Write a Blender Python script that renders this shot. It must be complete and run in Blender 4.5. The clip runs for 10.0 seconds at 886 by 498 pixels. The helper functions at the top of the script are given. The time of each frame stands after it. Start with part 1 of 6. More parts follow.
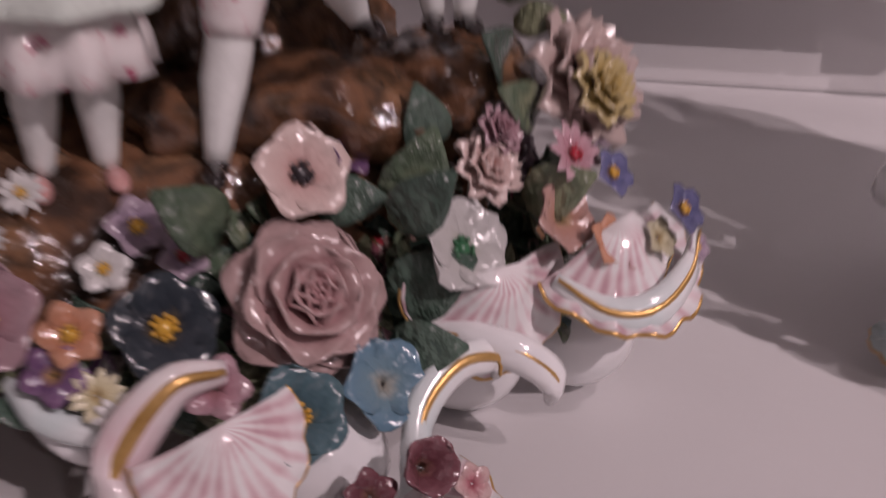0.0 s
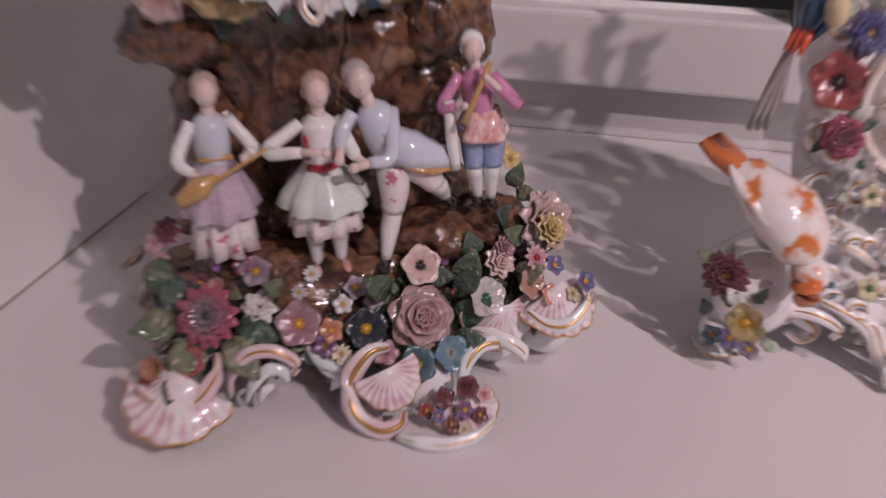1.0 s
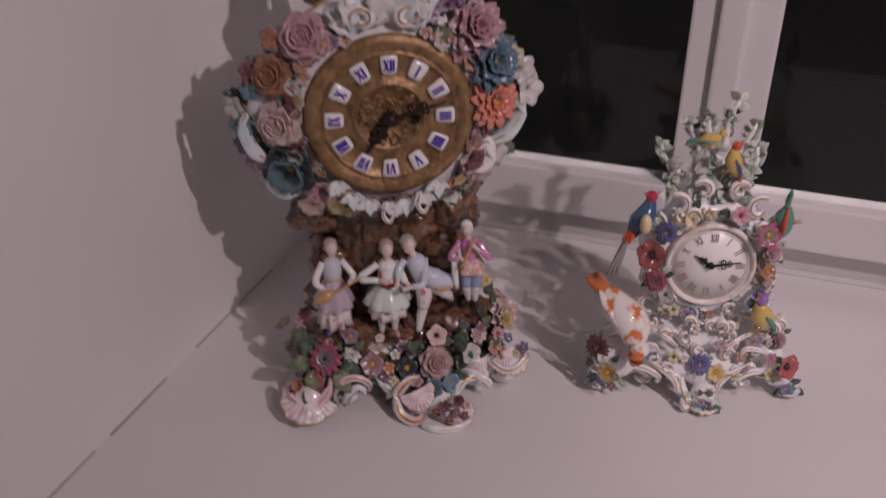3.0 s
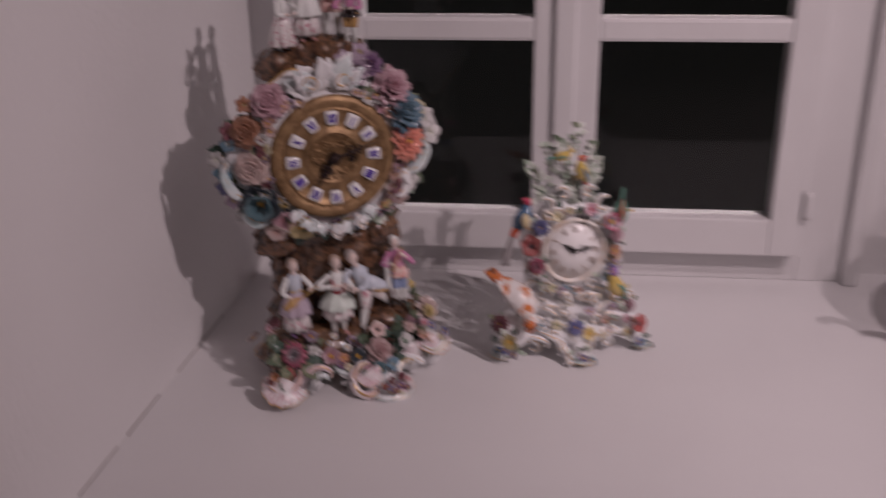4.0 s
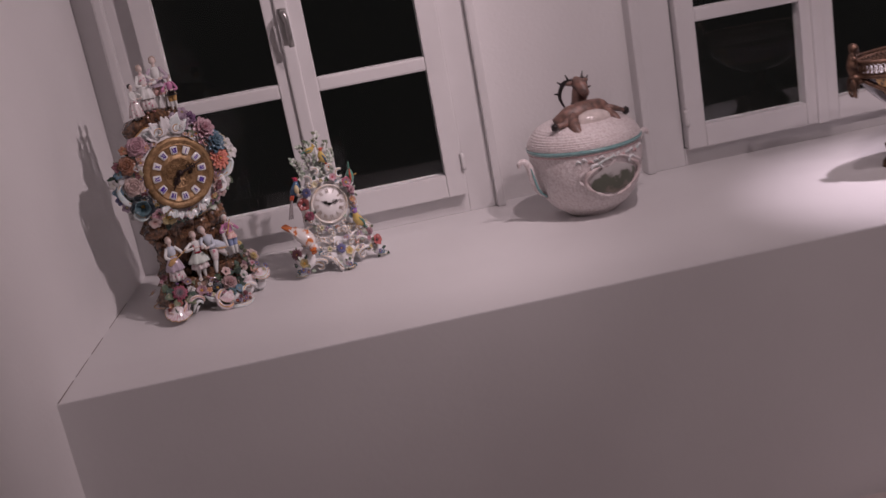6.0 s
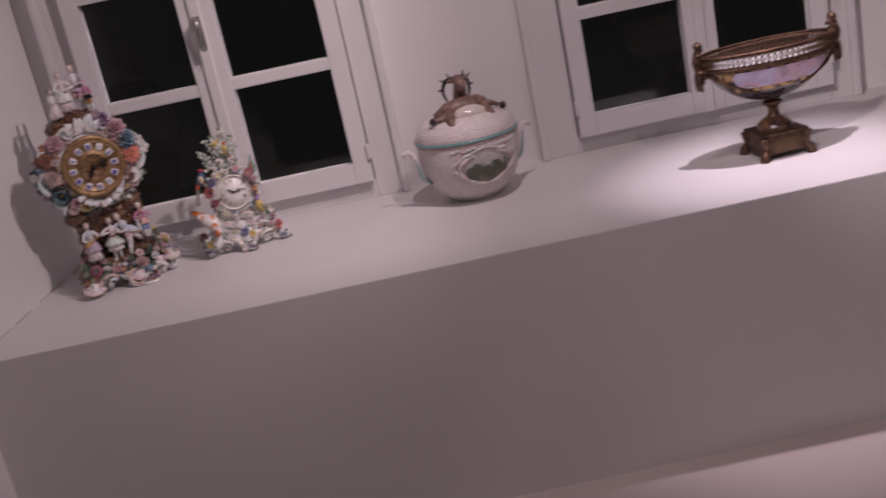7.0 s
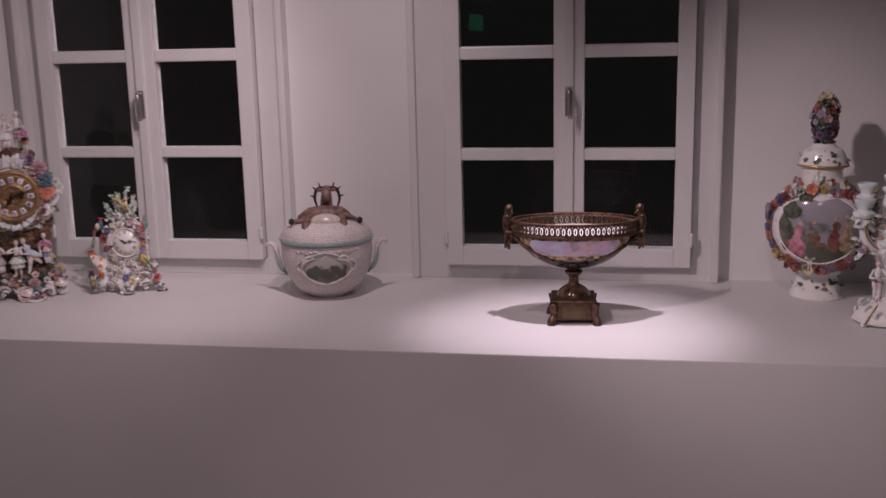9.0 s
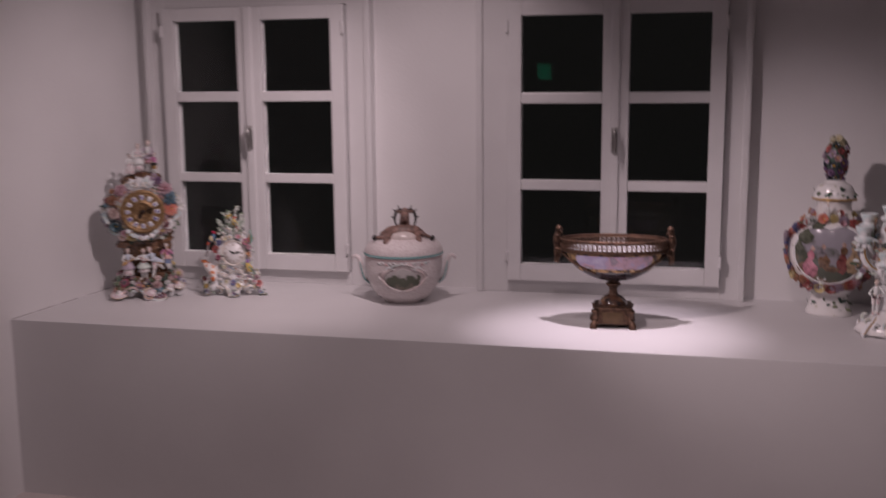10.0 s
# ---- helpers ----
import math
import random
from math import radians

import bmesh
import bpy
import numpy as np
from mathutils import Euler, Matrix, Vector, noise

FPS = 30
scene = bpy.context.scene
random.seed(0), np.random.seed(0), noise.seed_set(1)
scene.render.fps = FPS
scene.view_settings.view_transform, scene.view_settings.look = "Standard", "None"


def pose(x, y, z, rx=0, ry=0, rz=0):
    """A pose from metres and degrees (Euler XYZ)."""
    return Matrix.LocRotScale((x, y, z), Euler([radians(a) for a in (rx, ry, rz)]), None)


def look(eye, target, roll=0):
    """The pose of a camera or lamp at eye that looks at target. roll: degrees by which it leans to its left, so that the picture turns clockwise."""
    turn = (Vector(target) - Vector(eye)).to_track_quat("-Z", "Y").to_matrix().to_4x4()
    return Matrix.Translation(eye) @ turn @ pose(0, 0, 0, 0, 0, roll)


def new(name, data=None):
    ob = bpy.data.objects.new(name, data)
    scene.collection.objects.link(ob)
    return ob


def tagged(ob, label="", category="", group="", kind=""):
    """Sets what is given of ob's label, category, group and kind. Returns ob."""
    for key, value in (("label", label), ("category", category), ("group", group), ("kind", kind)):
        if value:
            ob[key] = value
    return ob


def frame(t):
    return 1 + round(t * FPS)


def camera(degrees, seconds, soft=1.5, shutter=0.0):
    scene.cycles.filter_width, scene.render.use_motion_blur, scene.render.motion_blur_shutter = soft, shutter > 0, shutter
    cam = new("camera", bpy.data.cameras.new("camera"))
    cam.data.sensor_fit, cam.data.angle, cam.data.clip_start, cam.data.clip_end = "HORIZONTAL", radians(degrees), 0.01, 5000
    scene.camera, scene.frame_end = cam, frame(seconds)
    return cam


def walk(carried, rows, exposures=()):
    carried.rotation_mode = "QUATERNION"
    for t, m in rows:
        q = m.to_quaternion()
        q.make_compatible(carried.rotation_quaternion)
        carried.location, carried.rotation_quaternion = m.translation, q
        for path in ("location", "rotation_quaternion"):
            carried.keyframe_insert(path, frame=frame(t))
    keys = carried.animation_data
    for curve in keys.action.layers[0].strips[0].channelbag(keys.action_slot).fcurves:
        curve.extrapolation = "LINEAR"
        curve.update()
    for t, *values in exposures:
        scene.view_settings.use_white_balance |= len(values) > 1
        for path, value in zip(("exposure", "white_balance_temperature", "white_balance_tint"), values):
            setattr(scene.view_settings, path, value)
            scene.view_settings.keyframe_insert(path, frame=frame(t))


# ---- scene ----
cam = camera(47.0, 10.0, shutter=0.6)
PATH = [
    (0, (-0.039, 1.063, 0.856), (-0.273, 2.859, 0.008), 1.4),
    (0.5, (-0.014, 0.967, 0.94), (-0.375, 2.716, 0.041), 0.4),
    (1, (0.043, 0.812, 1.07), (-0.42, 2.468, 0.05), -0.8),
    (1.5, (0.077, 0.646, 1.239), (-0.361, 2.242, 0.115), 0.3),
    (2, (0.116, 0.553, 1.331), (-0.345, 2.128, 0.187), 0.7),
    (2.5, (0.152, 0.509, 1.354), (-0.349, 2.099, 0.25), 0.9),
    (2.7, (0.174, 0.494, 1.386), (-0.345, 2.081, 0.287), 1.1),
    (3.8, (0.106, 0.153, 1.433), (-0.184, 1.958, 0.621), -2.1),
    (4, (0.129, 0.057, 1.425), (-0.076, 1.881, 0.631), -0.9),
    (4.5, (0.227, -0.217, 1.408), (0.154, 1.652, 0.699), -1.9),
    (5, (0.285, -0.586, 1.396), (0.279, 1.307, 0.751), -5.9),
    (5.2, (0.237, -0.709, 1.401), (0.314, 1.196, 0.799), -6.0),
    (6.3, (0.201, -1.155, 1.395), (0.375, 0.756, 0.833), -11.1),
    (6.5, (0.308, -1.241, 1.414), (0.462, 0.667, 0.834), -10.4),
    (7, (0.684, -1.338, 1.403), (0.684, 0.575, 0.82), -12.1),
    (7.5, (1.109, -1.314, 1.429), (0.994, 0.595, 0.844), -9.8),
    (8, (1.529, -1.28, 1.441), (1.248, 0.615, 0.87), -6.9),
    (8.5, (1.714, -1.328, 1.46), (1.393, 0.581, 0.957), -2.3),
    (9, (1.696, -1.561, 1.48), (1.356, 0.366, 1.067), -1.3),
    (9.5, (1.753, -1.795, 1.486), (1.356, 0.124, 1.087), -2.8),
    (10, (1.811, -2.075, 1.477), (1.34, -0.158, 1.155), -0.5),
]
EXPOSURE = [(0, 0.33), (1, 0.40), (1.5, 0.22), (2.5, 0.0), (4, -0.06), (5, 0.02), (6.5, 0.08), (7.5, 0.02), (8.5, -0.06), (10, 0.0)]
walk(cam, [(t, look(eye, target, roll)) for t, eye, target, roll in PATH], EXPOSURE)

# ---- world, lamps ----
world = bpy.data.worlds.new("night")
world.use_nodes = True
world.node_tree.nodes["Background"].inputs[0].default_value = (0.25, 0.3, 0.4, 1)
world.node_tree.nodes["Background"].inputs[1].default_value = 0.004
scene.world = world
scene.view_settings.exposure = 0.0

SILL = 0.70
FLOOR = 0.087
FRONT = 0.84
WALL = 1.67
CEIL = 2.7
LAMP_TINT = (1.0, 0.785, 0.835)


def spot(name, at, to, watts, degrees, blend, size, tint=LAMP_TINT):
    data = bpy.data.lights.new(name, "SPOT")
    data.energy, data.spot_size, data.spot_blend, data.shadow_soft_size = watts, radians(degrees), blend, size
    data.color = tint
    ob = new(name, data)
    ob.matrix_world = look(at, to)
    return ob


spot("spot_lamp_clocks", (1.40, 0.20, 2.28), (-0.12, 1.36, 1.00), 76, 58, 0.95, 0.022)
spot("spot_lamp_tureen", (1.00, 0.47, 2.42), (0.80, 1.52, 1.02), 42, 72, 1.0, 0.022)
spot("spot_lamp_urn", (1.57, 0.96, 1.98), (1.572, 1.08, 0.7), 62, 46, 1.0, 0.02, (1.0, 0.80, 0.92))
spot("spot_lamp_vase", (0.55, -0.35, 2.42), (2.28, 1.42, 0.78), 112, 36, 0.9, 0.06)
# unseen wide spot, added as fill for the sill front and the bright floor
spot("spot_lamp_floor", (1.7, -1.0, 2.42), (1.6, -0.2, 0.0), 58, 110, 1.0, 0.03)


# ---- materials ----
def ramp(nt, src, stops):
    r = nt.nodes.new("ShaderNodeValToRGB")
    r.color_ramp.elements[0].position, r.color_ramp.elements[0].color = stops[0][0], (*stops[0][1], 1)
    r.color_ramp.elements[1].position, r.color_ramp.elements[1].color = stops[-1][0], (*stops[-1][1], 1)
    for p, c in stops[1:-1]:
        e = r.color_ramp.elements.new(p)
        e.color = (*c, 1)
    nt.links.new(src, r.inputs[0])
    return r.outputs[0]


def blank(name, rough=0.3, metal=0.0, coat=0.0):
    m = bpy.data.materials.new(name)
    m.use_nodes = True
    b = m.node_tree.nodes["Principled BSDF"]
    b.inputs["Roughness"].default_value, b.inputs["Metallic"].default_value = rough, metal
    b.inputs["Coat Weight"].default_value, b.inputs["Coat Roughness"].default_value = coat, 0.04
    return m, m.node_tree, b


def noise_tex(nt, scale, detail=3.0, coord="Object", rough=0.5):
    c = nt.nodes.new("ShaderNodeTexCoord")
    n = nt.nodes.new("ShaderNodeTexNoise")
    n.inputs["Scale"].default_value, n.inputs["Detail"].default_value, n.inputs["Roughness"].default_value = scale, detail, rough
    nt.links.new(c.outputs[coord], n.inputs["Vector"])
    return n.outputs["Fac"]


def bump(nt, b, height, strength, distance):
    k = nt.nodes.new("ShaderNodeBump")
    k.inputs["Strength"].default_value, k.inputs["Distance"].default_value = strength, distance
    nt.links.new(height, k.inputs["Height"])
    nt.links.new(k.outputs[0], b.inputs["Normal"])


def mottled(name, stops, scale, rough=0.3, metal=0.0, coat=0.0, relief=0.0, relief_scale=None, detail=3.0):
    """A surface whose colour wanders through the stops with a noise of that scale, with fine relief."""
    m, nt, b = blank(name, rough, metal, coat)
    nt.links.new(ramp(nt, noise_tex(nt, scale, detail), stops), b.inputs["Base Color"])
    if relief:
        bump(nt, b, noise_tex(nt, relief_scale or scale * 4, 4.0), 0.6, relief)
    return m


def shade(c, k):
    return tuple(min(1.0, v * k) for v in c)


def plain(name, c, rough=0.25, metal=0.0, coat=0.0, scale=60.0, spread=0.12, relief=0.0):
    return mottled(name, [(0.3, shade(c, 1 - spread)), (0.7, shade(c, 1 + spread))], scale, rough, metal, coat, relief)


PLASTER = mottled("white_plaster", [(0.3, (0.72, 0.71, 0.71)), (0.7, (0.765, 0.757, 0.757))], 2.2, 0.75, relief=0.0012, relief_scale=90)
SILLPAINT = mottled("white_sill_paint", [(0.3, (0.675, 0.665, 0.668)), (0.7, (0.715, 0.708, 0.71))], 3.0, 0.5, relief=0.0006, relief_scale=60)
WOODPAINT = mottled("white_gloss_wood_paint", [(0.3, (0.64, 0.63, 0.632)), (0.7, (0.69, 0.682, 0.684))], 5.0, 0.35, relief=0.0006, relief_scale=40)
FLOORPAINT = mottled("pale_floor", [(0.3, (0.60, 0.53, 0.51)), (0.7, (0.67, 0.60, 0.575))], 3.0, 0.5, relief=0.0005, relief_scale=30)
CHINA = mottled("white_glazed_porcelain", [(0.3, (0.78, 0.79, 0.80)), (0.7, (0.86, 0.86, 0.86))], 40, 0.12, coat=0.6, relief=0.0006, relief_scale=120)
GOLD = mottled("worn_gilding", [(0.3, (0.46, 0.27, 0.08)), (0.7, (0.66, 0.42, 0.16))], 150, 0.28, metal=0.55)
BRASS = mottled("aged_brass", [(0.3, (0.19, 0.115, 0.055)), (0.5, (0.31, 0.195, 0.098)), (0.7, (0.42, 0.275, 0.14))], 90, 0.44, metal=0.5, relief=0.0018, relief_scale=260)
BRONZE = mottled("dark_gilt_bronze", [(0.3, (0.045, 0.028, 0.021)), (0.7, (0.17, 0.10, 0.066))], 70, 0.48, metal=0.8, relief=0.0025, relief_scale=180)
ROCK = mottled("brown_glazed_rockwork", [(0.30, (0.016, 0.011, 0.009)), (0.40, (0.052, 0.030, 0.020)), (0.50, (0.19, 0.096, 0.052)), (0.57, (0.075, 0.046, 0.028)), (0.64, (0.25, 0.135, 0.072)), (0.74, (0.26, 0.17, 0.11))], 42, 0.13, coat=0.7, relief=0.006, relief_scale=85, detail=6.0)
STEEL = plain("worn_steel", (0.42, 0.41, 0.40), 0.35, 0.9)
BLACK = plain("black_iron", (0.012, 0.010, 0.010), 0.4, 0.3)


def glass():
    m, nt, b = blank("window_glass", 0.01)
    b.inputs["Base Color"].default_value = (0.9, 0.93, 0.92, 1)
    b.inputs["Transmission Weight"].default_value = 1.0
    b.inputs["IOR"].default_value = 1.3
    return m


GLASS = glass()


# ---- mesh tools ----
def part(name, bm, material, parent, label="", m=None):
    """Links a bmesh, or an existing mesh, as one object under a thing or a part."""
    if isinstance(bm, bmesh.types.BMesh):
        me = bpy.data.meshes.new(name)
        bm.to_mesh(me)
        bm.free()
        for p in me.polygons:
            p.use_smooth = True
        mats = material if isinstance(material, (list, tuple)) else [material]
        for k in mats:
            me.materials.append(k)
    else:
        me = bm
    ob = new(name, me)
    ob.parent = parent
    if m is not None:
        ob.matrix_basis = m
    if label:
        ob["label"] = label
    return ob


def flat(ob):
    for p in ob.data.polygons:
        p.use_smooth = False
    return ob


def box(bm, x0, x1, y0, y1, z0, z1, bevel=0.0):
    v = [bm.verts.new((x, y, z)) for x in (x0, x1) for y in (y0, y1) for z in (z0, z1)]
    f = [bm.faces.new([v[i] for i in q]) for q in ((0, 1, 3, 2), (4, 6, 7, 5), (0, 4, 5, 1), (2, 3, 7, 6), (0, 2, 6, 4), (1, 5, 7, 3))]
    if bevel:
        e = list({e for q in f for e in q.edges})
        bmesh.ops.bevel(bm, geom=e, offset=bevel, segments=2, profile=0.6, affect="EDGES")
    return bm


def boxed(*a, **k):
    return box(bmesh.new(), *a, **k)


def lathe(profile, segs=40, bm=None, wobble=None):
    """A turned form: profile of (radius, height) from bottom to top."""
    bm = bm or bmesh.new()
    rings = []
    for i, (r, z) in enumerate(profile):
        ring = []
        for k in range(segs):
            a = 2 * math.pi * k / segs
            rr = max(r, 1e-5) * (wobble(a, z) if wobble else 1)
            ring.append(bm.verts.new((rr * math.cos(a), rr * math.sin(a), z)))
        rings.append(ring)
    for p, q in zip(rings, rings[1:]):
        for k in range(segs):
            j = (k + 1) % segs
            bm.faces.new((p[k], p[j], q[j], q[k]))
    bm.faces.new(rings[0][::-1])
    bm.faces.new(rings[-1])
    return bm


def smooth_profile(pts, n=6):
    """Catmull-Rom through the points."""
    out = []
    P = [Vector(p) for p in pts]
    P = [P[0] * 2 - P[1]] + P + [P[-1] * 2 - P[-2]]
    for i in range(1, len(P) - 2):
        for k in range(n):
            t = k / n
            a, b, c, d = P[i - 1:i + 3]
            out.append(0.5 * (2 * b + (c - a) * t + (2 * a - 5 * b + 4 * c - d) * t * t + (3 * b - a - 3 * c + d) * t ** 3))
    out.append(P[-2])
    return out


def tube(pts, radii, sides=8, bm=None, squash=1.0, n=5):
    """A round bar along a smooth line through pts; radii are spread along it."""
    bm = bm or bmesh.new()
    line = smooth_profile(pts, n)
    m = len(line)
    rings, up = [], Vector((0.13, 0.31, 0.94))
    for i, p in enumerate(line):
        d = (line[min(i + 1, m - 1)] - line[max(i - 1, 0)]).normalized()
        u = d.cross(up)
        u = u.normalized() if u.length > 1e-4 else Vector((1, 0, 0))
        w = d.cross(u)
        f = i / (m - 1) * (len(radii) - 1)
        k = min(int(f), len(radii) - 2)
        r = radii[k] + (radii[k + 1] - radii[k]) * (f - k)
        rings.append([bm.verts.new(p + r * (math.cos(a) * u + squash * math.sin(a) * w)) for a in (2 * math.pi * s / sides for s in range(sides))])
    for p, q in zip(rings, rings[1:]):
        for s in range(sides):
            t = (s + 1) % sides
            bm.faces.new((p[s], p[t], q[t], q[s]))
    bm.faces.new(rings[0][::-1])
    bm.faces.new(rings[-1])
    return bm


def ball(bm, c, r, sub=2, scale=(1, 1, 1), turn=None):
    m = Matrix.Translation(c) @ (turn or Matrix()) @ Matrix.Diagonal((r * scale[0], r * scale[1], r * scale[2], 1))
    return bmesh.ops.create_icosphere(bm, subdivisions=sub, radius=1, matrix=m)["verts"]


def thing(name, m, label, category, group=""):
    ob = new(name)
    ob.empty_display_size = 0.05
    ob.matrix_world = m
    return tagged(ob, label, category, group)


def structure(name, bm, material, label, smooth=False):
    me = bpy.data.meshes.new(name)
    bmesh.ops.recalc_face_normals(bm, faces=bm.faces)
    bm.to_mesh(me)
    bm.free()
    me.materials.append(material)
    for p in me.polygons:
        p.use_smooth = smooth
    return tagged(new(name, me), label, name.split("_")[0], kind="structure")


# ---- the room ----
LEAN_X = 0.062  # the side wall opens towards the room
def side_x(y):
    return -0.412 + LEAN_X * (y - FRONT)


def prism(pts, z0, z1):
    bm = bmesh.new()
    lo = [bm.verts.new((x, y, z0)) for x, y in pts]
    hi = [bm.verts.new((x, y, z1)) for x, y in pts]
    bm.faces.new(lo[::-1])
    bm.faces.new(hi)
    for i in range(len(pts)):
        j = (i + 1) % len(pts)
        bm.faces.new((lo[i], lo[j], hi[j], hi[i]))
    return bm


RIGHT, REAR = 6.0, -7.0
structure("wall_west", prism([(side_x(REAR), REAR), (side_x(REAR) - 0.25, REAR), (side_x(1.95) - 0.25, 1.95), (side_x(1.95), 1.95)], FLOOR - 0.1, CEIL), PLASTER, "white plastered side wall at the end of the sill")
structure("wall_east", boxed(RIGHT, RIGHT + 0.25, REAR, 1.95, FLOOR - 0.1, CEIL), PLASTER, "plain white plastered side wall")
structure("wall_south", boxed(side_x(REAR) - 0.25, RIGHT + 0.25, REAR - 0.25, REAR, FLOOR - 0.1, CEIL), PLASTER, "plain white plastered wall behind the viewer")
structure("floor", boxed(side_x(REAR), RIGHT, REAR, FRONT, FLOOR - 0.1, FLOOR), FLOORPAINT, "pale smooth floor below the sill")
structure("ceiling", boxed(side_x(REAR) - 0.25, RIGHT + 0.25, REAR, 1.95, CEIL, CEIL + 0.15), PLASTER, "plain white ceiling")


def sill_board():
    bm = prism([(side_x(FRONT) - 0.02, FRONT - 0.001), (RIGHT, FRONT - 0.001), (RIGHT, WALL + 0.02), (side_x(WALL) - 0.02, WALL + 0.02)], FLOOR - 0.1, SILL)
    e = [e for e in bm.edges if all(abs(v.co.y - FRONT + 0.001) < 1e-4 and v.co.z > SILL - 0.01 for v in e.verts)]
    bmesh.ops.bevel(bm, geom=e, offset=0.0015, segments=2, affect="EDGES")
    return bm


structure("sill", sill_board(), SILLPAINT, "deep white-painted window sill with a plain plastered front")

# the cracked joint between sill and side wall
CRACK = plain("dark_open_joint", (0.26, 0.23, 0.22), 0.9)
for y0, y1, w in ((FRONT + 0.005, 0.955, 0.0022), (0.975, 1.075, 0.0012), (1.10, 1.20, 0.0016), (1.26, 1.44, 0.0010)):
    structure("trim_joint", prism([(side_x(y0) - 0.002, y0), (side_x(y0) + w, y0), (side_x(y1) + w * 0.6, y1), (side_x(y1) - 0.002, y1)], SILL - 0.001, SILL + 0.0012), CRACK, "thin dark open joint along the sill")

# window 1 and window 2: glass columns and rows
W1 = dict(cols=((-0.163, 0.099), (0.198, 0.478)), rows=((0.819, 1.099), (1.135, 1.411), (1.451, 1.719)), out=(-0.29, 0.618))
W2 = dict(cols=((1.203, 1.493), (1.587, 1.863)), rows=((0.813, 1.088), (1.125, 1.400), (1.440, 1.711)), out=(1.045, 1.99))
GLAZE = 1.60
TOP = 1.86

structure("wall_north", boxed(side_x(WALL) - 0.2, W1["out"][0] + 0.03, WALL, 1.73, SILL - 0.3, CEIL), PLASTER, "white plastered window wall")
structure("wall_north_pier", boxed(W1["out"][1] - 0.03, W2["out"][0] + 0.03, WALL, 1.73, SILL - 0.3, CEIL), PLASTER, "white plastered pier between the windows")
structure("wall_north_end", boxed(W2["out"][1] - 0.03, RIGHT, WALL, 1.73, SILL - 0.3, CEIL), PLASTER, "white plastered wall beside the window")
for k, W in enumerate((W1, W2)):
    structure(("wall_north_lintel_a", "wall_north_lintel_b")[k], boxed(W["out"][0] + 0.03, W["out"][1] - 0.03, WALL, 1.73, TOP - 0.03, CEIL), PLASTER, "white plaster above the window")
    structure(("wall_north_foot_a", "wall_north_foot_b")[k], boxed(W["out"][0] + 0.03, W["out"][1] - 0.03, WALL + 0.02, 1.73, SILL - 0.3, SILL + 0.01), PLASTER, "white plaster under the window")


def window(name, W, handle_low):
    root = tagged(new(name), "white-painted double casement window with six panes, night outside", "window", kind="structure")
    x0, x1 = W["out"]
    (a, b), (c, d) = W["cols"]
    z0, z1 = W["rows"][0][0], W["rows"][-1][1]
    st = 0.052                                   # casement stile
    fa, fb = a - st, d + st                      # casement outer edges
    zb, zt = z0 - 0.062, z1 + 0.05
    # fixed frame: boards at both sides, head and foot, with a bead against the wall
    for q in ((x0, fa - 0.003, SILL, TOP), (fb + 0.003, x1, SILL, TOP), (fa - 0.003, fb + 0.003, zt + 0.003, TOP), (fa - 0.003, fb + 0.003, SILL, zb - 0.003)):
        flat(part("frame_board", boxed(q[0], q[1], 1.634, 1.672, q[2], q[3], bevel=0.003), WOODPAINT, root))
    for q in ((x0 - 0.012, x0 + 0.012), (x1 - 0.012, x1 + 0.012)):
        flat(part("bead", boxed(q[0], q[1], 1.615, WALL + 0.01, SILL, TOP, bevel=0.006), WOODPAINT, root))
    mid = (b + c) / 2
    for s, (p, q) in enumerate(W["cols"]):
        lo, hi = ((fa, mid - 0.002), (mid + 0.002, fb))[s]
        leaf = part("casement", bmesh.new(), WOODPAINT, root)
        for r in ((lo, p, zb, zt), (q, hi, zb, zt), (p, q, zb, z0), (p, q, z1, zt)):
            flat(part("stile" if r[0] in (lo, q) else "rail", boxed(r[0], r[1], GLAZE, 1.645, r[2], r[3], bevel=0.0035), WOODPAINT, leaf))
        for (u0, u1), (v0, v1) in zip(W["rows"], W["rows"][1:]):
            flat(part("glazing_bar", boxed(p - 0.001, q + 0.001, GLAZE + 0.002, 1.64, u1, v0, bevel=0.006), WOODPAINT, leaf))
        for u0, u1 in W["rows"]:
            g = part("pane", boxed(p - 0.004, q + 0.004, 1.622, 1.626, u0 - 0.004, u1 + 0.004), GLASS, leaf, "dark reflecting glass pane")
            flat(g).visible_shadow = False
        # hinges
        hx = lo if s == 0 else hi
        for hz in (z0 + 0.005, z1 - 0.06):
            part("hinge", tube([(hx, GLAZE - 0.004, hz), (hx, GLAZE - 0.004, hz + 0.045)], [0.006, 0.006], 8), WOODPAINT, leaf)
    # the meeting strip and the handle
    flat(part("meeting_strip", boxed(mid - 0.018, mid + 0.014, GLAZE - 0.010, GLAZE + 0.003, zb, zt, bevel=0.004), WOODPAINT, root))
    hz = handle_low
    plate = part("handle_plate", boxed(mid - 0.012, mid + 0.010, GLAZE - 0.014, GLAZE - 0.009, hz - 0.045, hz + 0.045, bevel=0.002), STEEL, root, "worn steel plate")
    part("handle", tube([(mid - 0.001, GLAZE - 0.010, hz + 0.035), (mid, GLAZE - 0.04, hz + 0.035), (mid + 0.004, GLAZE - 0.048, hz + 0.02), (mid + 0.006, GLAZE - 0.044, hz - 0.05)], [0.006, 0.007, 0.008, 0.007], 8), STEEL, root, "worn steel turn handle")
    return root


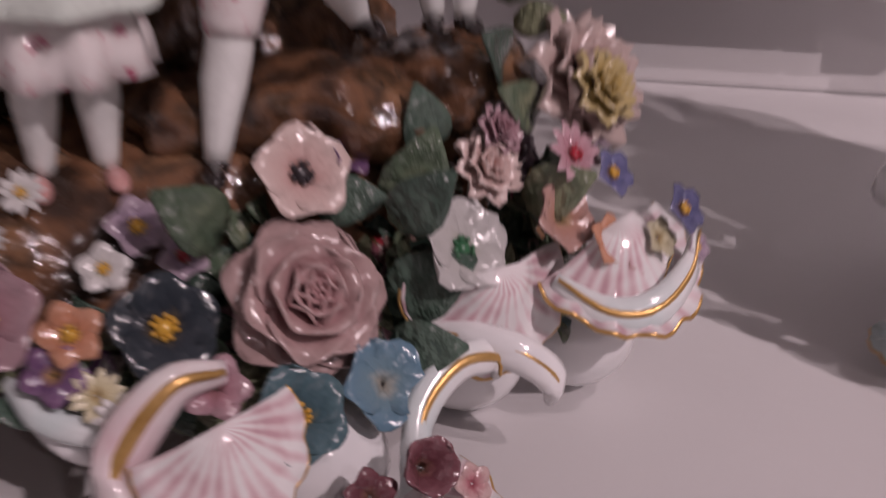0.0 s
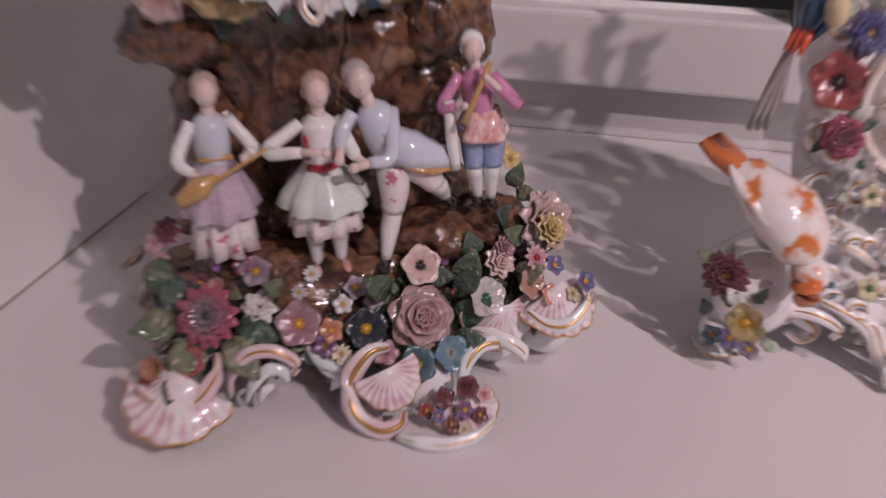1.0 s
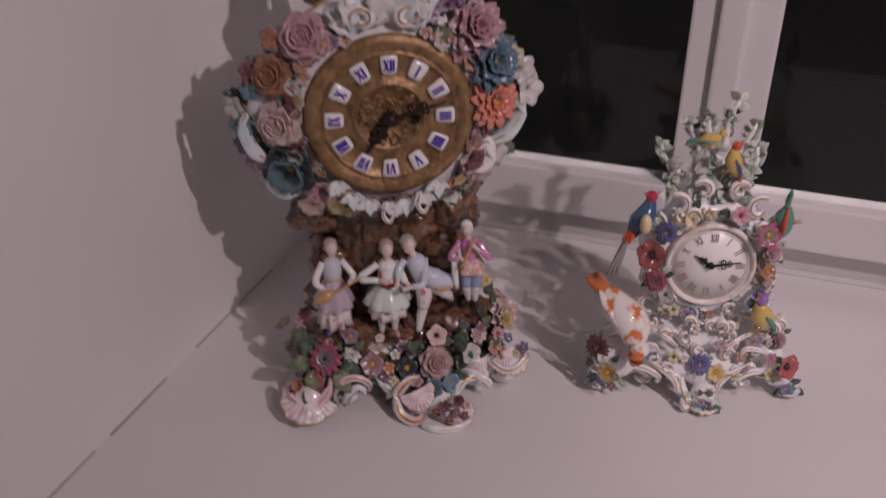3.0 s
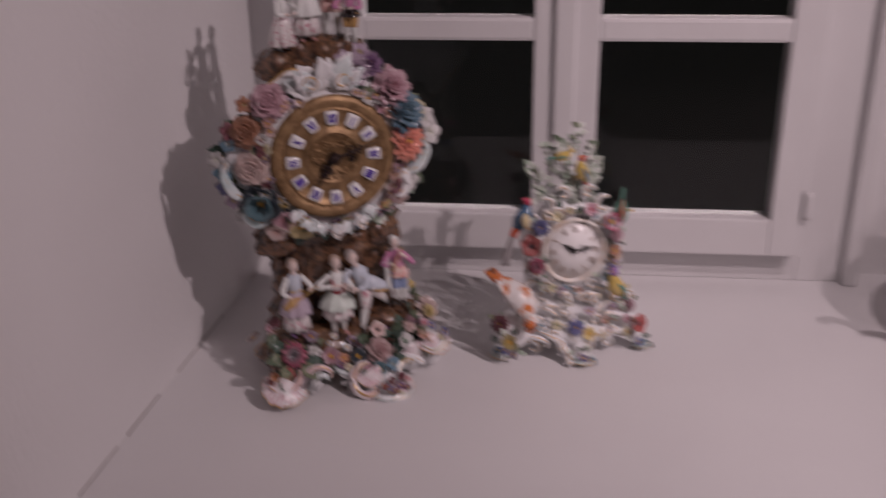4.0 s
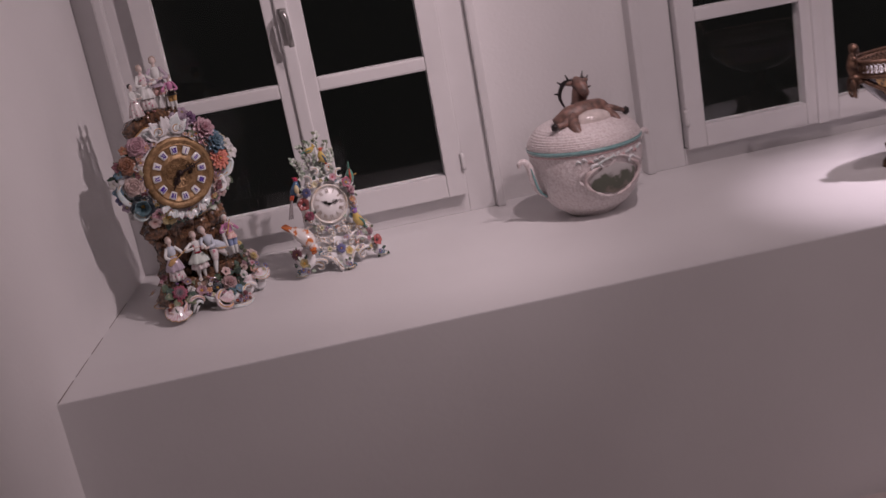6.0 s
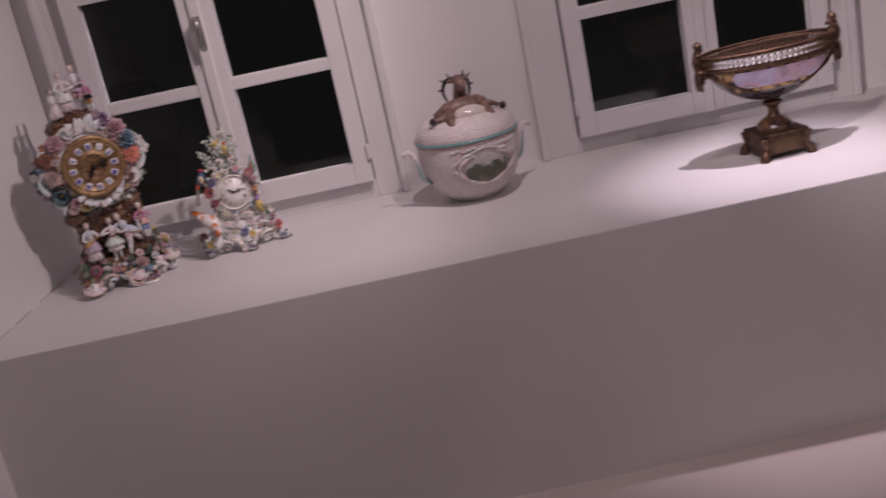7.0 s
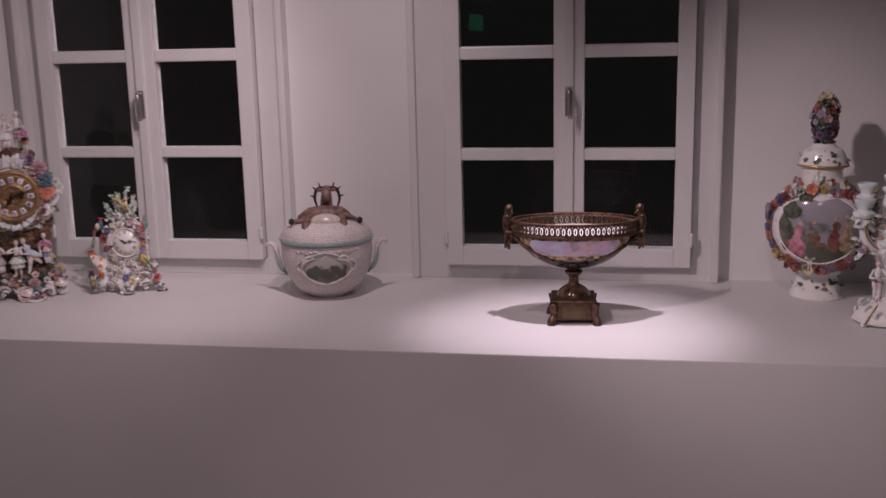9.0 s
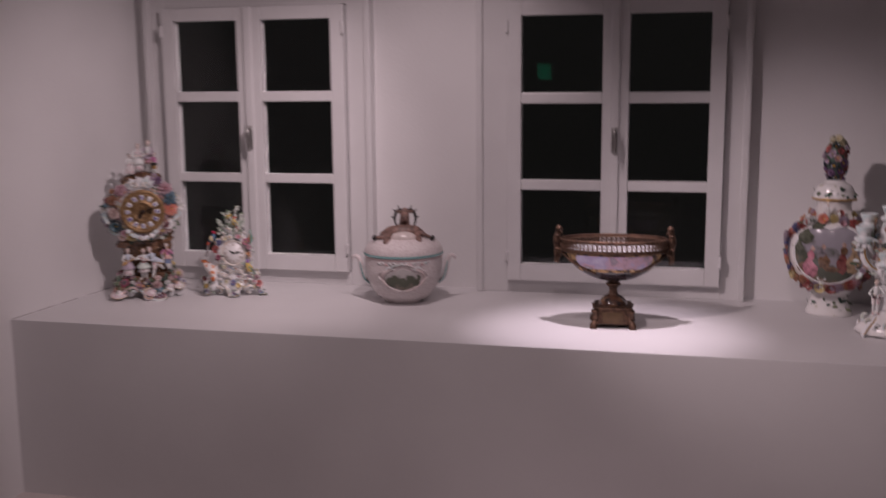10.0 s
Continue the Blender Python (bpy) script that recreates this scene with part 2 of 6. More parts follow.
window("window_1", W1, 1.275)
window("window_2", W2, 1.27)
# faint emission added to the backdrop so the dark panes keep a raised black
night, night_nt, night_b = blank("night_black_lift", 0.9)
night_b.inputs["Base Color"].default_value = (0.01, 0.01, 0.01, 1)
night_b.inputs["Emission Color"].default_value = (1.0, 0.92, 0.9, 1)
night_b.inputs["Emission Strength"].default_value = 0.0045
flat(structure("backdrop_night", boxed(-2.5, RIGHT, 3.0, 3.05, -0.5, 3.2), night, "dark night outside the windows"))

sign, sign_nt, sign_b = blank("green_sign_light", 0.4)
sign_b.inputs["Base Color"].default_value = (0.02, 0.3, 0.16, 1)
sign_b.inputs["Emission Color"].default_value = (0.03, 0.75, 0.42, 1)
sign_b.inputs["Emission Strength"].default_value = 0.7
t_sign = thing("exit_sign", pose(0.06, REAR + 0.003, 1.60), "small lit green exit sign on the rear wall", "sign")
flat(part("sign_case", boxed(-0.088, 0.088, 0.0, 0.035, -0.10, 0.10, bevel=0.006), WOODPAINT, t_sign, "white sign case"))
flat(part("sign_face", boxed(-0.078, 0.078, 0.036, 0.042, -0.09, 0.09), sign, t_sign, "glowing green face"))

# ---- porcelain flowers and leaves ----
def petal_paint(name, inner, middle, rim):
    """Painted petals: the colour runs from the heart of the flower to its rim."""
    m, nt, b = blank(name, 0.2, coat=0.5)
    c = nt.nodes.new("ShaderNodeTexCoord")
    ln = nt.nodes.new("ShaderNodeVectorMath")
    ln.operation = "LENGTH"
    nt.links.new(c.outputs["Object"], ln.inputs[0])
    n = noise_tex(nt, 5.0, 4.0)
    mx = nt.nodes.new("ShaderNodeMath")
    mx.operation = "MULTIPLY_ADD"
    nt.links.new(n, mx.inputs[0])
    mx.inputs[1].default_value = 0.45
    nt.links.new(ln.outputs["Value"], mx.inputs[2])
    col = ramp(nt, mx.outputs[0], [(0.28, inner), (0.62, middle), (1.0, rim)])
    info = nt.nodes.new("ShaderNodeObjectInfo")
    hsv = nt.nodes.new("ShaderNodeHueSaturation")
    nt.links.new(col, hsv.inputs["Color"])
    k = nt.nodes.new("ShaderNodeMath")
    k.operation = "MULTIPLY_ADD"
    nt.links.new(info.outputs["Random"], k.inputs[0])
    k.inputs[1].default_value, k.inputs[2].default_value = 0.34, 0.54
    hsv.inputs["Saturation"].default_value = 0.82
    nt.links.new(k.outputs[0], hsv.inputs["Value"])
    nt.links.new(hsv.outputs[0], b.inputs["Base Color"])
    bump(nt, b, noise_tex(nt, 5.0, 1.0), 0.10, 0.03)
    return m


P = {
    "rose": petal_paint("rose_pink", (0.48, 0.05, 0.10), (0.54, 0.22, 0.24), (0.64, 0.42, 0.40)),
    "pink": petal_paint("pale_pink", (0.55, 0.20, 0.22), (0.58, 0.25, 0.32), (0.62, 0.36, 0.42)),
    "blush": petal_paint("blush", (0.45, 0.16, 0.12), (0.66, 0.42, 0.38), (0.72, 0.55, 0.50)),
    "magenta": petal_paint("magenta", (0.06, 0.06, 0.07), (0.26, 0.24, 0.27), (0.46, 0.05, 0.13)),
    "white": petal_paint("white_petal", (0.70, 0.72, 0.55), (0.80, 0.79, 0.76), (0.82, 0.81, 0.79)),
    "ink": petal_paint("dark_blue_green", (0.25, 0.18, 0.08), (0.035, 0.05, 0.07), (0.05, 0.07, 0.09)),
    "teal": petal_paint("teal", (0.30, 0.30, 0.18), (0.06, 0.15, 0.19), (0.10, 0.22, 0.26)),
    "sky": petal_paint("sky_blue", (0.60, 0.60, 0.50), (0.15, 0.30, 0.38), (0.12, 0.28, 0.40)),
    "blue": petal_paint("cobalt", (0.60, 0.35, 0.05), (0.10, 0.11, 0.34), (0.17, 0.18, 0.42)),
    "lilac": petal_paint("lilac", (0.55, 0.45, 0.10), (0.38, 0.26, 0.40), (0.50, 0.38, 0.48)),
    "purple": petal_paint("purple", (0.55, 0.30, 0.05), (0.16, 0.06, 0.20), (0.26, 0.12, 0.28)),
    "maroon": petal_paint("maroon", (0.35, 0.16, 0.10), (0.20, 0.04, 0.06), (0.30, 0.09, 0.12)),
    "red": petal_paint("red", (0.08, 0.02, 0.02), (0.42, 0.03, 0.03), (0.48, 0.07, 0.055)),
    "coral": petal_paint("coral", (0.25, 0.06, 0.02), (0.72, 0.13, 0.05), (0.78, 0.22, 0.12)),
    "orange": petal_paint("orange", (0.55, 0.38, 0.08), (0.58, 0.18, 0.05), (0.62, 0.26, 0.12)),
    "salmon": petal_paint("salmon", (0.60, 0.42, 0.16), (0.60, 0.27, 0.18), (0.62, 0.34, 0.28)),
    "yellow": petal_paint("yellow", (0.55, 0.30, 0.04), (0.66, 0.46, 0.06), (0.70, 0.55, 0.20)),
    "cream": petal_paint("cream", (0.60, 0.40, 0.10), (0.74, 0.66, 0.36), (0.76, 0.70, 0.45)),
}


def leaf_paint(name, a, b_, c):
    m, nt, b = blank(name, 0.22, coat=0.45)
    info = nt.nodes.new("ShaderNodeObjectInfo")
    n = noise_tex(nt, 3.0, 4.0)
    s = nt.nodes.new("ShaderNodeMath")
    s.operation = "MULTIPLY_ADD"
    nt.links.new(info.outputs["Random"], s.inputs[0])
    s.inputs[1].default_value = 0.5
    nt.links.new(n, s.inputs[2])
    nt.links.new(ramp(nt, s.outputs[0], [(0.3, a), (0.65, b_), (1.0, c)]), b.inputs["Base Color"])
    bump(nt, b, noise_tex(nt, 7.0, 3.0), 0.3, 0.06)
    return m


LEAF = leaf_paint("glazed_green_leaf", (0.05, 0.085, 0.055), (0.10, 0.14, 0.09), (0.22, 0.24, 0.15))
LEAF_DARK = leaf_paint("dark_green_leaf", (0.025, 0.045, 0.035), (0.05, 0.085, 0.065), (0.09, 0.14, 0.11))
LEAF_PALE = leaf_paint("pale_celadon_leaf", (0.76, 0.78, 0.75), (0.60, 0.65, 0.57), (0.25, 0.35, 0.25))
PINKCHINA = mottled("pink_washed_porcelain", [(0.35, (0.80, 0.78, 0.78)), (0.5, (0.74, 0.58, 0.62)), (0.66, (0.60, 0.36, 0.44))], 70, 0.13, coat=0.6, relief=0.0008, relief_scale=160)
PALEROSE = mottled("pale_rose_wash", [(0.35, (0.78, 0.74, 0.74)), (0.6, (0.68, 0.52, 0.55))], 60, 0.14, coat=0.6)
AQUACHINA = mottled("aqua_washed_porcelain", [(0.35, (0.82, 0.83, 0.83)), (0.68, (0.52, 0.66, 0.66))], 40, 0.13, coat=0.6)
SPECKCHINA = mottled("porcelain_with_small_sprigs", [(0.44, (0.82, 0.81, 0.80)), (0.66, (0.80, 0.78, 0.76)), (0.71, (0.58, 0.60, 0.50)), (0.78, (0.66, 0.48, 0.48))], 45, 0.13, coat=0.6)


def shell_paint():
    """White glaze with fine rose streaks that run out like the ribs of a shell."""
    m, nt, b = blank("rose_streaked_shell_glaze", 0.14, coat=0.6)
    c = nt.nodes.new("ShaderNodeTexCoord")
    sep = nt.nodes.new("ShaderNodeSeparateXYZ")
    nt.links.new(c.outputs["Object"], sep.inputs[0])
    at = nt.nodes.new("ShaderNodeMath")
    at.operation = "ARCTAN2"
    nt.links.new(sep.outputs["Y"], at.inputs[0])
    nt.links.new(sep.outputs["X"], at.inputs[1])
    k = nt.nodes.new("ShaderNodeMath")
    k.operation = "MULTIPLY"
    nt.links.new(at.outputs[0], k.inputs[0])
    k.inputs[1].default_value = 26.0
    sn = nt.nodes.new("ShaderNodeMath")
    sn.operation = "SINE"
    nt.links.new(k.outputs[0], sn.inputs[0])
    ma = nt.nodes.new("ShaderNodeMath")
    ma.operation = "MULTIPLY_ADD"
    nt.links.new(sn.outputs[0], ma.inputs[0])
    ma.inputs[1].default_value = 0.11
    nt.links.new(noise_tex(nt, 90.0, 3.0), ma.inputs[2])
    nt.links.new(ramp(nt, ma.outputs[0], [(0.42, (0.80, 0.79, 0.79)), (0.58, (0.72, 0.60, 0.62)), (0.74, (0.58, 0.38, 0.42))]), b.inputs["Base Color"])
    return m


SHELLGLAZE = shell_paint()


def petal(bm, a, length, width, t0, t1, cup=0.1, z0=0.0, r0=0.05, wave=0.0, nu=5, nv=5, pointed=0.0):
    """One petal at angle a: tilt runs from t0 at its foot to t1 at its tip (degrees)."""
    grid = []
    r, z = r0, z0
    for i in range(nu):
        s = i / (nu - 1)
        w = width * (math.sin(math.pi * (0.12 + 0.80 * s)) ** 0.6 if not pointed else (math.sin(math.pi * min(0.999, 0.1 + 0.9 * s)) ** pointed))
        row = []
        for j in range(nv):
            v = -1 + 2 * j / (nv - 1)
            bend = cup * v * v
            rr = r - 0.12 * length * v * v * s
            x, y, h = rr, v * w, z + bend * (0.4 + 0.6 * s) + wave * math.sin(v * 5.0 + a * 3) * s
            row.append(bm.verts.new((x * math.cos(a) - y * math.sin(a), x * math.sin(a) + y * math.cos(a), h)))
        grid.append(row)
        t = radians(t0 + (t1 - t0) * s)
        r += length / (nu - 1) * math.cos(t)
        z += length / (nu - 1) * math.sin(t)
    for p, q in zip(grid, grid[1:]):
        for j in range(nv - 1):
            bm.faces.new((p[j], q[j], q[j + 1], p[j + 1]))


def thicken(bm, d):
    bmesh.ops.recalc_face_normals(bm, faces=bm.faces)
    bmesh.ops.solidify(bm, geom=list(bm.faces), thickness=d)
    return bm


def flower_form(kind):
    rnd = random.Random(sum(map(ord, kind)) + 11)
    bm = bmesh.new()
    ring = lambda n, *a, off=0.0, **k: [petal(bm, 2 * math.pi * (i + off) / n + rnd.uniform(-0.12, 0.12), *a, **k) for i in range(n)]
    if kind == "rose":
        ring(7, 0.95, 0.50, 12, -16, cup=0.09, wave=0.03, nu=6, nv=7)
        ring(6, 0.82, 0.48, 34, 0, cup=0.11, off=0.5, z0=0.06, wave=0.02, nu=6, nv=7)
        ring(5, 0.64, 0.44, 54, 20, cup=0.12, z0=0.10, nu=6, nv=7)
        ring(5, 0.50, 0.36, 70, 44, cup=0.10, off=0.5, z0=0.13, nv=6)
        ring(4, 0.40, 0.27, 82, 64, cup=0.09, z0=0.15, nv=6)
        ring(3, 0.33, 0.18, 90, 80, cup=0.07, off=0.4, z0=0.17, r0=0.03, nv=5)
    elif kind == "full":
        for k in range(6):
            ring(9 - k // 2, 0.92 - 0.12 * k, 0.32 - 0.02 * k, 8 + 13 * k, -4 + 14 * k, cup=0.07, off=0.5 * (k % 2), z0=0.03 * k, nu=4, nv=4)
    elif kind == "anemone":
        ring(13, 0.97, 0.24, 16, -6, cup=0.04, nv=4)
        ring(12, 0.80, 0.20, 24, 6, cup=0.04, off=0.5, z0=0.05, nv=4)
        ring(10, 0.56, 0.17, 34, 20, cup=0.04, z0=0.09, nv=4)
        ring(8, 0.36, 0.13, 46, 40, cup=0.03, off=0.5, z0=0.11, nu=4, nv=3)
    elif kind == "open":
        ring(5, 0.95, 0.55, 24, 4, cup=0.12, wave=0.05)
    elif kind == "cup":
        ring(5, 1.0, 0.60, 52, 34, cup=0.16)
    elif kind == "daisy":
        ring(11, 0.95, 0.20, 14, 2, cup=0.05, nv=3)
    elif kind == "ruffled":
        for k in range(4):
            ring(8 - k, 0.95 - 0.17 * k, 0.34, 10 + 20 * k, 4 + 20 * k, cup=0.06, wave=0.10, off=0.5 * (k % 2), z0=0.04 * k, nu=4, nv=5)
    elif kind == "bud":
        ring(5, 0.95, 0.45, 16, 4, cup=0.08, nu=4, nv=3)
    thicken(bm, 0.035)
    return bm


FLOWERS = {}


def flower(parent, kind, colour, at, r, facing, centre=None, spin=0.0):
    key = (kind, colour)
    if key not in FLOWERS:
        bm = flower_form(kind)
        me = bpy.data.meshes.new("flower")
        bm.to_mesh(me)
        bm.free()
        me.materials.append(P[colour])
        for p in me.polygons:
            p.use_smooth = True
        FLOWERS[key] = me
    q = Vector(facing).to_track_quat("Z", "Y").to_matrix().to_4x4()
    m = Matrix.Translation(at) @ q @ pose(0, 0, 0, 0, 0, spin) @ Matrix.Diagonal((r, r, r, 1))
    ob = part("flower", FLOWERS[key], None, parent, m=m)
    if centre:
        k = ("centre", centre)
        if k not in FLOWERS:
            bm = bmesh.new()
            ball(bm, (0, 0, 0.10), 0.17, 2, (1, 1, 0.8))
            rnd = random.Random(4)
            for i in range(9):
                a = i * 2.399
                ball(bm, (0.20 * math.cos(a), 0.20 * math.sin(a), 0.14 + 0.05 * rnd.random()), 0.06, 1)
            me = bpy.data.meshes.new("flower_centre")
            bm.to_mesh(me)
            bm.free()
            me.materials.append(CENTRES[centre])
            for p in me.polygons:
                p.use_smooth = True
            FLOWERS[k] = me
        part("flower_centre", FLOWERS[k], None, ob)
    return ob


CENTRES = {
    "gold": plain("yellow_stamens", (0.62, 0.36, 0.05), 0.3, coat=0.4),
    "dark": plain("dark_stamens", (0.03, 0.025, 0.03), 0.3, coat=0.4),
    "green": plain("green_stamens", (0.04, 0.15, 0.07), 0.3, coat=0.4),
    "red": plain("red_stamens", (0.40, 0.03, 0.05), 0.3, coat=0.4),
}


def leaf_form(toothed):
    bm = bmesh.new()
    n = 7
    grid = []
    for i in range(n):
        s = i / (n - 1)
        w = 0.34 * math.sin(math.pi * (0.06 + 0.92 * s) ** 0.85) + 0.01
        if toothed and i % 2:
            w *= 0.72
        z = 0.22 * s - 0.38 * s * s
        grid.append([bm.verts.new((s, v * w, z + 0.16 * abs(v) * w)) for v in (-1, -0.5, 0, 0.5, 1)])
    for p, q in zip(grid, grid[1:]):
        for j in range(4):
            bm.faces.new((p[j], q[j], q[j + 1], p[j + 1]))
    return thicken(bm, 0.045)


LEAVES = {}


def leaf(parent, material, at, size, along, up=(0, -0.5, 1), toothed=False):
    key = (material.name, toothed)
    if key not in LEAVES:
        bm = leaf_form(toothed)
        me = bpy.data.meshes.new("leaf")
        bm.to_mesh(me)
        bm.free()
        me.materials.append(material)
        for p in me.polygons:
            p.use_smooth = True
        LEAVES[key] = me
    x = Vector(along).normalized()
    z = Vector(up)
    z = (z - x * z.dot(x)).normalized()
    y = z.cross(x)
    m = Matrix((x, y, z)).transposed().to_4x4()
    return part("leaf", LEAVES[key], None, parent, m=Matrix.Translation(at) @ m @ Matrix.Diagonal((size, size, size, 1)))


# ---- porcelain shapes shared by the clocks ----
def coil(c, r, a0, turns, shrink, n=14, plane="xz", rise=0.0):
    """Points of a spiral scroll about c."""
    out = []
    for i in range(n):
        f = i / (n - 1)
        a = radians(a0 + 360 * turns * f)
        rr = r * (1 - shrink * f)
        u, v = rr * math.cos(a), rr * math.sin(a)
        out.append(Vector(c) + (Vector((u, rise * f, v)) if plane == "xz" else Vector((u, v, rise * f))))
    return out


def scroll(parent, pts, radii, gilt=True, material=None, label="", ratio=0.2):
    s = part("scroll", tube(pts, radii, 8, n=3), material or CHINA, parent, label)
    if gilt:
        off = Vector((0, -0.85 * max(radii), 0.25 * max(radii)))
        part("gilt_line", tube([Vector(p) + off for p in pts], [r * ratio for r in radii], 6, n=3), GOLD, s, "worn gilt edge")
    return s


def shell(parent, at, yaw, r, lift=0.35, material=None, name="shell_foot", tall=1.0):
    """A scalloped rocaille shell that fans outwards, with a gilt rim."""
    n, rows = 25, 6
    bm = bmesh.new()
    grid, rim = [], []
    for i in range(rows):
        s = i / (rows - 1)
        row = []
        for j in range(n):
            a = radians(-95 + 190 * j / (n - 1))
            ridge = 0.05 * math.cos(j * math.pi / 1.5)
            rr = r * (0.22 + 0.78 * s) * (1 + (0.06 * abs(math.sin(j * math.pi / 4)) if i == rows - 1 else 0))
            z = r * tall * (lift * (1 - s) ** 1.4 + ridge * s * 0.7 + 0.10 * s ** 6)
            row.append(bm.verts.new((rr * math.cos(a), rr * math.sin(a) * 0.85, z)))
        grid.append(row)
    rim = [v.co.copy() for v in grid[-1]]
    for p, q in zip(grid, grid[1:]):
        for j in range(n - 1):
            bm.faces.new((p[j], q[j], q[j + 1], p[j + 1]))
    bm.faces.new(grid[0][::-1])
    thicken(bm, 0.05 * r)
    m = pose(*at, 0, 0, yaw)
    ob = part(name, bm, material or SHELLGLAZE, parent, "pink-washed porcelain shell", m)
    part("gilt_rim", tube(rim, [0.022 * r, 0.03 * r, 0.022 * r], 6, n=2), GOLD, ob, "worn gilt rim")
    return ob


def rough_lathe(profile, segs, amp, freq, seed, squash=1.0):
    bm = lathe(profile, segs)
    for v in bm.verts:
        d = noise.fractal((v.co + Vector((seed, seed * 2, 0))) * freq, 0.6, 2.0, 4)
        flat_ = Vector((v.co.x, v.co.y, 0))
        if flat_.length > 1e-4:
            v.co += flat_.normalized() * d * amp
        v.co.z += d * amp * 0.25
        v.co.y *= squash
    return bm


SKIN = plain("porcelain_flesh", (0.72, 0.60, 0.55), 0.15, coat=0.5, spread=0.05)
HAIR = plain("grey_brown_glaze", (0.46, 0.36, 0.30), 0.25, coat=0.4)
WHITEGLAZE = plain("white_glaze", (0.80, 0.82, 0.80), 0.12, coat=0.6, spread=0.04)
ROBES = {
    "lilac": plain("lilac_glaze", (0.52, 0.44, 0.52), 0.15, coat=0.5),
    "sprig": mottled("white_glaze_with_pink_sprigs", [(0.5, (0.76, 0.72, 0.71)), (0.6, (0.72, 0.62, 0.62)), (0.64, (0.52, 0.14, 0.22)), (0.72, (0.55, 0.2, 0.28))], 20, 0.15, coat=0.5),
    "white": WHITEGLAZE,
    "mint": plain("mint_glaze", (0.68, 0.76, 0.70), 0.12, coat=0.6, spread=0.05),
    "paleblue": mottled("pale_blue_glaze", [(0.5, (0.58, 0.64, 0.72)), (0.7, (0.62, 0.67, 0.73)), (0.78, (0.42, 0.30, 0.18))], 14, 0.15, coat=0.5),
    "blue": plain("blue_glaze", (0.27, 0.35, 0.55), 0.15, coat=0.5),
    "pink": plain("pink_glaze", (0.58, 0.24, 0.42), 0.15, coat=0.5),
    "check": mottled("pink_checked_glaze", [(0.35, (0.74, 0.62, 0.56)), (0.65, (0.62, 0.26, 0.24))], 26, 0.15, coat=0.5),
    "red": plain("red_glaze", (0.36, 0.03, 0.05), 0.15, coat=0.5),
    "dark": plain("black_brown_glaze", (0.02, 0.015, 0.015), 0.12, coat=0.6),
    "shoe": plain("pink_shoe_glaze", (0.62, 0.34, 0.32), 0.15, coat=0.5),
    "violet": plain("violet_glaze", (0.30, 0.16, 0.42), 0.15, coat=0.5),
    "buff": plain("buff_glaze", (0.50, 0.31, 0.12), 0.2, coat=0.4),
}


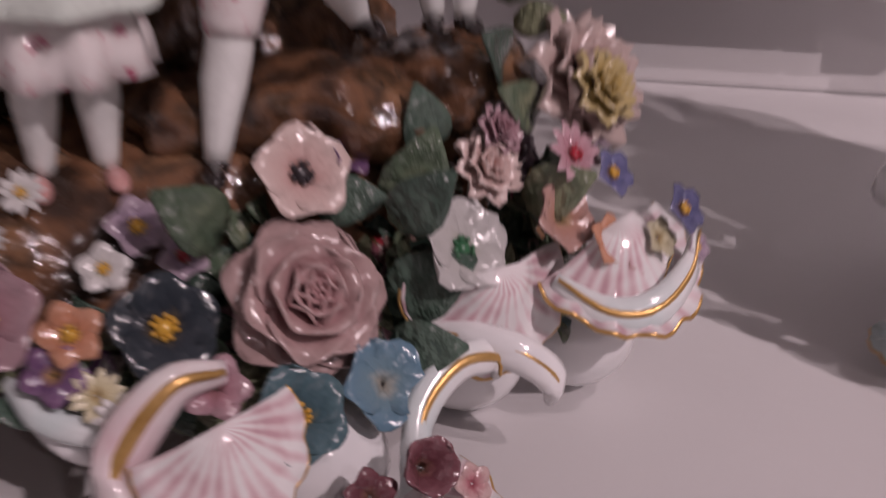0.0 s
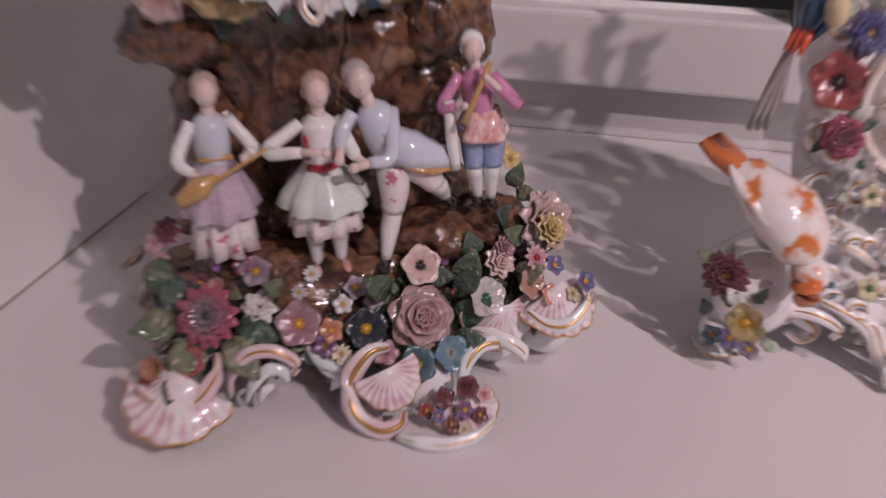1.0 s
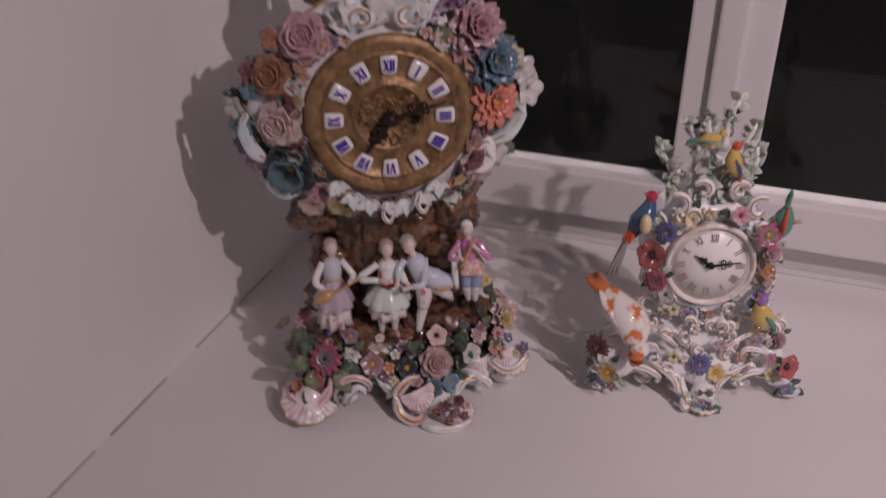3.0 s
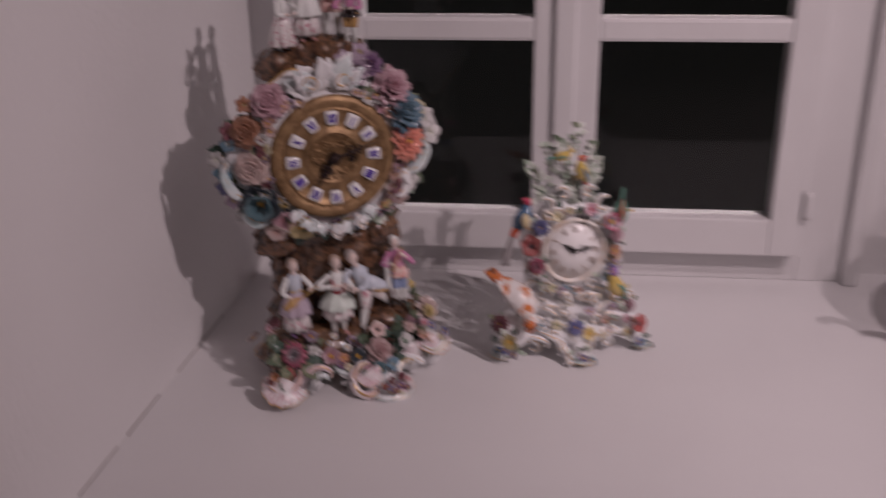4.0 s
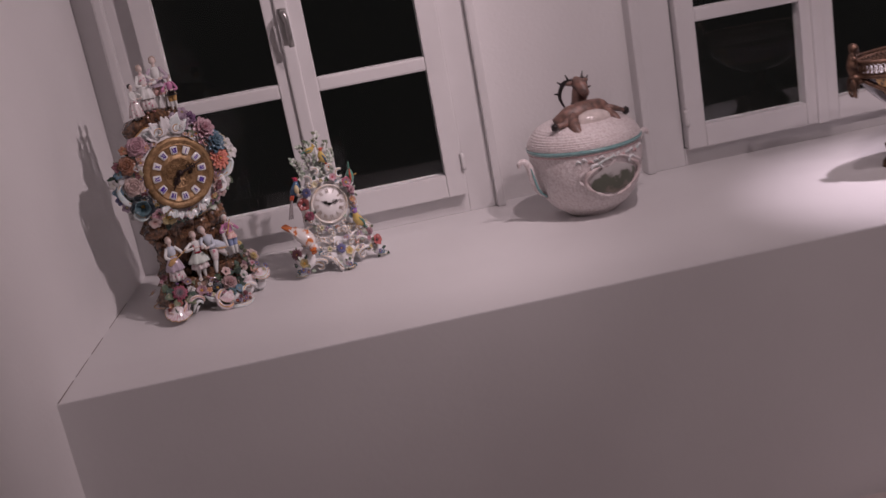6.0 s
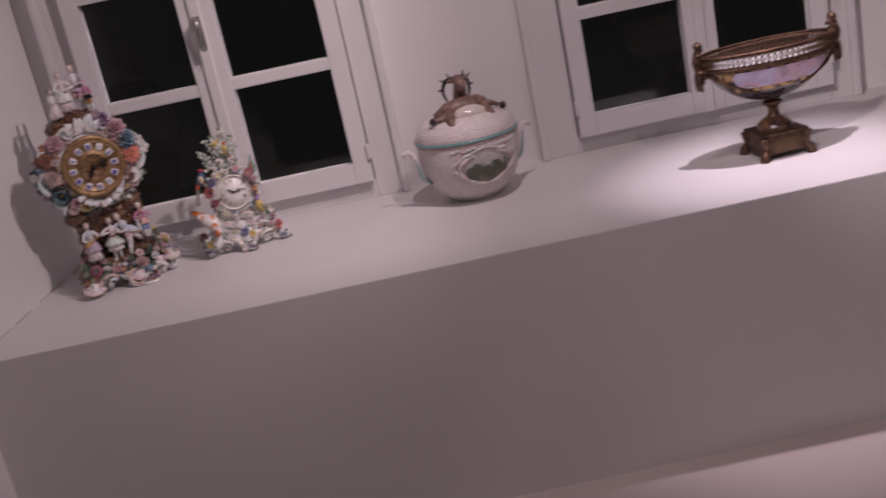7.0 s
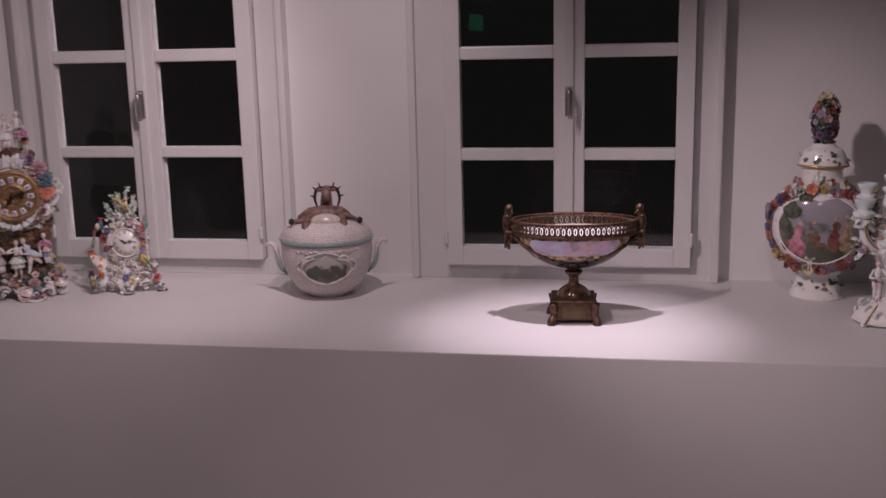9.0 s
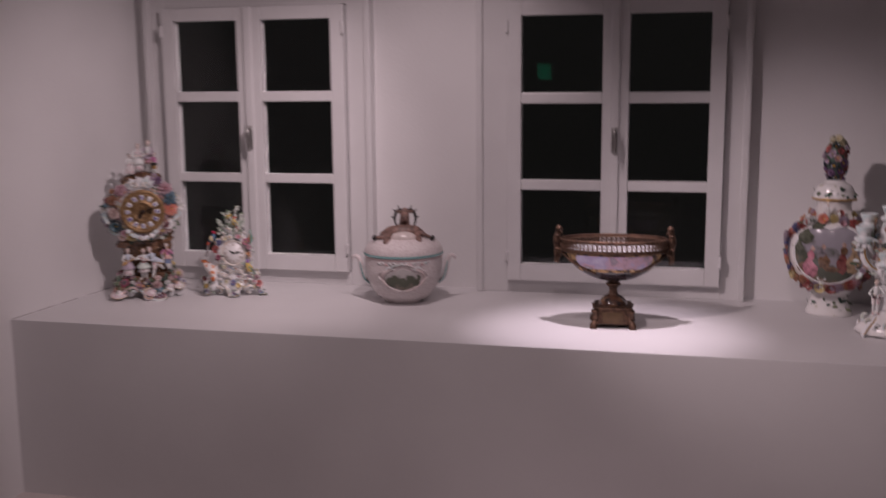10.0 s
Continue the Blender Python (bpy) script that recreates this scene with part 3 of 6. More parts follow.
def figurine(parent, at, yaw, h, skirt=None, under=None, bodice="white", sleeve="white", legs="white", shoes="dark", hair=HAIR,
             coat=None, lean=0.0, hem=(0.30, 0.085), flare=1.0, stance=(((-0.05, 0, 0.48), (-0.055, -0.03, 0.28), (-0.06, 0.0, 0.03)), ((0.05, 0, 0.48), (0.055, -0.03, 0.28), (0.06, 0.0, 0.03))), arms=(((0.20, -0.16, 0.60), (0.05, -0.22, 0.58)), ((-0.20, -0.16, 0.60), (-0.05, -0.22, 0.58))), extra=(), label="small porcelain figurine"):
    """A plain porcelain figure of height h, as one mesh; arms are given by elbow and wrist in units of h."""
    bm = bmesh.new()
    mats, groups = [], []

    def add(material, made):
        if material not in mats:
            mats.append(material)
        k = mats.index(material)
        for f in bm.faces:
            if f not in done:
                f.material_index = k
                done.add(f)

    done = set()
    sh = lambda x, y, z: (x + lean * max(0.0, z - 0.45), y, z)
    waist = 0.58
    # legs and shoes
    for hip, knee, ankle in stance:
        hip, knee, ankle = Vector(hip), Vector(knee), Vector(ankle)
        calf = knee.lerp(ankle, 0.4) + Vector((0, 0.012, 0))
        tube([sh(*hip), knee, calf, ankle], [0.06, 0.046, 0.046, 0.024], 10, bm, n=4)
        add(ROBES[legs] if not skirt else WHITEGLAZE, None)
        side = 0.012 if ankle.x > 0 else -0.012
        ball(bm, ankle + Vector((side, -0.050, -0.006)), 0.030, 2, (0.85, 2.1, 0.75))
        ball(bm, ankle + Vector((0, 0.0, -0.004)), 0.030, 2, (0.9, 1.0, 0.9))
        add(ROBES[shoes], None)
    if skirt:
        fold = lambda k: (lambda a, z: 1 + 0.16 * math.sin(k * a + 4 * z) * max(0.0, (waist - z)) / 0.45 + 0.05 * math.sin((2 * k + 3) * a) * max(0.0, (waist - z)) / 0.45)
        top, low = hem
        if under:
            lathe([(0.135 * flare, low), (0.15 * flare, low + 0.006), (0.142 * flare, (low + top) / 2), (0.125, top + 0.06)], 48, bm, fold(9))
            add(ROBES[under], None)
        else:
            top = 0.10
        lathe([(0.182 * flare, top), (0.188 * flare, top + 0.01), (0.165 * flare, top + 0.35 * (waist - top)), (0.12, top + 0.72 * (waist - top)), (0.075, waist)], 64, bm, fold(8))
        add(ROBES[skirt], None)
    else:
        for hip, knee, ankle in stance:
            tube([sh(*hip), Vector(hip).lerp(Vector(knee), 0.55), Vector(knee) + Vector((0, 0, -0.01))], [0.080, 0.070, 0.052], 10, bm, n=4)
        add(ROBES[under or "sprig"], None)
        if coat:
            lathe([(0.15, 0.43), (0.145, 0.445), (0.115, 0.51), (0.085, waist)], 22, bm, lambda a, z: 1 + 0.10 * math.sin(5 * a))
            add(ROBES[coat], None)
    # torso, neck, head, hair
    tube([sh(0, 0, waist - 0.04), sh(0, -0.01, 0.66), sh(0, 0, 0.76), sh(0, 0.0, 0.80)], [0.075, 0.088, 0.082, 0.04], 12, bm, squash=1.0, n=3)
    add(ROBES[bodice], None)
    tube([sh(0, 0, 0.78), sh(0, -0.005, 0.85)], [0.035, 0.03], 8, bm, n=2)
    ball(bm, sh(0, -0.014, 0.905), 0.060, 3, (0.88, 1.0, 1.18))
    ball(bm, sh(0, -0.070, 0.898), 0.012, 1, (0.8, 1.0, 1.3))
    add(SKIN, None)
    ball(bm, sh(0, 0.020, 0.936), 0.066, 2, (1.0, 0.95, 0.95))
    for s in (-1, 1):
        ball(bm, sh(s * 0.052, 0.020, 0.900), 0.024, 1, (0.7, 1.0, 1.5))
    ball(bm, sh(0, 0.06, 0.93), 0.036, 1)
    add(hair, None)
    for s, (el, wr) in zip((1, -1), arms):
        tube([sh(s * 0.085, 0, 0.765), sh(*el), sh(*(Vector(el) * 0.4 + Vector(wr) * 0.6))], [0.031, 0.035, 0.025], 9, bm, n=4)
        add(ROBES[sleeve], None)
        tube([sh(*(Vector(el) * 0.5 + Vector(wr) * 0.5)), sh(*wr)], [0.022, 0.02], 6, bm, n=2)
        ball(bm, sh(*wr), 0.027, 1)
        add(SKIN, None)
    for kind, pts, radii, material in extra:
        tube([sh(*p) for p in pts], radii, 8, bm, n=3)
        add(ROBES[material], None)
    return part("figurine", bm, mats, parent, label, pose(*at, 0, 0, yaw) @ Matrix.Diagonal((h, h, h, 1)))


ROMAN = ("XII", "I", "II", "III", "IIII", "V", "VI", "VII", "VIII", "IX", "X", "XI")


def numeral(bm, text, w, h, y, stroke):
    """Strokes of a Roman numeral, upright in the xz plane about the origin."""
    gap = {"I": 0.30, "V": 0.62, "X": 0.62}
    total = sum(gap[c] for c in text)
    k = min(w / total, h * 0.9)
    x = -total * k / 2

    def bar(x0, z0, x1, z1, s):
        d = Vector((x1 - x0, z1 - z0))
        nrm = Vector((-d.y, d.x)).normalized() * s / 2
        q = [(x0 + nrm.x, z0 + nrm.y), (x1 + nrm.x, z1 + nrm.y), (x1 - nrm.x, z1 - nrm.y), (x0 - nrm.x, z0 - nrm.y)]
        a = [bm.verts.new((u, y, v)) for u, v in q]
        b = [bm.verts.new((u, y + 0.0006, v)) for u, v in q]
        bm.faces.new(a)
        bm.faces.new(b[::-1])
        for i in range(4):
            j = (i + 1) % 4
            bm.faces.new((a[i], b[i], b[j], a[j]))
    for c in text:
        g = gap[c] * k
        m = x + g / 2
        if c == "I":
            bar(m, -h / 2, m, h / 2, stroke)
        elif c == "V":
            bar(m - g * 0.36, h / 2, m, -h / 2, stroke)
            bar(m + g * 0.36, h / 2, m, -h / 2, stroke * 0.55)
        else:
            bar(m - g * 0.36, h / 2, m + g * 0.36, -h / 2, stroke)
            bar(m + g * 0.36, h / 2, m - g * 0.36, -h / 2, stroke * 0.55)
        x += g
    return bm


def upright(bm):
    """Turn a form made about z so that its top looks towards -y."""
    bmesh.ops.transform(bm, matrix=pose(0, 0, 0, 90), verts=bm.verts)
    return bm


def hand_form(length, w, y):
    """A pierced clock hand that points up, in the xz plane."""
    bm = bmesh.new()
    tube([(0, y, -0.18 * length), (0, y, 0.3 * length), (0, y, length)], [w * 0.35, w * 0.30, w * 0.12], 6, bm, n=3)
    for z, r in ((0.42, 0.16), (0.62, 0.10)):
        for s in (-1, 1):
            tube(coil((s * r * length * 0.55, y, z * length), r * length * 0.5, 0, 1.0, 0.0, 9), [w * 0.16, w * 0.16], 5, bm, n=1)
    ball(bm, (0, y, 0), w * 0.8, 1)
    return bm

# ---- the large clock with a gilt brass dial ----
def band(parent, pts, radii, material, wide=1.9, gilt=0.0, name="scroll", label=""):
    """A flattened rocaille scroll that faces the front, with a gilt band along its inner edge."""
    s = part(name, tube(pts, radii, 10, n=5, squash=wide), material, parent, label)
    if gilt:
        top = max(radii)
        part("gilt_line", tube([Vector(p) + Vector((0, -0.72 * top, 0.42 * top)) for p in pts], [r * gilt for r in radii], 6, n=5, squash=wide * 0.9), GOLD, s, "worn gilt edge")
    return s


def fan(parent, at, along, facing, r, lift=0.5, material=None):
    """A rocaille shell that spreads along one direction and looks in another."""
    ob = shell(parent, at, 0, r, lift, material)
    x = Vector(along).normalized()
    z = Vector(facing)
    z = (z - x * z.dot(x)).normalized()
    ob.matrix_basis = Matrix.Translation(at) @ Matrix((x, z.cross(x), z)).transposed().to_4x4()
    return ob


def boulder(parent, name, c, r, seed, shape, rough=0.26, label="glossy brown porcelain rock"):
    bm = bmesh.new()
    ball(bm, (0, 0, 0), r, 4, shape)
    for v in bm.verts:
        v.co *= 1 + rough * noise.fractal(v.co * 36 + Vector((seed, seed, seed)), 0.65, 2.0, 4)
    part(name, bm, ROCK, parent, label, Matrix.Translation(c))


def large_clock():
    T = thing("porcelain_clock", pose(-0.155, 1.290, SILL, 0, 0, 26), "tall porcelain clock crowded with flowers and figurines, brass dial", "clock")
    rnd = random.Random(5)
    # rockwork: mound, hollowed column, outcrops
    part("rock_base", rough_lathe([(0.092, 0.020), (0.114, 0.028), (0.113, 0.042), (0.106, 0.056), (0.095, 0.066), (0.078, 0.073), (0.050, 0.077), (0.02, 0.078)], 80, 0.016, 30, 1.0, 0.44), ROCK, T, "glossy brown porcelain rockwork", pose(0.004, 0.006, 0))
    part("rock_column", rough_lathe([(0.082, 0.062), (0.076, 0.090), (0.068, 0.115), (0.066, 0.140), (0.072, 0.165), (0.084, 0.190), (0.088, 0.206), (0.084, 0.226), (0.07, 0.262)], 80, 0.026, 34, 3.0, 0.46), ROCK, T, "dark brown hollowed rockwork", pose(0, 0.042, 0))
    for c, r, s, q in (((-0.072, 0.022, 0.196), 0.030, 6.0, (1.0, 0.7, 0.75)), ((0.066, 0.020, 0.200), 0.032, 7.0, (0.9, 0.7, 1.0)), ((0.054, 0.018, 0.150), 0.028, 8.0, (0.8, 0.6, 1.2)), ((-0.062, 0.026, 0.140), 0.028, 9.0, (0.8, 0.7, 1.2)), ((0.030, 0.014, 0.175), 0.026, 12.0, (0.9, 0.6, 1.1)),
                       ((0.056, -0.012, 0.078), 0.027, 10.0, (1.15, 0.9, 0.55)), ((0.086, -0.008, 0.082), 0.026, 13.0, (0.95, 0.85, 0.62)), ((0.036, -0.006, 0.076), 0.024, 14.0, (1.2, 0.8, 0.5)), ((-0.040, -0.006, 0.070), 0.026, 15.0, (1.4, 0.9, 0.4))):
        boulder(T, "rock_outcrop", c, r, s, q, 0.3, "glossy dark brown porcelain rock")
    for c, r, s in (((-0.052, 0.052, 0.428), 0.027, 1.0), ((0.002, 0.058, 0.436), 0.033, 2.0), ((0.040, 0.056, 0.438), 0.027, 3.0), ((-0.018, 0.060, 0.440), 0.028, 5.0), ((0.0, 0.062, 0.408), 0.050, 4.0)):
        boulder(T, "rock_knoll", c, r, s, (1.05, 0.9, 0.80), 0.2)
    # the case: a six-cornered rocaille shield behind the dial
    D = Vector((0.000, -0.006, 0.319))
    R = 0.0750
    corner = lambda a: 1.0 + 0.13 * max(0.0, math.cos(a)) ** 6 + 0.13 * max(0.0, math.cos(a - math.pi)) ** 6 + 0.05 * math.cos(6 * a) + 0.018 * math.sin(17 * a)
    bm = lathe([(0.055, -0.050), (0.094, -0.040), (0.112, -0.018), (0.114, -0.010), (0.108, -0.004), (0.090, 0.006), (0.0800, 0.012), (0.0765, 0.010)], 96, None, lambda a, z: corner(a) if z < 0.0 else 1)
    case = part("case", upright(bm), CHINA, T, "white porcelain case", Matrix.Translation(D))
    part("gilt_rim", tube([(0.1145 * corner(a) * math.cos(a), 0.011, 0.1145 * corner(a) * math.sin(a)) for a in (2 * math.pi * k / 72 for k in range(73))], [0.0016, 0.0016], 6, n=1), GOLD, case, "worn gilt rim")
    dial = part("dial", upright(lathe([(R + 0.004, 0.0), (R + 0.0065, 0.012), (R + 0.005, 0.0165), (R - 0.004, 0.0185), (R - 0.008, 0.015), (R * 0.86, 0.015), (R * 0.85, 0.0165), (R * 0.835, 0.0165), (R * 0.825, 0.015), (R * 0.46, 0.015), (R * 0.45, 0.0165), (R * 0.43, 0.0165), (R * 0.42, 0.0145), (0.001, 0.0145)], 72)), BRASS, T, "embossed aged brass dial", Matrix.Translation(D))
    enamel, ink = plain("white_enamel", (0.84, 0.84, 0.83), 0.15, coat=0.6, spread=0.02), plain("violet_blue_enamel", (0.09, 0.045, 0.36), 0.25)
    for i, text in enumerate(ROMAN):
        a = radians(30 * i)
        m = Matrix.Translation((0, -0.0165, 0)) @ Matrix.Rotation(a, 4, "Y") @ Matrix.Translation((0, 0, R * 0.70))
        bm = boxed(-0.0076, 0.0076, -0.0022, 0.002, -0.0092, 0.0092, bevel=0.0034)
        for v in bm.verts:
            v.co.x *= 1 + 14 * v.co.z
        part("plaque", bm, enamel, dial, "white enamel plaque", m)
        nb = numeral(bmesh.new(), text, 0.0108, 0.0112, -0.0030, 0.0020)
        bmesh.ops.transform(nb, matrix=m, verts=nb.verts)
        flat(part("numeral", nb, ink, dial, "violet-blue Roman numeral"))
    part("winding_hole", upright(lathe([(0.0035, 0.0), (0.0045, 0.003), (0.003, 0.0042), (0.002, 0.002)], 14)), BLACK, dial, "", pose(0.024, -0.0135, -0.004))
    for n, rr, size, tube_r in ((16, 0.27, 0.0055, 0.0018), (36, 0.905, 0.0038, 0.0012), (22, 0.0, 0.0050, 0.0015)):
        for i in range(n):
            a = i * 2.399 if not rr else 2 * math.pi * (i + 0.5) / n
            q = R * (rr * (1 + (0.3 * math.sin(3 * a) if n == 16 else 0)) if rr else 0.10 + 0.065 * (i % 6))
            part("relief_leaf", tube(coil((q * math.cos(a), -0.0150, q * math.sin(a)), size, i * 70, 0.8, 0.55, 7), [tube_r * 0.6, tube_r, tube_r * 0.5], 5, n=1), BRASS, dial)
    hm = plain("blackened_steel", (0.035, 0.022, 0.02), 0.4, 0.6)
    part("minute_hand", hand_form(0.055, 0.008, 0), hm, dial, "pierced dark hand", Matrix.Translation((0, -0.022, 0)) @ Matrix.Rotation(radians(73), 4, "Y"))
    part("hour_hand", hand_form(0.040, 0.011, 0), hm, dial, "pierced dark hand", Matrix.Translation((0, -0.0195, 0)) @ Matrix.Rotation(radians(214), 4, "Y"))
    # white crest over the dial, shell fringe under it, scrolls at the sides
    for k in range(17):
        a = radians(-80 + 10 * k)
        leaf(T, (CHINA, AQUACHINA)[k % 3 == 1], (D.x - 0.004 + 0.022 * math.sin(a), -0.018 + 0.004 * (k % 2), 0.406 + 0.004 * (k % 3)), (0.026 + 0.016 * math.cos(a)) * rnd.uniform(0.75, 1.1), (math.sin(a + rnd.uniform(-0.3, 0.3)), -0.3 + rnd.uniform(-0.3, 0.2), math.cos(a)), (0, -1, 0.2), True)
    for x, s_ in ((-0.024, -1), (0.016, 1)):
        scroll(T, coil((D.x + x, -0.024, 0.416), 0.011, 90 - 90 * s_, 0.9 * s_, 0.6, 10), [0.003, 0.006, 0.003], True, CHINA)
    for x, z in ((-0.052, 0.236), (-0.038, 0.222), (-0.022, 0.214), (-0.004, 0.210), (0.014, 0.212), (0.030, 0.219), (0.046, 0.230)):
        for k in range(5):
            a = radians(-60 + 30 * k)
            leaf(T, (AQUACHINA, CHINA)[k % 2], (x, -0.023, z + 0.019), rnd.uniform(0.011, 0.018), (math.sin(a), -0.5, -math.cos(a)), (0, -1, -0.2), k % 2 == 0)
        if x in (-0.004, 0.030):
            scroll(T, [(x - 0.004, -0.034, z + 0.024), (x - 0.006, -0.038, z + 0.012), (x, -0.040, z + 0.006), (x + 0.005, -0.038, z + 0.014)], [0.0016, 0.0026, 0.0014], True, CHINA)
    for pts, w in (([(0.072, 0.020, 0.262), (0.092, 0.016, 0.248), (0.104, 0.018, 0.262), (0.098, 0.014, 0.276), (0.088, 0.014, 0.268)], 0.0085), ([(0.098, 0.020, 0.272), (0.120, 0.018, 0.282), (0.134, 0.022, 0.306), (0.126, 0.018, 0.318)], 0.0080),
                   ([(-0.078, 0.022, 0.236), (-0.098, 0.018, 0.232), (-0.112, 0.020, 0.246), (-0.106, 0.016, 0.258)], 0.0080), ([(-0.104, 0.022, 0.262), (-0.124, 0.020, 0.276), (-0.134, 0.022, 0.302), (-0.128, 0.018, 0.316)], 0.0075)):
        w *= 0.62
        pts = [(x - 0.004, y - 0.030, z + 0.009) for x, y, z in pts]
        band(T, pts, [w * 0.4, w, w * 0.9, w * 0.4], (CHINA, AQUACHINA)[w < 0.005], 1.6, 0.18)
    # the wreath round the dial
    wreath = (("rose", "pink", -0.95, 0.98, 0.31, None), ("rose", "orange", -1.34, 0.54, 0.27, "gold"), ("open", "cream", -1.13, 0.26, 0.17, "gold"), ("rose", "blush", -1.30, -0.05, 0.30, None), ("cup", "teal", -1.20, -0.64, 0.30, "gold"), ("open", "ink", -1.20, -0.64, 0.36, None),
              ("bud", "sky", -1.74, -0.10, 0.17, "gold"), ("bud", "white", -1.82, 0.12, 0.15, None), ("bud", "blue", -1.72, -0.34, 0.16, None), ("bud", "lilac", -1.62, -0.58, 0.15, None), ("bud", "sky", -1.62, 0.36, 0.14, None), ("bud", "white", -1.46, -0.86, 0.16, None),
              ("open", "pink", -0.86, -0.98, 0.20, None), ("open", "blush", -0.98, -1.20, 0.18, None), ("open", "yellow", -0.58, -1.14, 0.24, "gold"), ("open", "salmon", -0.26, -1.20, 0.15, "gold"), ("open", "yellow", 0.14, -1.22, 0.14, None), ("bud", "purple", 0.72, -1.06, 0.14, "gold"), ("bud", "yellow", -0.46, -1.24, 0.13, None), ("bud", "pink", -0.16, -1.24, 0.13, "gold"), ("bud", "maroon", 0.02, -1.26, 0.12, None), ("bud", "sky", 0.30, -1.22, 0.15, "gold"), ("bud", "blue", 0.42, -1.16, 0.12, "gold"), ("bud", "salmon", 0.58, -1.14, 0.14, None),
              ("ruffled", "lilac", 0.46, 1.36, 0.28, None), ("ruffled", "purple", 0.72, 1.42, 0.22, "gold"), ("bud", "lilac", 0.30, 1.52, 0.17, None), ("bud", "lilac", 0.58, 1.62, 0.16, None), ("ruffled", "pink", 1.03, 1.02, 0.36, "red"), ("ruffled", "sky", 1.24, 0.60, 0.36, "gold"),
              ("anemone", "coral", 1.28, 0.10, 0.35, "gold"), ("bud", "white", 1.72, 0.18, 0.22, None), ("bud", "white", 1.62, 0.44, 0.20, None), ("bud", "cream", 1.52, 0.62, 0.14, "gold"), ("bud", "pink", 1.12, -0.26, 0.16, None), ("bud", "lilac", 1.26, -0.36, 0.15, None), ("bud", "maroon", 1.08, -0.44, 0.14, None),
              ("open", "blush", 1.02, -0.66, 0.20, "gold"), ("bud", "white", 1.30, -0.60, 0.20, None), ("open", "pink", 0.92, -0.92, 0.16, None), ("bud", "blush", 1.14, -0.88, 0.16, None), ("bud", "orange", -1.32, 0.96, 0.14, None), ("bud", "maroon", -1.58, 0.56, 0.16, None))
    U = 0.079
    for kind, col, x, z, r, cen in wreath:
        flower(T, kind, col, (D.x + x * U, D.y - 0.018 + 0.007 * (x * x + z * z), D.z + z * U), r * U * 1.06, (x * 0.34, -1.0, z * 0.40 + 0.1), cen, rnd.uniform(0, 360))
    for i in range(120):
        a = rnd.uniform(0, 2 * math.pi)
        q = rnd.uniform(1.12, 1.5) * (1.0 + 0.12 * abs(math.cos(a)) ** 3)
        x, z = q * math.cos(a), q * math.sin(a) * 0.95
        if z > 1.0 and abs(x) < 0.42:
            continue
        p = Vector((D.x + x * U, D.y - 0.008 + 0.008 * q * q, D.z + z * U))
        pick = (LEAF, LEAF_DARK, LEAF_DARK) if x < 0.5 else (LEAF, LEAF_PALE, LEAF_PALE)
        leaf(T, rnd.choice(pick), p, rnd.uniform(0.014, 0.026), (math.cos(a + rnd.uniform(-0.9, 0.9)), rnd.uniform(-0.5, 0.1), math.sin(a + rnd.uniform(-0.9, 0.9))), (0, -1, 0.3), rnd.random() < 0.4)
        if i % 4 == 0:
            flower(T, "bud", rnd.choice(("lilac", "white", "blush", "sky", "pink", "white")), p + Vector((0, -0.008, 0)), rnd.uniform(0.006, 0.010), (x * 0.5, -1, z * 0.5), rnd.choice((None, "gold")), rnd.uniform(0, 360))
    for i in range(64):
        a = 2 * math.pi * (i + rnd.uniform(-0.3, 0.3)) / 64
        q = rnd.uniform(1.08, 1.24)
        x, z = q * math.cos(a), q * math.sin(a)
        if z > 0.98 and abs(x) < 0.42:
            continue
        p = Vector((D.x + x * U, D.y - 0.014, D.z + z * U))
        flower(T, rnd.choice(("bud", "open", "bud")), rnd.choice(("blush", "pink", "lilac", "maroon", "salmon", "white") if z > -0.6 else ("yellow", "maroon", "pink", "orange", "purple", "ink")), p, rnd.uniform(0.006, 0.010), (x * 0.4, -1, z * 0.4), rnd.choice((None, "gold")), rnd.uniform(0, 360))
        leaf(T, rnd.choice((LEAF, LEAF_DARK)), p + Vector((0, 0.006, 0)), rnd.uniform(0.012, 0.020), (math.cos(a + rnd.uniform(-1, 1)), -0.3, math.sin(a + rnd.uniform(-1, 1))), (0, -1, 0.2), rnd.random() < 0.4)
    # feet: rocaille shells and gilt C-scrolls
    fan(T, (-0.092, -0.058, 0.022), (-0.55, -0.72, -0.34), (-0.05, -0.50, 0.86), 0.034, 0.45)
    band(T, [(-0.116, -0.062, 0.030), (-0.104, -0.070, 0.022), (-0.088, -0.072, 0.022), (-0.074, -0.066, 0.034), (-0.072, -0.058, 0.044)], [0.002, 0.0036, 0.004, 0.0034, 0.0015], PALEROSE, 1.5, 0.2)
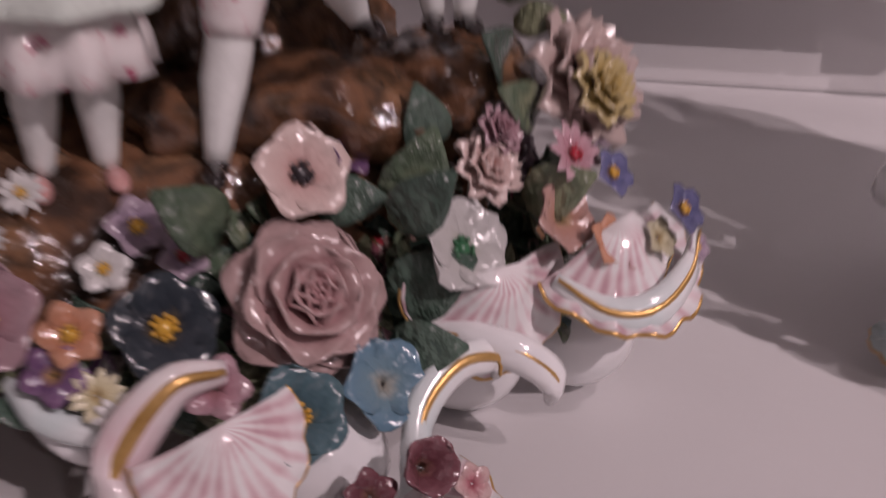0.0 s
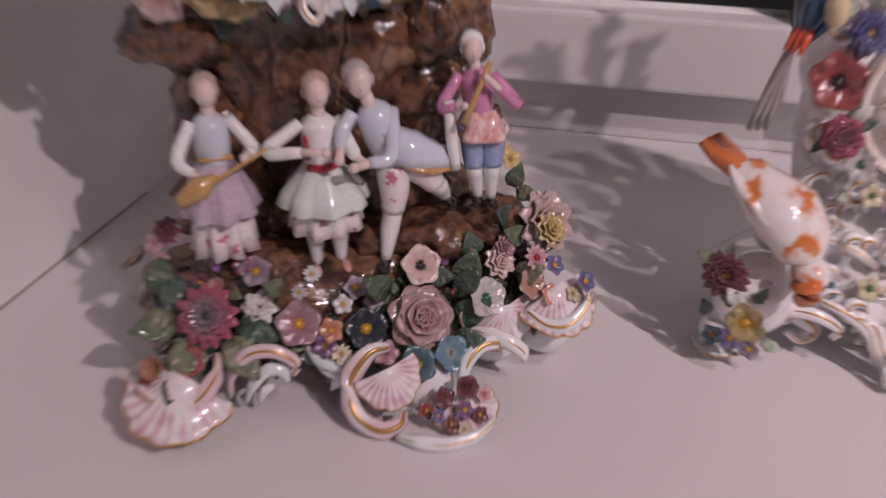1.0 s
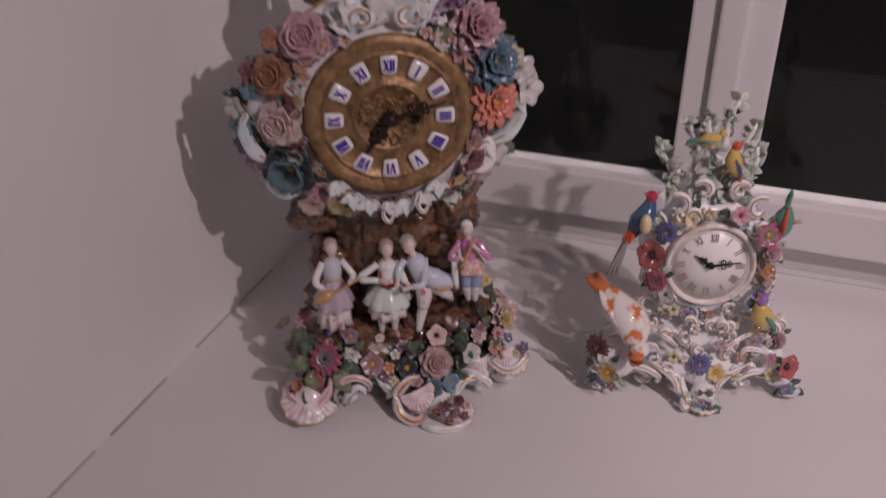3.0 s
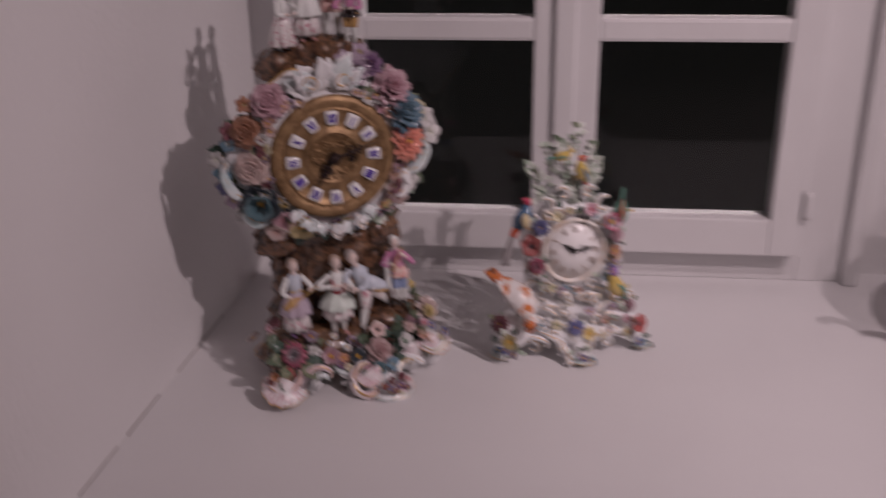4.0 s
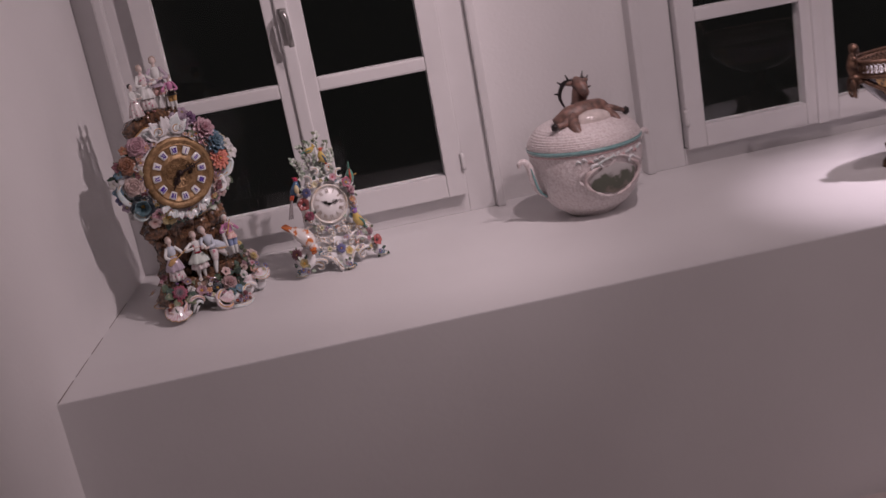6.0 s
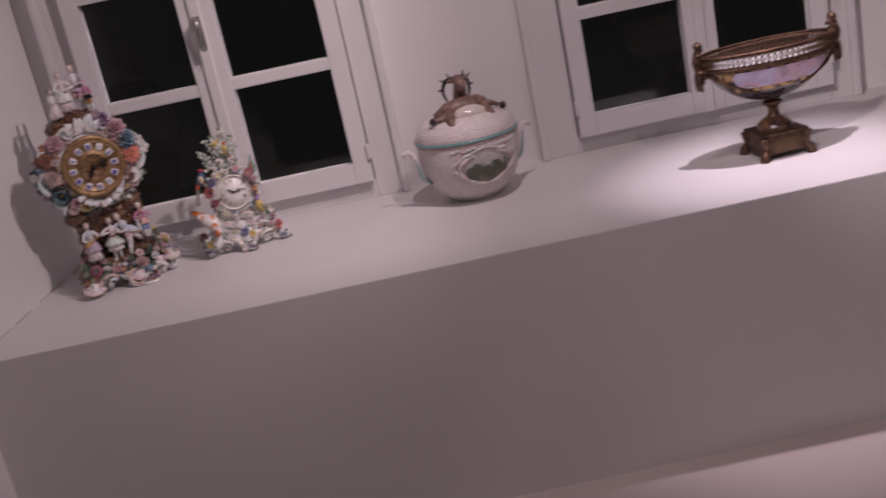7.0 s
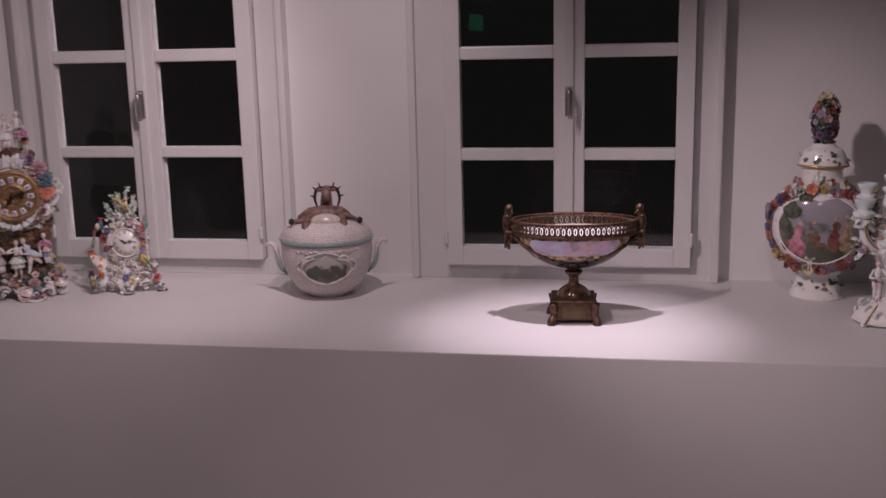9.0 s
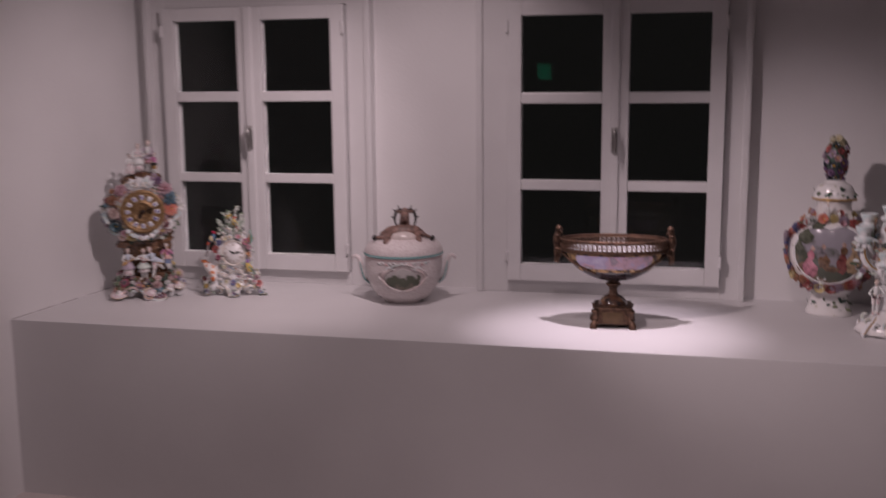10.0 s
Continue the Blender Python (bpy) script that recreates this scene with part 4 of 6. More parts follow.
    for pts, w, mat, g in (([(-0.068, -0.056, 0.012), (-0.066, -0.060, 0.030), (-0.056, -0.062, 0.043), (-0.042, -0.063, 0.044), (-0.031, -0.065, 0.036), (-0.033, -0.066, 0.029)], 0.0062, PALEROSE, 0.24), ([(-0.060, -0.060, 0.010), (-0.055, -0.063, 0.024), (-0.046, -0.064, 0.033), (-0.038, -0.065, 0.031), (-0.036, -0.066, 0.025)], 0.0055, AQUACHINA, 0.0),
                           ([(-0.053, -0.060, 0.008), (-0.050, -0.063, 0.018), (-0.044, -0.064, 0.022)], 0.0045, CHINA, 0.0), ([(-0.024, -0.054, 0.038), (-0.017, -0.060, 0.031), (-0.006, -0.064, 0.028), (0.000, -0.064, 0.031)], 0.0050, AQUACHINA, 0.0), ([(-0.020, -0.056, 0.028), (-0.010, -0.062, 0.022), (0.000, -0.064, 0.022)], 0.0040, CHINA, 0.0),
                           ([(0.020, -0.066, 0.040), (0.008, -0.070, 0.040), (-0.004, -0.076, 0.026), (-0.002, -0.086, 0.012), (0.010, -0.094, 0.006), (0.021, -0.093, 0.008), (0.024, -0.090, 0.014)], 0.0085, PALEROSE, 0.34), ([(0.018, -0.100, 0.005), (0.030, -0.107, 0.005), (0.044, -0.110, 0.004), (0.060, -0.108, 0.005), (0.072, -0.102, 0.010)], 0.0062, AQUACHINA, 0.15),
                           ([(0.058, -0.084, 0.004), (0.058, -0.080, 0.014), (0.062, -0.072, 0.026), (0.072, -0.066, 0.033), (0.082, -0.064, 0.032), (0.083, -0.064, 0.027)], 0.0070, AQUACHINA, 0.32), ([(0.070, -0.054, 0.036), (0.078, -0.060, 0.035), (0.088, -0.066, 0.033), (0.096, -0.068, 0.026), (0.096, -0.066, 0.019)], 0.0070, CHINA, 0.14),
                           ([(0.104, -0.052, 0.044), (0.114, -0.060, 0.039), (0.124, -0.060, 0.040), (0.132, -0.054, 0.048)], 0.0055, CHINA, 0.18)):
        w *= 0.48
        band(T, pts, [w * 0.45, w, w * 0.95, w * 0.85, w * 0.4], mat, 1.5, g)
    fan(T, (0.016, -0.074, 0.030), (0.35, -0.62, -0.74), (0.1, -0.80, 0.60), 0.021, 0.5)
    fan(T, (0.084, -0.046, 0.046), (0.12, -0.42, -0.90), (0.1, -0.85, 0.45), 0.025, 0.5)
    fan(T, (0.117, -0.046, 0.046), (0.42, -0.70, -0.42), (0.1, -0.62, 0.78), 0.026, 0.5)
    fan(T, (0.056, -0.084, 0.007), (0.5, -0.85, -0.10), (0.0, -0.3, 0.95), 0.022, 0.3)
    band(T, [(0.100, -0.056, 0.046), (0.110, -0.064, 0.040), (0.122, -0.066, 0.040), (0.133, -0.061, 0.046), (0.138, -0.055, 0.054)], [0.0012, 0.0024, 0.0028, 0.0024, 0.0012], AQUACHINA, 1.8, 0.25)
    for at, yaw in (((-0.078, 0.055, 0.012), 140), ((0.080, 0.055, 0.012), 40)):
        shell(T, at, yaw, 0.034, 0.8)
    for x, y, z in ((0.118, -0.036, 0.018), (0.086, -0.036, 0.016), (0.040, -0.066, 0.012)):
        bm = bmesh.new()
        ball(bm, (x, y, z), 0.013, 3, (1.25, 1.0, 1.2))
        part("foot_boss", bm, CHINA, T, "white porcelain boss under the flowers")
    # flowers of the base, one by one
    base = (("anemone", "magenta", -0.075, -0.046, 0.060, 0.0185, "dark"), ("open", "pink", -0.027, -0.050, 0.051, 0.0138, "gold"), ("ruffled", "white", -0.047, -0.042, 0.059, 0.0105, None), ("open", "lilac", -0.047, -0.030, 0.075, 0.0095, "gold"), ("bud", "magenta", -0.054, -0.028, 0.079, 0.0060, None),
            ("daisy", "white", -0.025, -0.040, 0.065, 0.0048, "gold"), ("daisy", "white", -0.017, -0.034, 0.072, 0.0054, "gold"), ("bud", "lilac", 0.006, -0.040, 0.064, 0.0074, "gold"), ("bud", "lilac", 0.015, -0.045, 0.058, 0.0062, "red"), ("bud", "white", -0.002, -0.045, 0.057, 0.0062, "gold"),
            ("bud", "orange", -0.010, -0.054, 0.047, 0.0078, "gold"), ("bud", "purple", -0.014, -0.058, 0.040, 0.0074, None), ("daisy", "cream", -0.006, -0.062, 0.036, 0.0062, None), ("open", "ink", 0.009, -0.055, 0.046, 0.0128, "gold"), ("rose", "rose", 0.040, -0.054, 0.048, 0.0198, None),
            ("open", "blush", 0.043, -0.036, 0.071, 0.0125, "dark"), ("bud", "purple", 0.056, -0.034, 0.074, 0.0056, None), ("open", "white", 0.077, -0.052, 0.055, 0.0125, "green"), ("ruffled", "blush", 0.088, -0.038, 0.069, 0.0102, None), ("ruffled", "pink", 0.092, -0.036, 0.078, 0.0070, None),
            ("ruffled", "blush", 0.117, -0.026, 0.085, 0.0195, None), ("ruffled", "yellow", 0.117, -0.038, 0.087, 0.0105, None), ("ruffled", "lilac", 0.122, -0.018, 0.074, 0.0120, None), ("daisy", "pink", 0.108, -0.044, 0.073, 0.0086, "red"), ("bud", "blue", 0.118, -0.046, 0.068, 0.0066, "gold"),
            ("open", "salmon", 0.104, -0.048, 0.058, 0.0095, None), ("bud", "orange", 0.114, -0.055, 0.054, 0.0072, "green"), ("bud", "salmon", 0.121, -0.057, 0.050, 0.0052, None), ("bud", "cream", 0.127, -0.056, 0.054, 0.0058, None), ("bud", "blue", 0.134, -0.054, 0.060, 0.0070, "gold"), ("bud", "lilac", 0.137, -0.058, 0.051, 0.0042, "gold"),
            ("open", "teal", 0.034, -0.072, 0.030, 0.0118, "gold"), ("open", "sky", 0.054, -0.068, 0.032, 0.0112, None), ("bud", "pink", 0.018, -0.066, 0.036, 0.0080, None), ("daisy", "white", -0.002, -0.066, 0.032, 0.0058, "red"),
            ("cup", "maroon", 0.058, -0.084, 0.020, 0.0090, None), ("bud", "maroon", 0.046, -0.088, 0.018, 0.0066, None), ("bud", "red", 0.036, -0.090, 0.012, 0.0054, "gold"), ("bud", "purple", 0.056, -0.096, 0.014, 0.0058, "gold"), ("bud", "maroon", 0.048, -0.100, 0.009, 0.0052, "gold"), ("bud", "maroon", 0.064, -0.098, 0.011, 0.0052, "gold"), ("bud", "rose", 0.068, -0.090, 0.018, 0.0050, None), ("bud", "cream", 0.054, -0.104, 0.007, 0.0040, None), ("bud", "blue", 0.041, -0.098, 0.014, 0.0044, "gold"),
            ("cup", "orange", -0.104, -0.060, 0.040, 0.0090, None), ("open", "red", -0.086, -0.058, 0.040, 0.0095, None), ("bud", "yellow", -0.100, -0.066, 0.031, 0.0062, "dark"), ("bud", "orange", -0.092, -0.066, 0.034, 0.0060, None), ("bud", "red", -0.110, -0.058, 0.034, 0.0056, None),
            ("ruffled", "maroon", -0.092, -0.012, 0.096, 0.0085, None), ("bud", "pink", -0.100, -0.014, 0.090, 0.0062, None), ("bud", "rose", -0.098, -0.016, 0.080, 0.0060, None), ("bud", "yellow", 0.100, -0.012, 0.120, 0.0072, None), ("bud", "yellow", 0.095, -0.010, 0.128, 0.0050, None),
            ("open", "blush", -0.116, 0.02, 0.06, 0.012, "gold"), ("open", "pink", 0.122, 0.03, 0.07, 0.012, "gold"))
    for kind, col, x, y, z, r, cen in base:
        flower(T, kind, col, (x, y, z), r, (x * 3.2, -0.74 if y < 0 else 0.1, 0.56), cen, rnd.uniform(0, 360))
    slope = lambda u, z: -0.058 + 0.75 * (z - 0.02) + 0.010 * u * u
    for i in range(105):
        u, z = rnd.uniform(-0.92, 1.0), rnd.uniform(0.030, 0.066)
        flower(T, rnd.choice(("bud", "bud", "open", "cup")), rnd.choice(("lilac", "blush", "pink", "maroon", "teal", "purple", "white", "salmon")), (0.116 * u, slope(u, z), z), rnd.uniform(0.0042, 0.0085), (u * 0.6, -0.7, 0.5), rnd.choice((None, "gold", "red")), rnd.uniform(0, 360))
    for i in range(280):
        u, z = rnd.uniform(-0.88, 1.0), rnd.uniform(0.026, 0.062)
        if z > 0.058 and abs(u) < 0.4:
            continue
        leaf(T, rnd.choice((LEAF, LEAF_DARK, LEAF)), (0.116 * u, slope(u, z) + rnd.uniform(-0.001, 0.006), z), rnd.uniform(0.010, 0.017), (rnd.uniform(-1, 1), rnd.uniform(-0.9, -0.2), rnd.uniform(-0.5, 0.7)), (u, -1, 0.8), rnd.random() < 0.3)
    for x, y, z, s, d in ((0.066, -0.040, 0.060, 0.024, (0.25, -0.3, 0.9)), (0.074, -0.036, 0.074, 0.018, (-0.2, -0.3, 1)), (0.060, -0.050, 0.042, 0.024, (0.8, -0.4, 0.6)), (0.062, -0.050, 0.062, 0.020, (0.4, -0.4, 0.6)), (0.024, -0.046, 0.062, 0.022, (-0.5, -0.4, 0.6)), (0.018, -0.052, 0.036, 0.024, (0.3, -0.6, -0.6)), (0.058, -0.058, 0.034, 0.020, (0.6, -0.6, 0.3)),
                          (-0.084, -0.050, 0.050, 0.030, (-0.3, -0.6, -0.6)), (-0.066, -0.052, 0.048, 0.028, (0.5, -0.7, -0.5)), (-0.092, -0.044, 0.058, 0.026, (-0.7, -0.5, 0.2)), (-0.060, -0.046, 0.052, 0.024, (0.9, -0.5, -0.2)), (-0.096, -0.020, 0.084, 0.022, (-0.4, -0.5, -0.8)), (-0.090, -0.024, 0.074, 0.024, (-0.2, -0.6, -0.7)), (0.098, -0.040, 0.060, 0.020, (0.5, -0.6, 0.5)), (0.104, -0.030, 0.078, 0.018, (-0.6, -0.5, 0.6)),
                          (0.100, -0.014, 0.104, 0.016, (0.3, -0.3, 0.9)), (0.104, -0.012, 0.098, 0.014, (0.5, -0.5, 0.2)), (0.096, -0.026, 0.090, 0.020, (-0.3, -0.6, 0.5)), (-0.094, -0.064, 0.036, 0.016, (-0.3, -0.7, -0.4)), (0.046, -0.036, 0.064, 0.018, (0.7, -0.5, 0.2)), (-0.034, -0.040, 0.068, 0.016, (-0.4, -0.5, 0.5))):
        leaf(T, rnd.choice((LEAF, LEAF_DARK)), (x, y, z), s, d, (0, -1, 0.6))
    # figurines
    figurine(T, (-0.062, -0.014, 0.074), 8, 0.112, "lilac", "sprig", "paleblue", "white", shoes="violet", arms=(((0.18, -0.08, 0.63), (0.12, -0.20, 0.64)), ((-0.17, -0.08, 0.62), (-0.08, -0.18, 0.54))),
             extra=(("neck", ((-0.12, -0.20, 0.50), (0.22, -0.22, 0.68)), (0.014, 0.010), "buff"), ("lute", ((-0.20, -0.19, 0.46), (-0.10, -0.20, 0.525), (-0.02, -0.20, 0.575)), (0.035, 0.060, 0.014), "buff"), ("lace", ((-0.08, -0.075, 0.60), (0.08, -0.075, 0.60)), (0.014, 0.014), "buff")), label="porcelain figurine with a lute, lilac apron")
    figurine(T, (-0.006, -0.020, 0.067), 6, 0.117, "mint", "sprig", "white", "white", shoes="shoe", hem=(0.37, 0.235), flare=1.12, arms=(((0.12, -0.13, 0.66), (0.15, -0.17, 0.62)), ((-0.25, -0.05, 0.67), (-0.01, -0.20, 0.70))),
             extra=(("lace", ((-0.07, -0.07, 0.62), (-0.08, -0.085, 0.74)), (0.014, 0.012), "red"), ("lace", ((0.05, -0.075, 0.60), (0.075, -0.085, 0.74)), (0.016, 0.012), "red"), ("sash", ((-0.07, -0.05, 0.565), (0.0, -0.09, 0.57), (0.07, -0.05, 0.57)), (0.018, 0.022, 0.018), "red")), label="porcelain figurine dancing in a pale mint apron")
    figurine(T, (0.036, -0.024, 0.068), 0, 0.122, None, "sprig", "paleblue", "paleblue", legs="white", shoes="dark", lean=-0.36, hair=plain("powdered_hair", (0.42, 0.38, 0.36), 0.25, coat=0.4),
             stance=(((-0.02, 0.0, 0.50), (-0.045, -0.02, 0.29), (-0.09, -0.04, 0.04)), ((0.06, 0.02, 0.50), (0.16, 0.02, 0.38), (0.22, 0.08, 0.27))),
             arms=(((0.0, -0.16, 0.62), (-0.17, -0.20, 0.60)), ((-0.16, -0.04, 0.70), (-0.22, -0.16, 0.62))), extra=(("tail", ((0.02, 0.0, 0.62), (0.09, -0.02, 0.57), (0.24, 0.0, 0.50)), (0.075, 0.095, 0.05), "paleblue"), ("edge", ((0.02, -0.07, 0.53), (0.13, -0.08, 0.49), (0.25, -0.03, 0.475)), (0.012, 0.016, 0.010), "buff")), label="porcelain figurine bowing in a pale blue coat")
    figurine(T, (0.082, -0.020, 0.098), -8, 0.101, None, "blue", "pink", "pink", legs="white", shoes="dark", coat="check", lean=-0.12, hair=WHITEGLAZE,
             stance=(((-0.05, 0, 0.48), (-0.05, -0.05, 0.26), (-0.02, 0.0, 0.04)), ((0.05, 0, 0.48), (0.05, -0.04, 0.26), (0.05, -0.02, 0.04))),
             arms=(((0.20, -0.08, 0.62), (0.05, -0.16, 0.80)), ((-0.20, -0.08, 0.62), (-0.08, -0.18, 0.66))), extra=(("pipe", ((0.08, -0.13, 0.88), (-0.10, -0.22, 0.58)), (0.014, 0.018), "buff"), ("strap", ((-0.16, -0.10, 0.66), (-0.17, -0.12, 0.45), (-0.15, -0.12, 0.28)), (0.03, 0.034, 0.03), "white")), label="porcelain figurine with a pipe, pink jacket")
    figurine(T, (-0.010, 0.044, 0.456), 5, 0.110, "white", "sprig", "sprig", "white", shoes="shoe", label="porcelain figurine in a white gown")
    figurine(T, (0.026, 0.052, 0.456), -20, 0.122, None, "check", "white", "lilac", coat="lilac", hair=HAIR, label="porcelain figurine in a lilac coat")
    figurine(T, (0.046, 0.036, 0.448), -30, 0.085, None, "buff", "pink", "pink", coat="dark", hair=HAIR, label="small porcelain figurine in pink")
    figurine(T, (-0.042, 0.038, 0.446), 30, 0.084, "sprig", None, "white", "white", hair=ROBES["dark"], label="small porcelain figurine in white")
    return T


large_clock()


# ---- the small white clock ----
def bird(parent, at, yaw, size, body, wing, head, tail, tilt=0.0, tail_len=1.0, label="painted porcelain bird"):
    bm = bmesh.new()
    mats, done = [], set()

    def add(material):
        if material not in mats:
            mats.append(material)
        for f in bm.faces:
            if f not in done:
                f.material_index = mats.index(material)
                done.add(f)
    tube([(-0.45, 0, -0.12), (-0.2, 0, 0.0), (0.1, 0, 0.12), (0.34, 0, 0.36)], [0.12, 0.27, 0.27, 0.14], 12, bm, n=4)
    add(body)
    for s in (-1, 1):
        tube([(0.2, s * 0.20, 0.14), (-0.15, s * 0.25, 0.04), (-0.55, s * 0.12, -0.16)], [0.08, 0.16, 0.03], 8, bm, squash=0.5, n=3)
    add(wing)
    ball(bm, (0.38, 0, 0.46), 0.16, 2)
    tube([(0.34, 0, 0.58), (0.2, 0, 0.72)], [0.07, 0.02], 6, bm, n=2)
    add(head)
    tube([(0.50, 0, 0.46), (0.66, 0, 0.40)], [0.05, 0.01], 6, bm, n=2)
    add(GOLD)
    for s in (-1, 0, 1):
        tube([(-0.40, s * 0.04, -0.10), (-0.4 - 0.45 * tail_len, s * 0.09, -0.30 * tail_len), (-0.45 - 0.9 * tail_len, s * 0.12, -0.60 * tail_len)], [0.08, 0.07, 0.03], 6, bm, n=3)
    add(tail)
    for s in (-0.07, 0.07):
        tube([(0, s, -0.15), (0.02, s, -0.42)], [0.03, 0.02], 5, bm, n=2)
    add(GOLD)
    return part("bird_figurine", bm, mats, parent, label, pose(*at, 0, 0, yaw) @ pose(0, 0, 0, 0, tilt) @ Matrix.Diagonal((size, size, size, 1)))


def small_clock():
    T = thing("mantel_clock", pose(0.156, 1.400, SILL, 0, 0, 14) @ Matrix.Diagonal((0.89, 0.93, 0.94, 1)), "small white porcelain clock with birds, flowers and leafy crest", "clock")
    rnd = random.Random(9)
    D = Vector((0.0, -0.030, 0.170))
    R = 0.0472
    glaze = lambda n, c: plain(n, c, 0.15, coat=0.5)
    sq = 0.62
    # plinth and waist
    bm = lathe([(0.086, 0.032), (0.104, 0.036), (0.103, 0.044), (0.090, 0.054), (0.079, 0.064), (0.078, 0.078), (0.072, 0.088), (0.050, 0.10)], 48, None, lambda a, z: 1 + 0.05 * math.cos(4 * a + 0.8) + 0.02 * math.sin(9 * a))
    for v in bm.verts:
        v.co.y *= sq
    part("plinth", bm, CHINA, T, "white waisted porcelain plinth")
    part("case", upright(lathe([(0.030, -0.060), (0.066, -0.050), (0.077, -0.020), (0.072, -0.002), (0.058, 0.008), (0.052, 0.004)], 48, None, lambda a, z: 1 + (0.06 * math.sin(7 * a) if z < 0 else 0))), CHINA, T, "white porcelain case", Matrix.Translation(D))
    bm = lathe([(0.058, 0.085), (0.066, 0.10), (0.070, 0.13), (0.068, 0.16)], 40)
    for v in bm.verts:
        v.co.y *= 0.5
    part("shoulder", bm, CHINA, T, "white porcelain waist", pose(0, 0.006, 0))
    bm = bmesh.new()
    for x, z, r in ((0, 0.220, 0.042), (-0.018, 0.240, 0.026), (0.008, 0.255, 0.020), (-0.004, 0.275, 0.012)):
        ball(bm, (x, -0.005, z), r, 3, (1, 0.55, 0.85))
    part("crest", bm, CHINA, T, "white porcelain crest")
    # dial
    part("bezel", upright(lathe([(R, 0.006), (R + 0.0045, 0.008), (R + 0.0045, 0.013), (R + 0.002, 0.015), (R - 0.001, 0.0125), (R - 0.002, 0.008)], 56)), mottled("gilt_white_bezel", [(0.45, (0.80, 0.77, 0.72)), (0.7, (0.66, 0.50, 0.36))], 60, 0.2, coat=0.5), T, "white bezel with a gilt line", Matrix.Translation(D))
    dial = part("dial", upright(lathe([(R, 0.005), (R - 0.0005, 0.010), (0.001, 0.0105)], 56)), plain("white_dial", (0.88, 0.87, 0.86), 0.3, coat=0.4, spread=0.02), T, "white dial", Matrix.Translation(D))
    grey = plain("grey_gold_numerals", (0.40, 0.33, 0.28), 0.4, 0.2)
    for i, text in enumerate(ROMAN):
        a = radians(30 * i)
        m = Matrix.Translation((0, -0.0108, 0)) @ Matrix.Rotation(a, 4, "Y") @ Matrix.Translation((0, 0, R * 0.72))
        nb = numeral(bmesh.new(), text, 0.0095, 0.0100, -0.0004, 0.0011)
        bmesh.ops.transform(nb, matrix=m, verts=nb.verts)
        flat(part("numeral", nb, grey, dial, "grey-gold Roman numeral"))
    for q in (0.87, 0.92):
        part("minute_ring", tube([(q * R * math.cos(t), -0.0106, q * R * math.sin(t)) for t in (2 * math.pi * k / 40 for k in range(41))], [0.0003, 0.0003], 5, n=1), grey, dial)
    part("minute_hand", hand_form(0.034, 0.0048, 0), BLACK, dial, "black pierced hand", Matrix.Translation((0, -0.0135, 0)) @ Matrix.Rotation(radians(80), 4, "Y"))
    part("hour_hand", hand_form(0.023, 0.0062, 0), BLACK, dial, "black pierced hand", Matrix.Translation((0, -0.0125, 0)) @ Matrix.Rotation(radians(-58), 4, "Y"))
    # scrolls and feet
    for s in (-1, 1):
        for x, z, r, a0 in ((0.062, 0.115, 0.020, 230), (0.070, 0.215, 0.018, 110), (0.045, 0.238, 0.018, 60), (0.066, 0.150, 0.016, 180), (0.040, 0.098, 0.014, 280), (0.085, 0.085, 0.016, 200), (0.020, 0.258, 0.014, 30)):
            pts = coil((x, -0.034, z), r * 0.8, a0, 0.75, 0.6, 10)
            if s < 0:
                pts = [Vector((-p.x, p.y, p.z)) for p in pts]
            scroll(T, pts, [0.003, 0.0056, 0.003], True, ratio=0.16)
        for pts in ([(0.075, -0.030, 0.060), (0.098, -0.036, 0.045), (0.108, -0.040, 0.020), (0.118, -0.044, 0.006), (0.126, -0.046, 0.012)],
                    [(0.080, -0.038, 0.036), (0.062, -0.044, 0.028), (0.052, -0.044, 0.018), (0.060, -0.044, 0.010), (0.070, -0.044, 0.016)],
                    [(0.020, -0.056, 0.040), (0.018, -0.066, 0.022), (0.008, -0.080, 0.006), (0.016, -0.088, 0.008), (0.018, -0.080, 0.018)]):
            scroll(T, [(s * x, y, z) for x, y, z in pts], [0.0055, 0.0072, 0.006, 0.004, 0.002], True, ratio=0.16)
        shell(T, (s * 0.112, -0.042, 0.006), -90 + s * 55, 0.020, 0.5, AQUACHINA)
    shell(T, (0.008, -0.074, 0.006), -85, 0.024, 0.5, AQUACHINA)
    # swellings of the base down to the feet
    for x, y, z, r, q in ((-0.096, -0.046, 0.046, 0.028, (1.0, 0.8, 1.0)), (-0.112, -0.046, 0.020, 0.015, (1.1, 0.9, 0.9)), (0.086, -0.034, 0.044, 0.022, (1.0, 0.7, 1.0)), (0.106, -0.042, 0.019, 0.012, (1.1, 0.8, 0.9)), (0.006, -0.054, 0.038, 0.022, (1.1, 0.8, 1.0)), (0.010, -0.070, 0.018, 0.014, (1.1, 1.0, 0.9))):
        bm = bmesh.new()
        ball(bm, (x, y, z), r, 3, q)
        part("foot_boss", bm, CHINA, T, "white porcelain swelling above the foot")
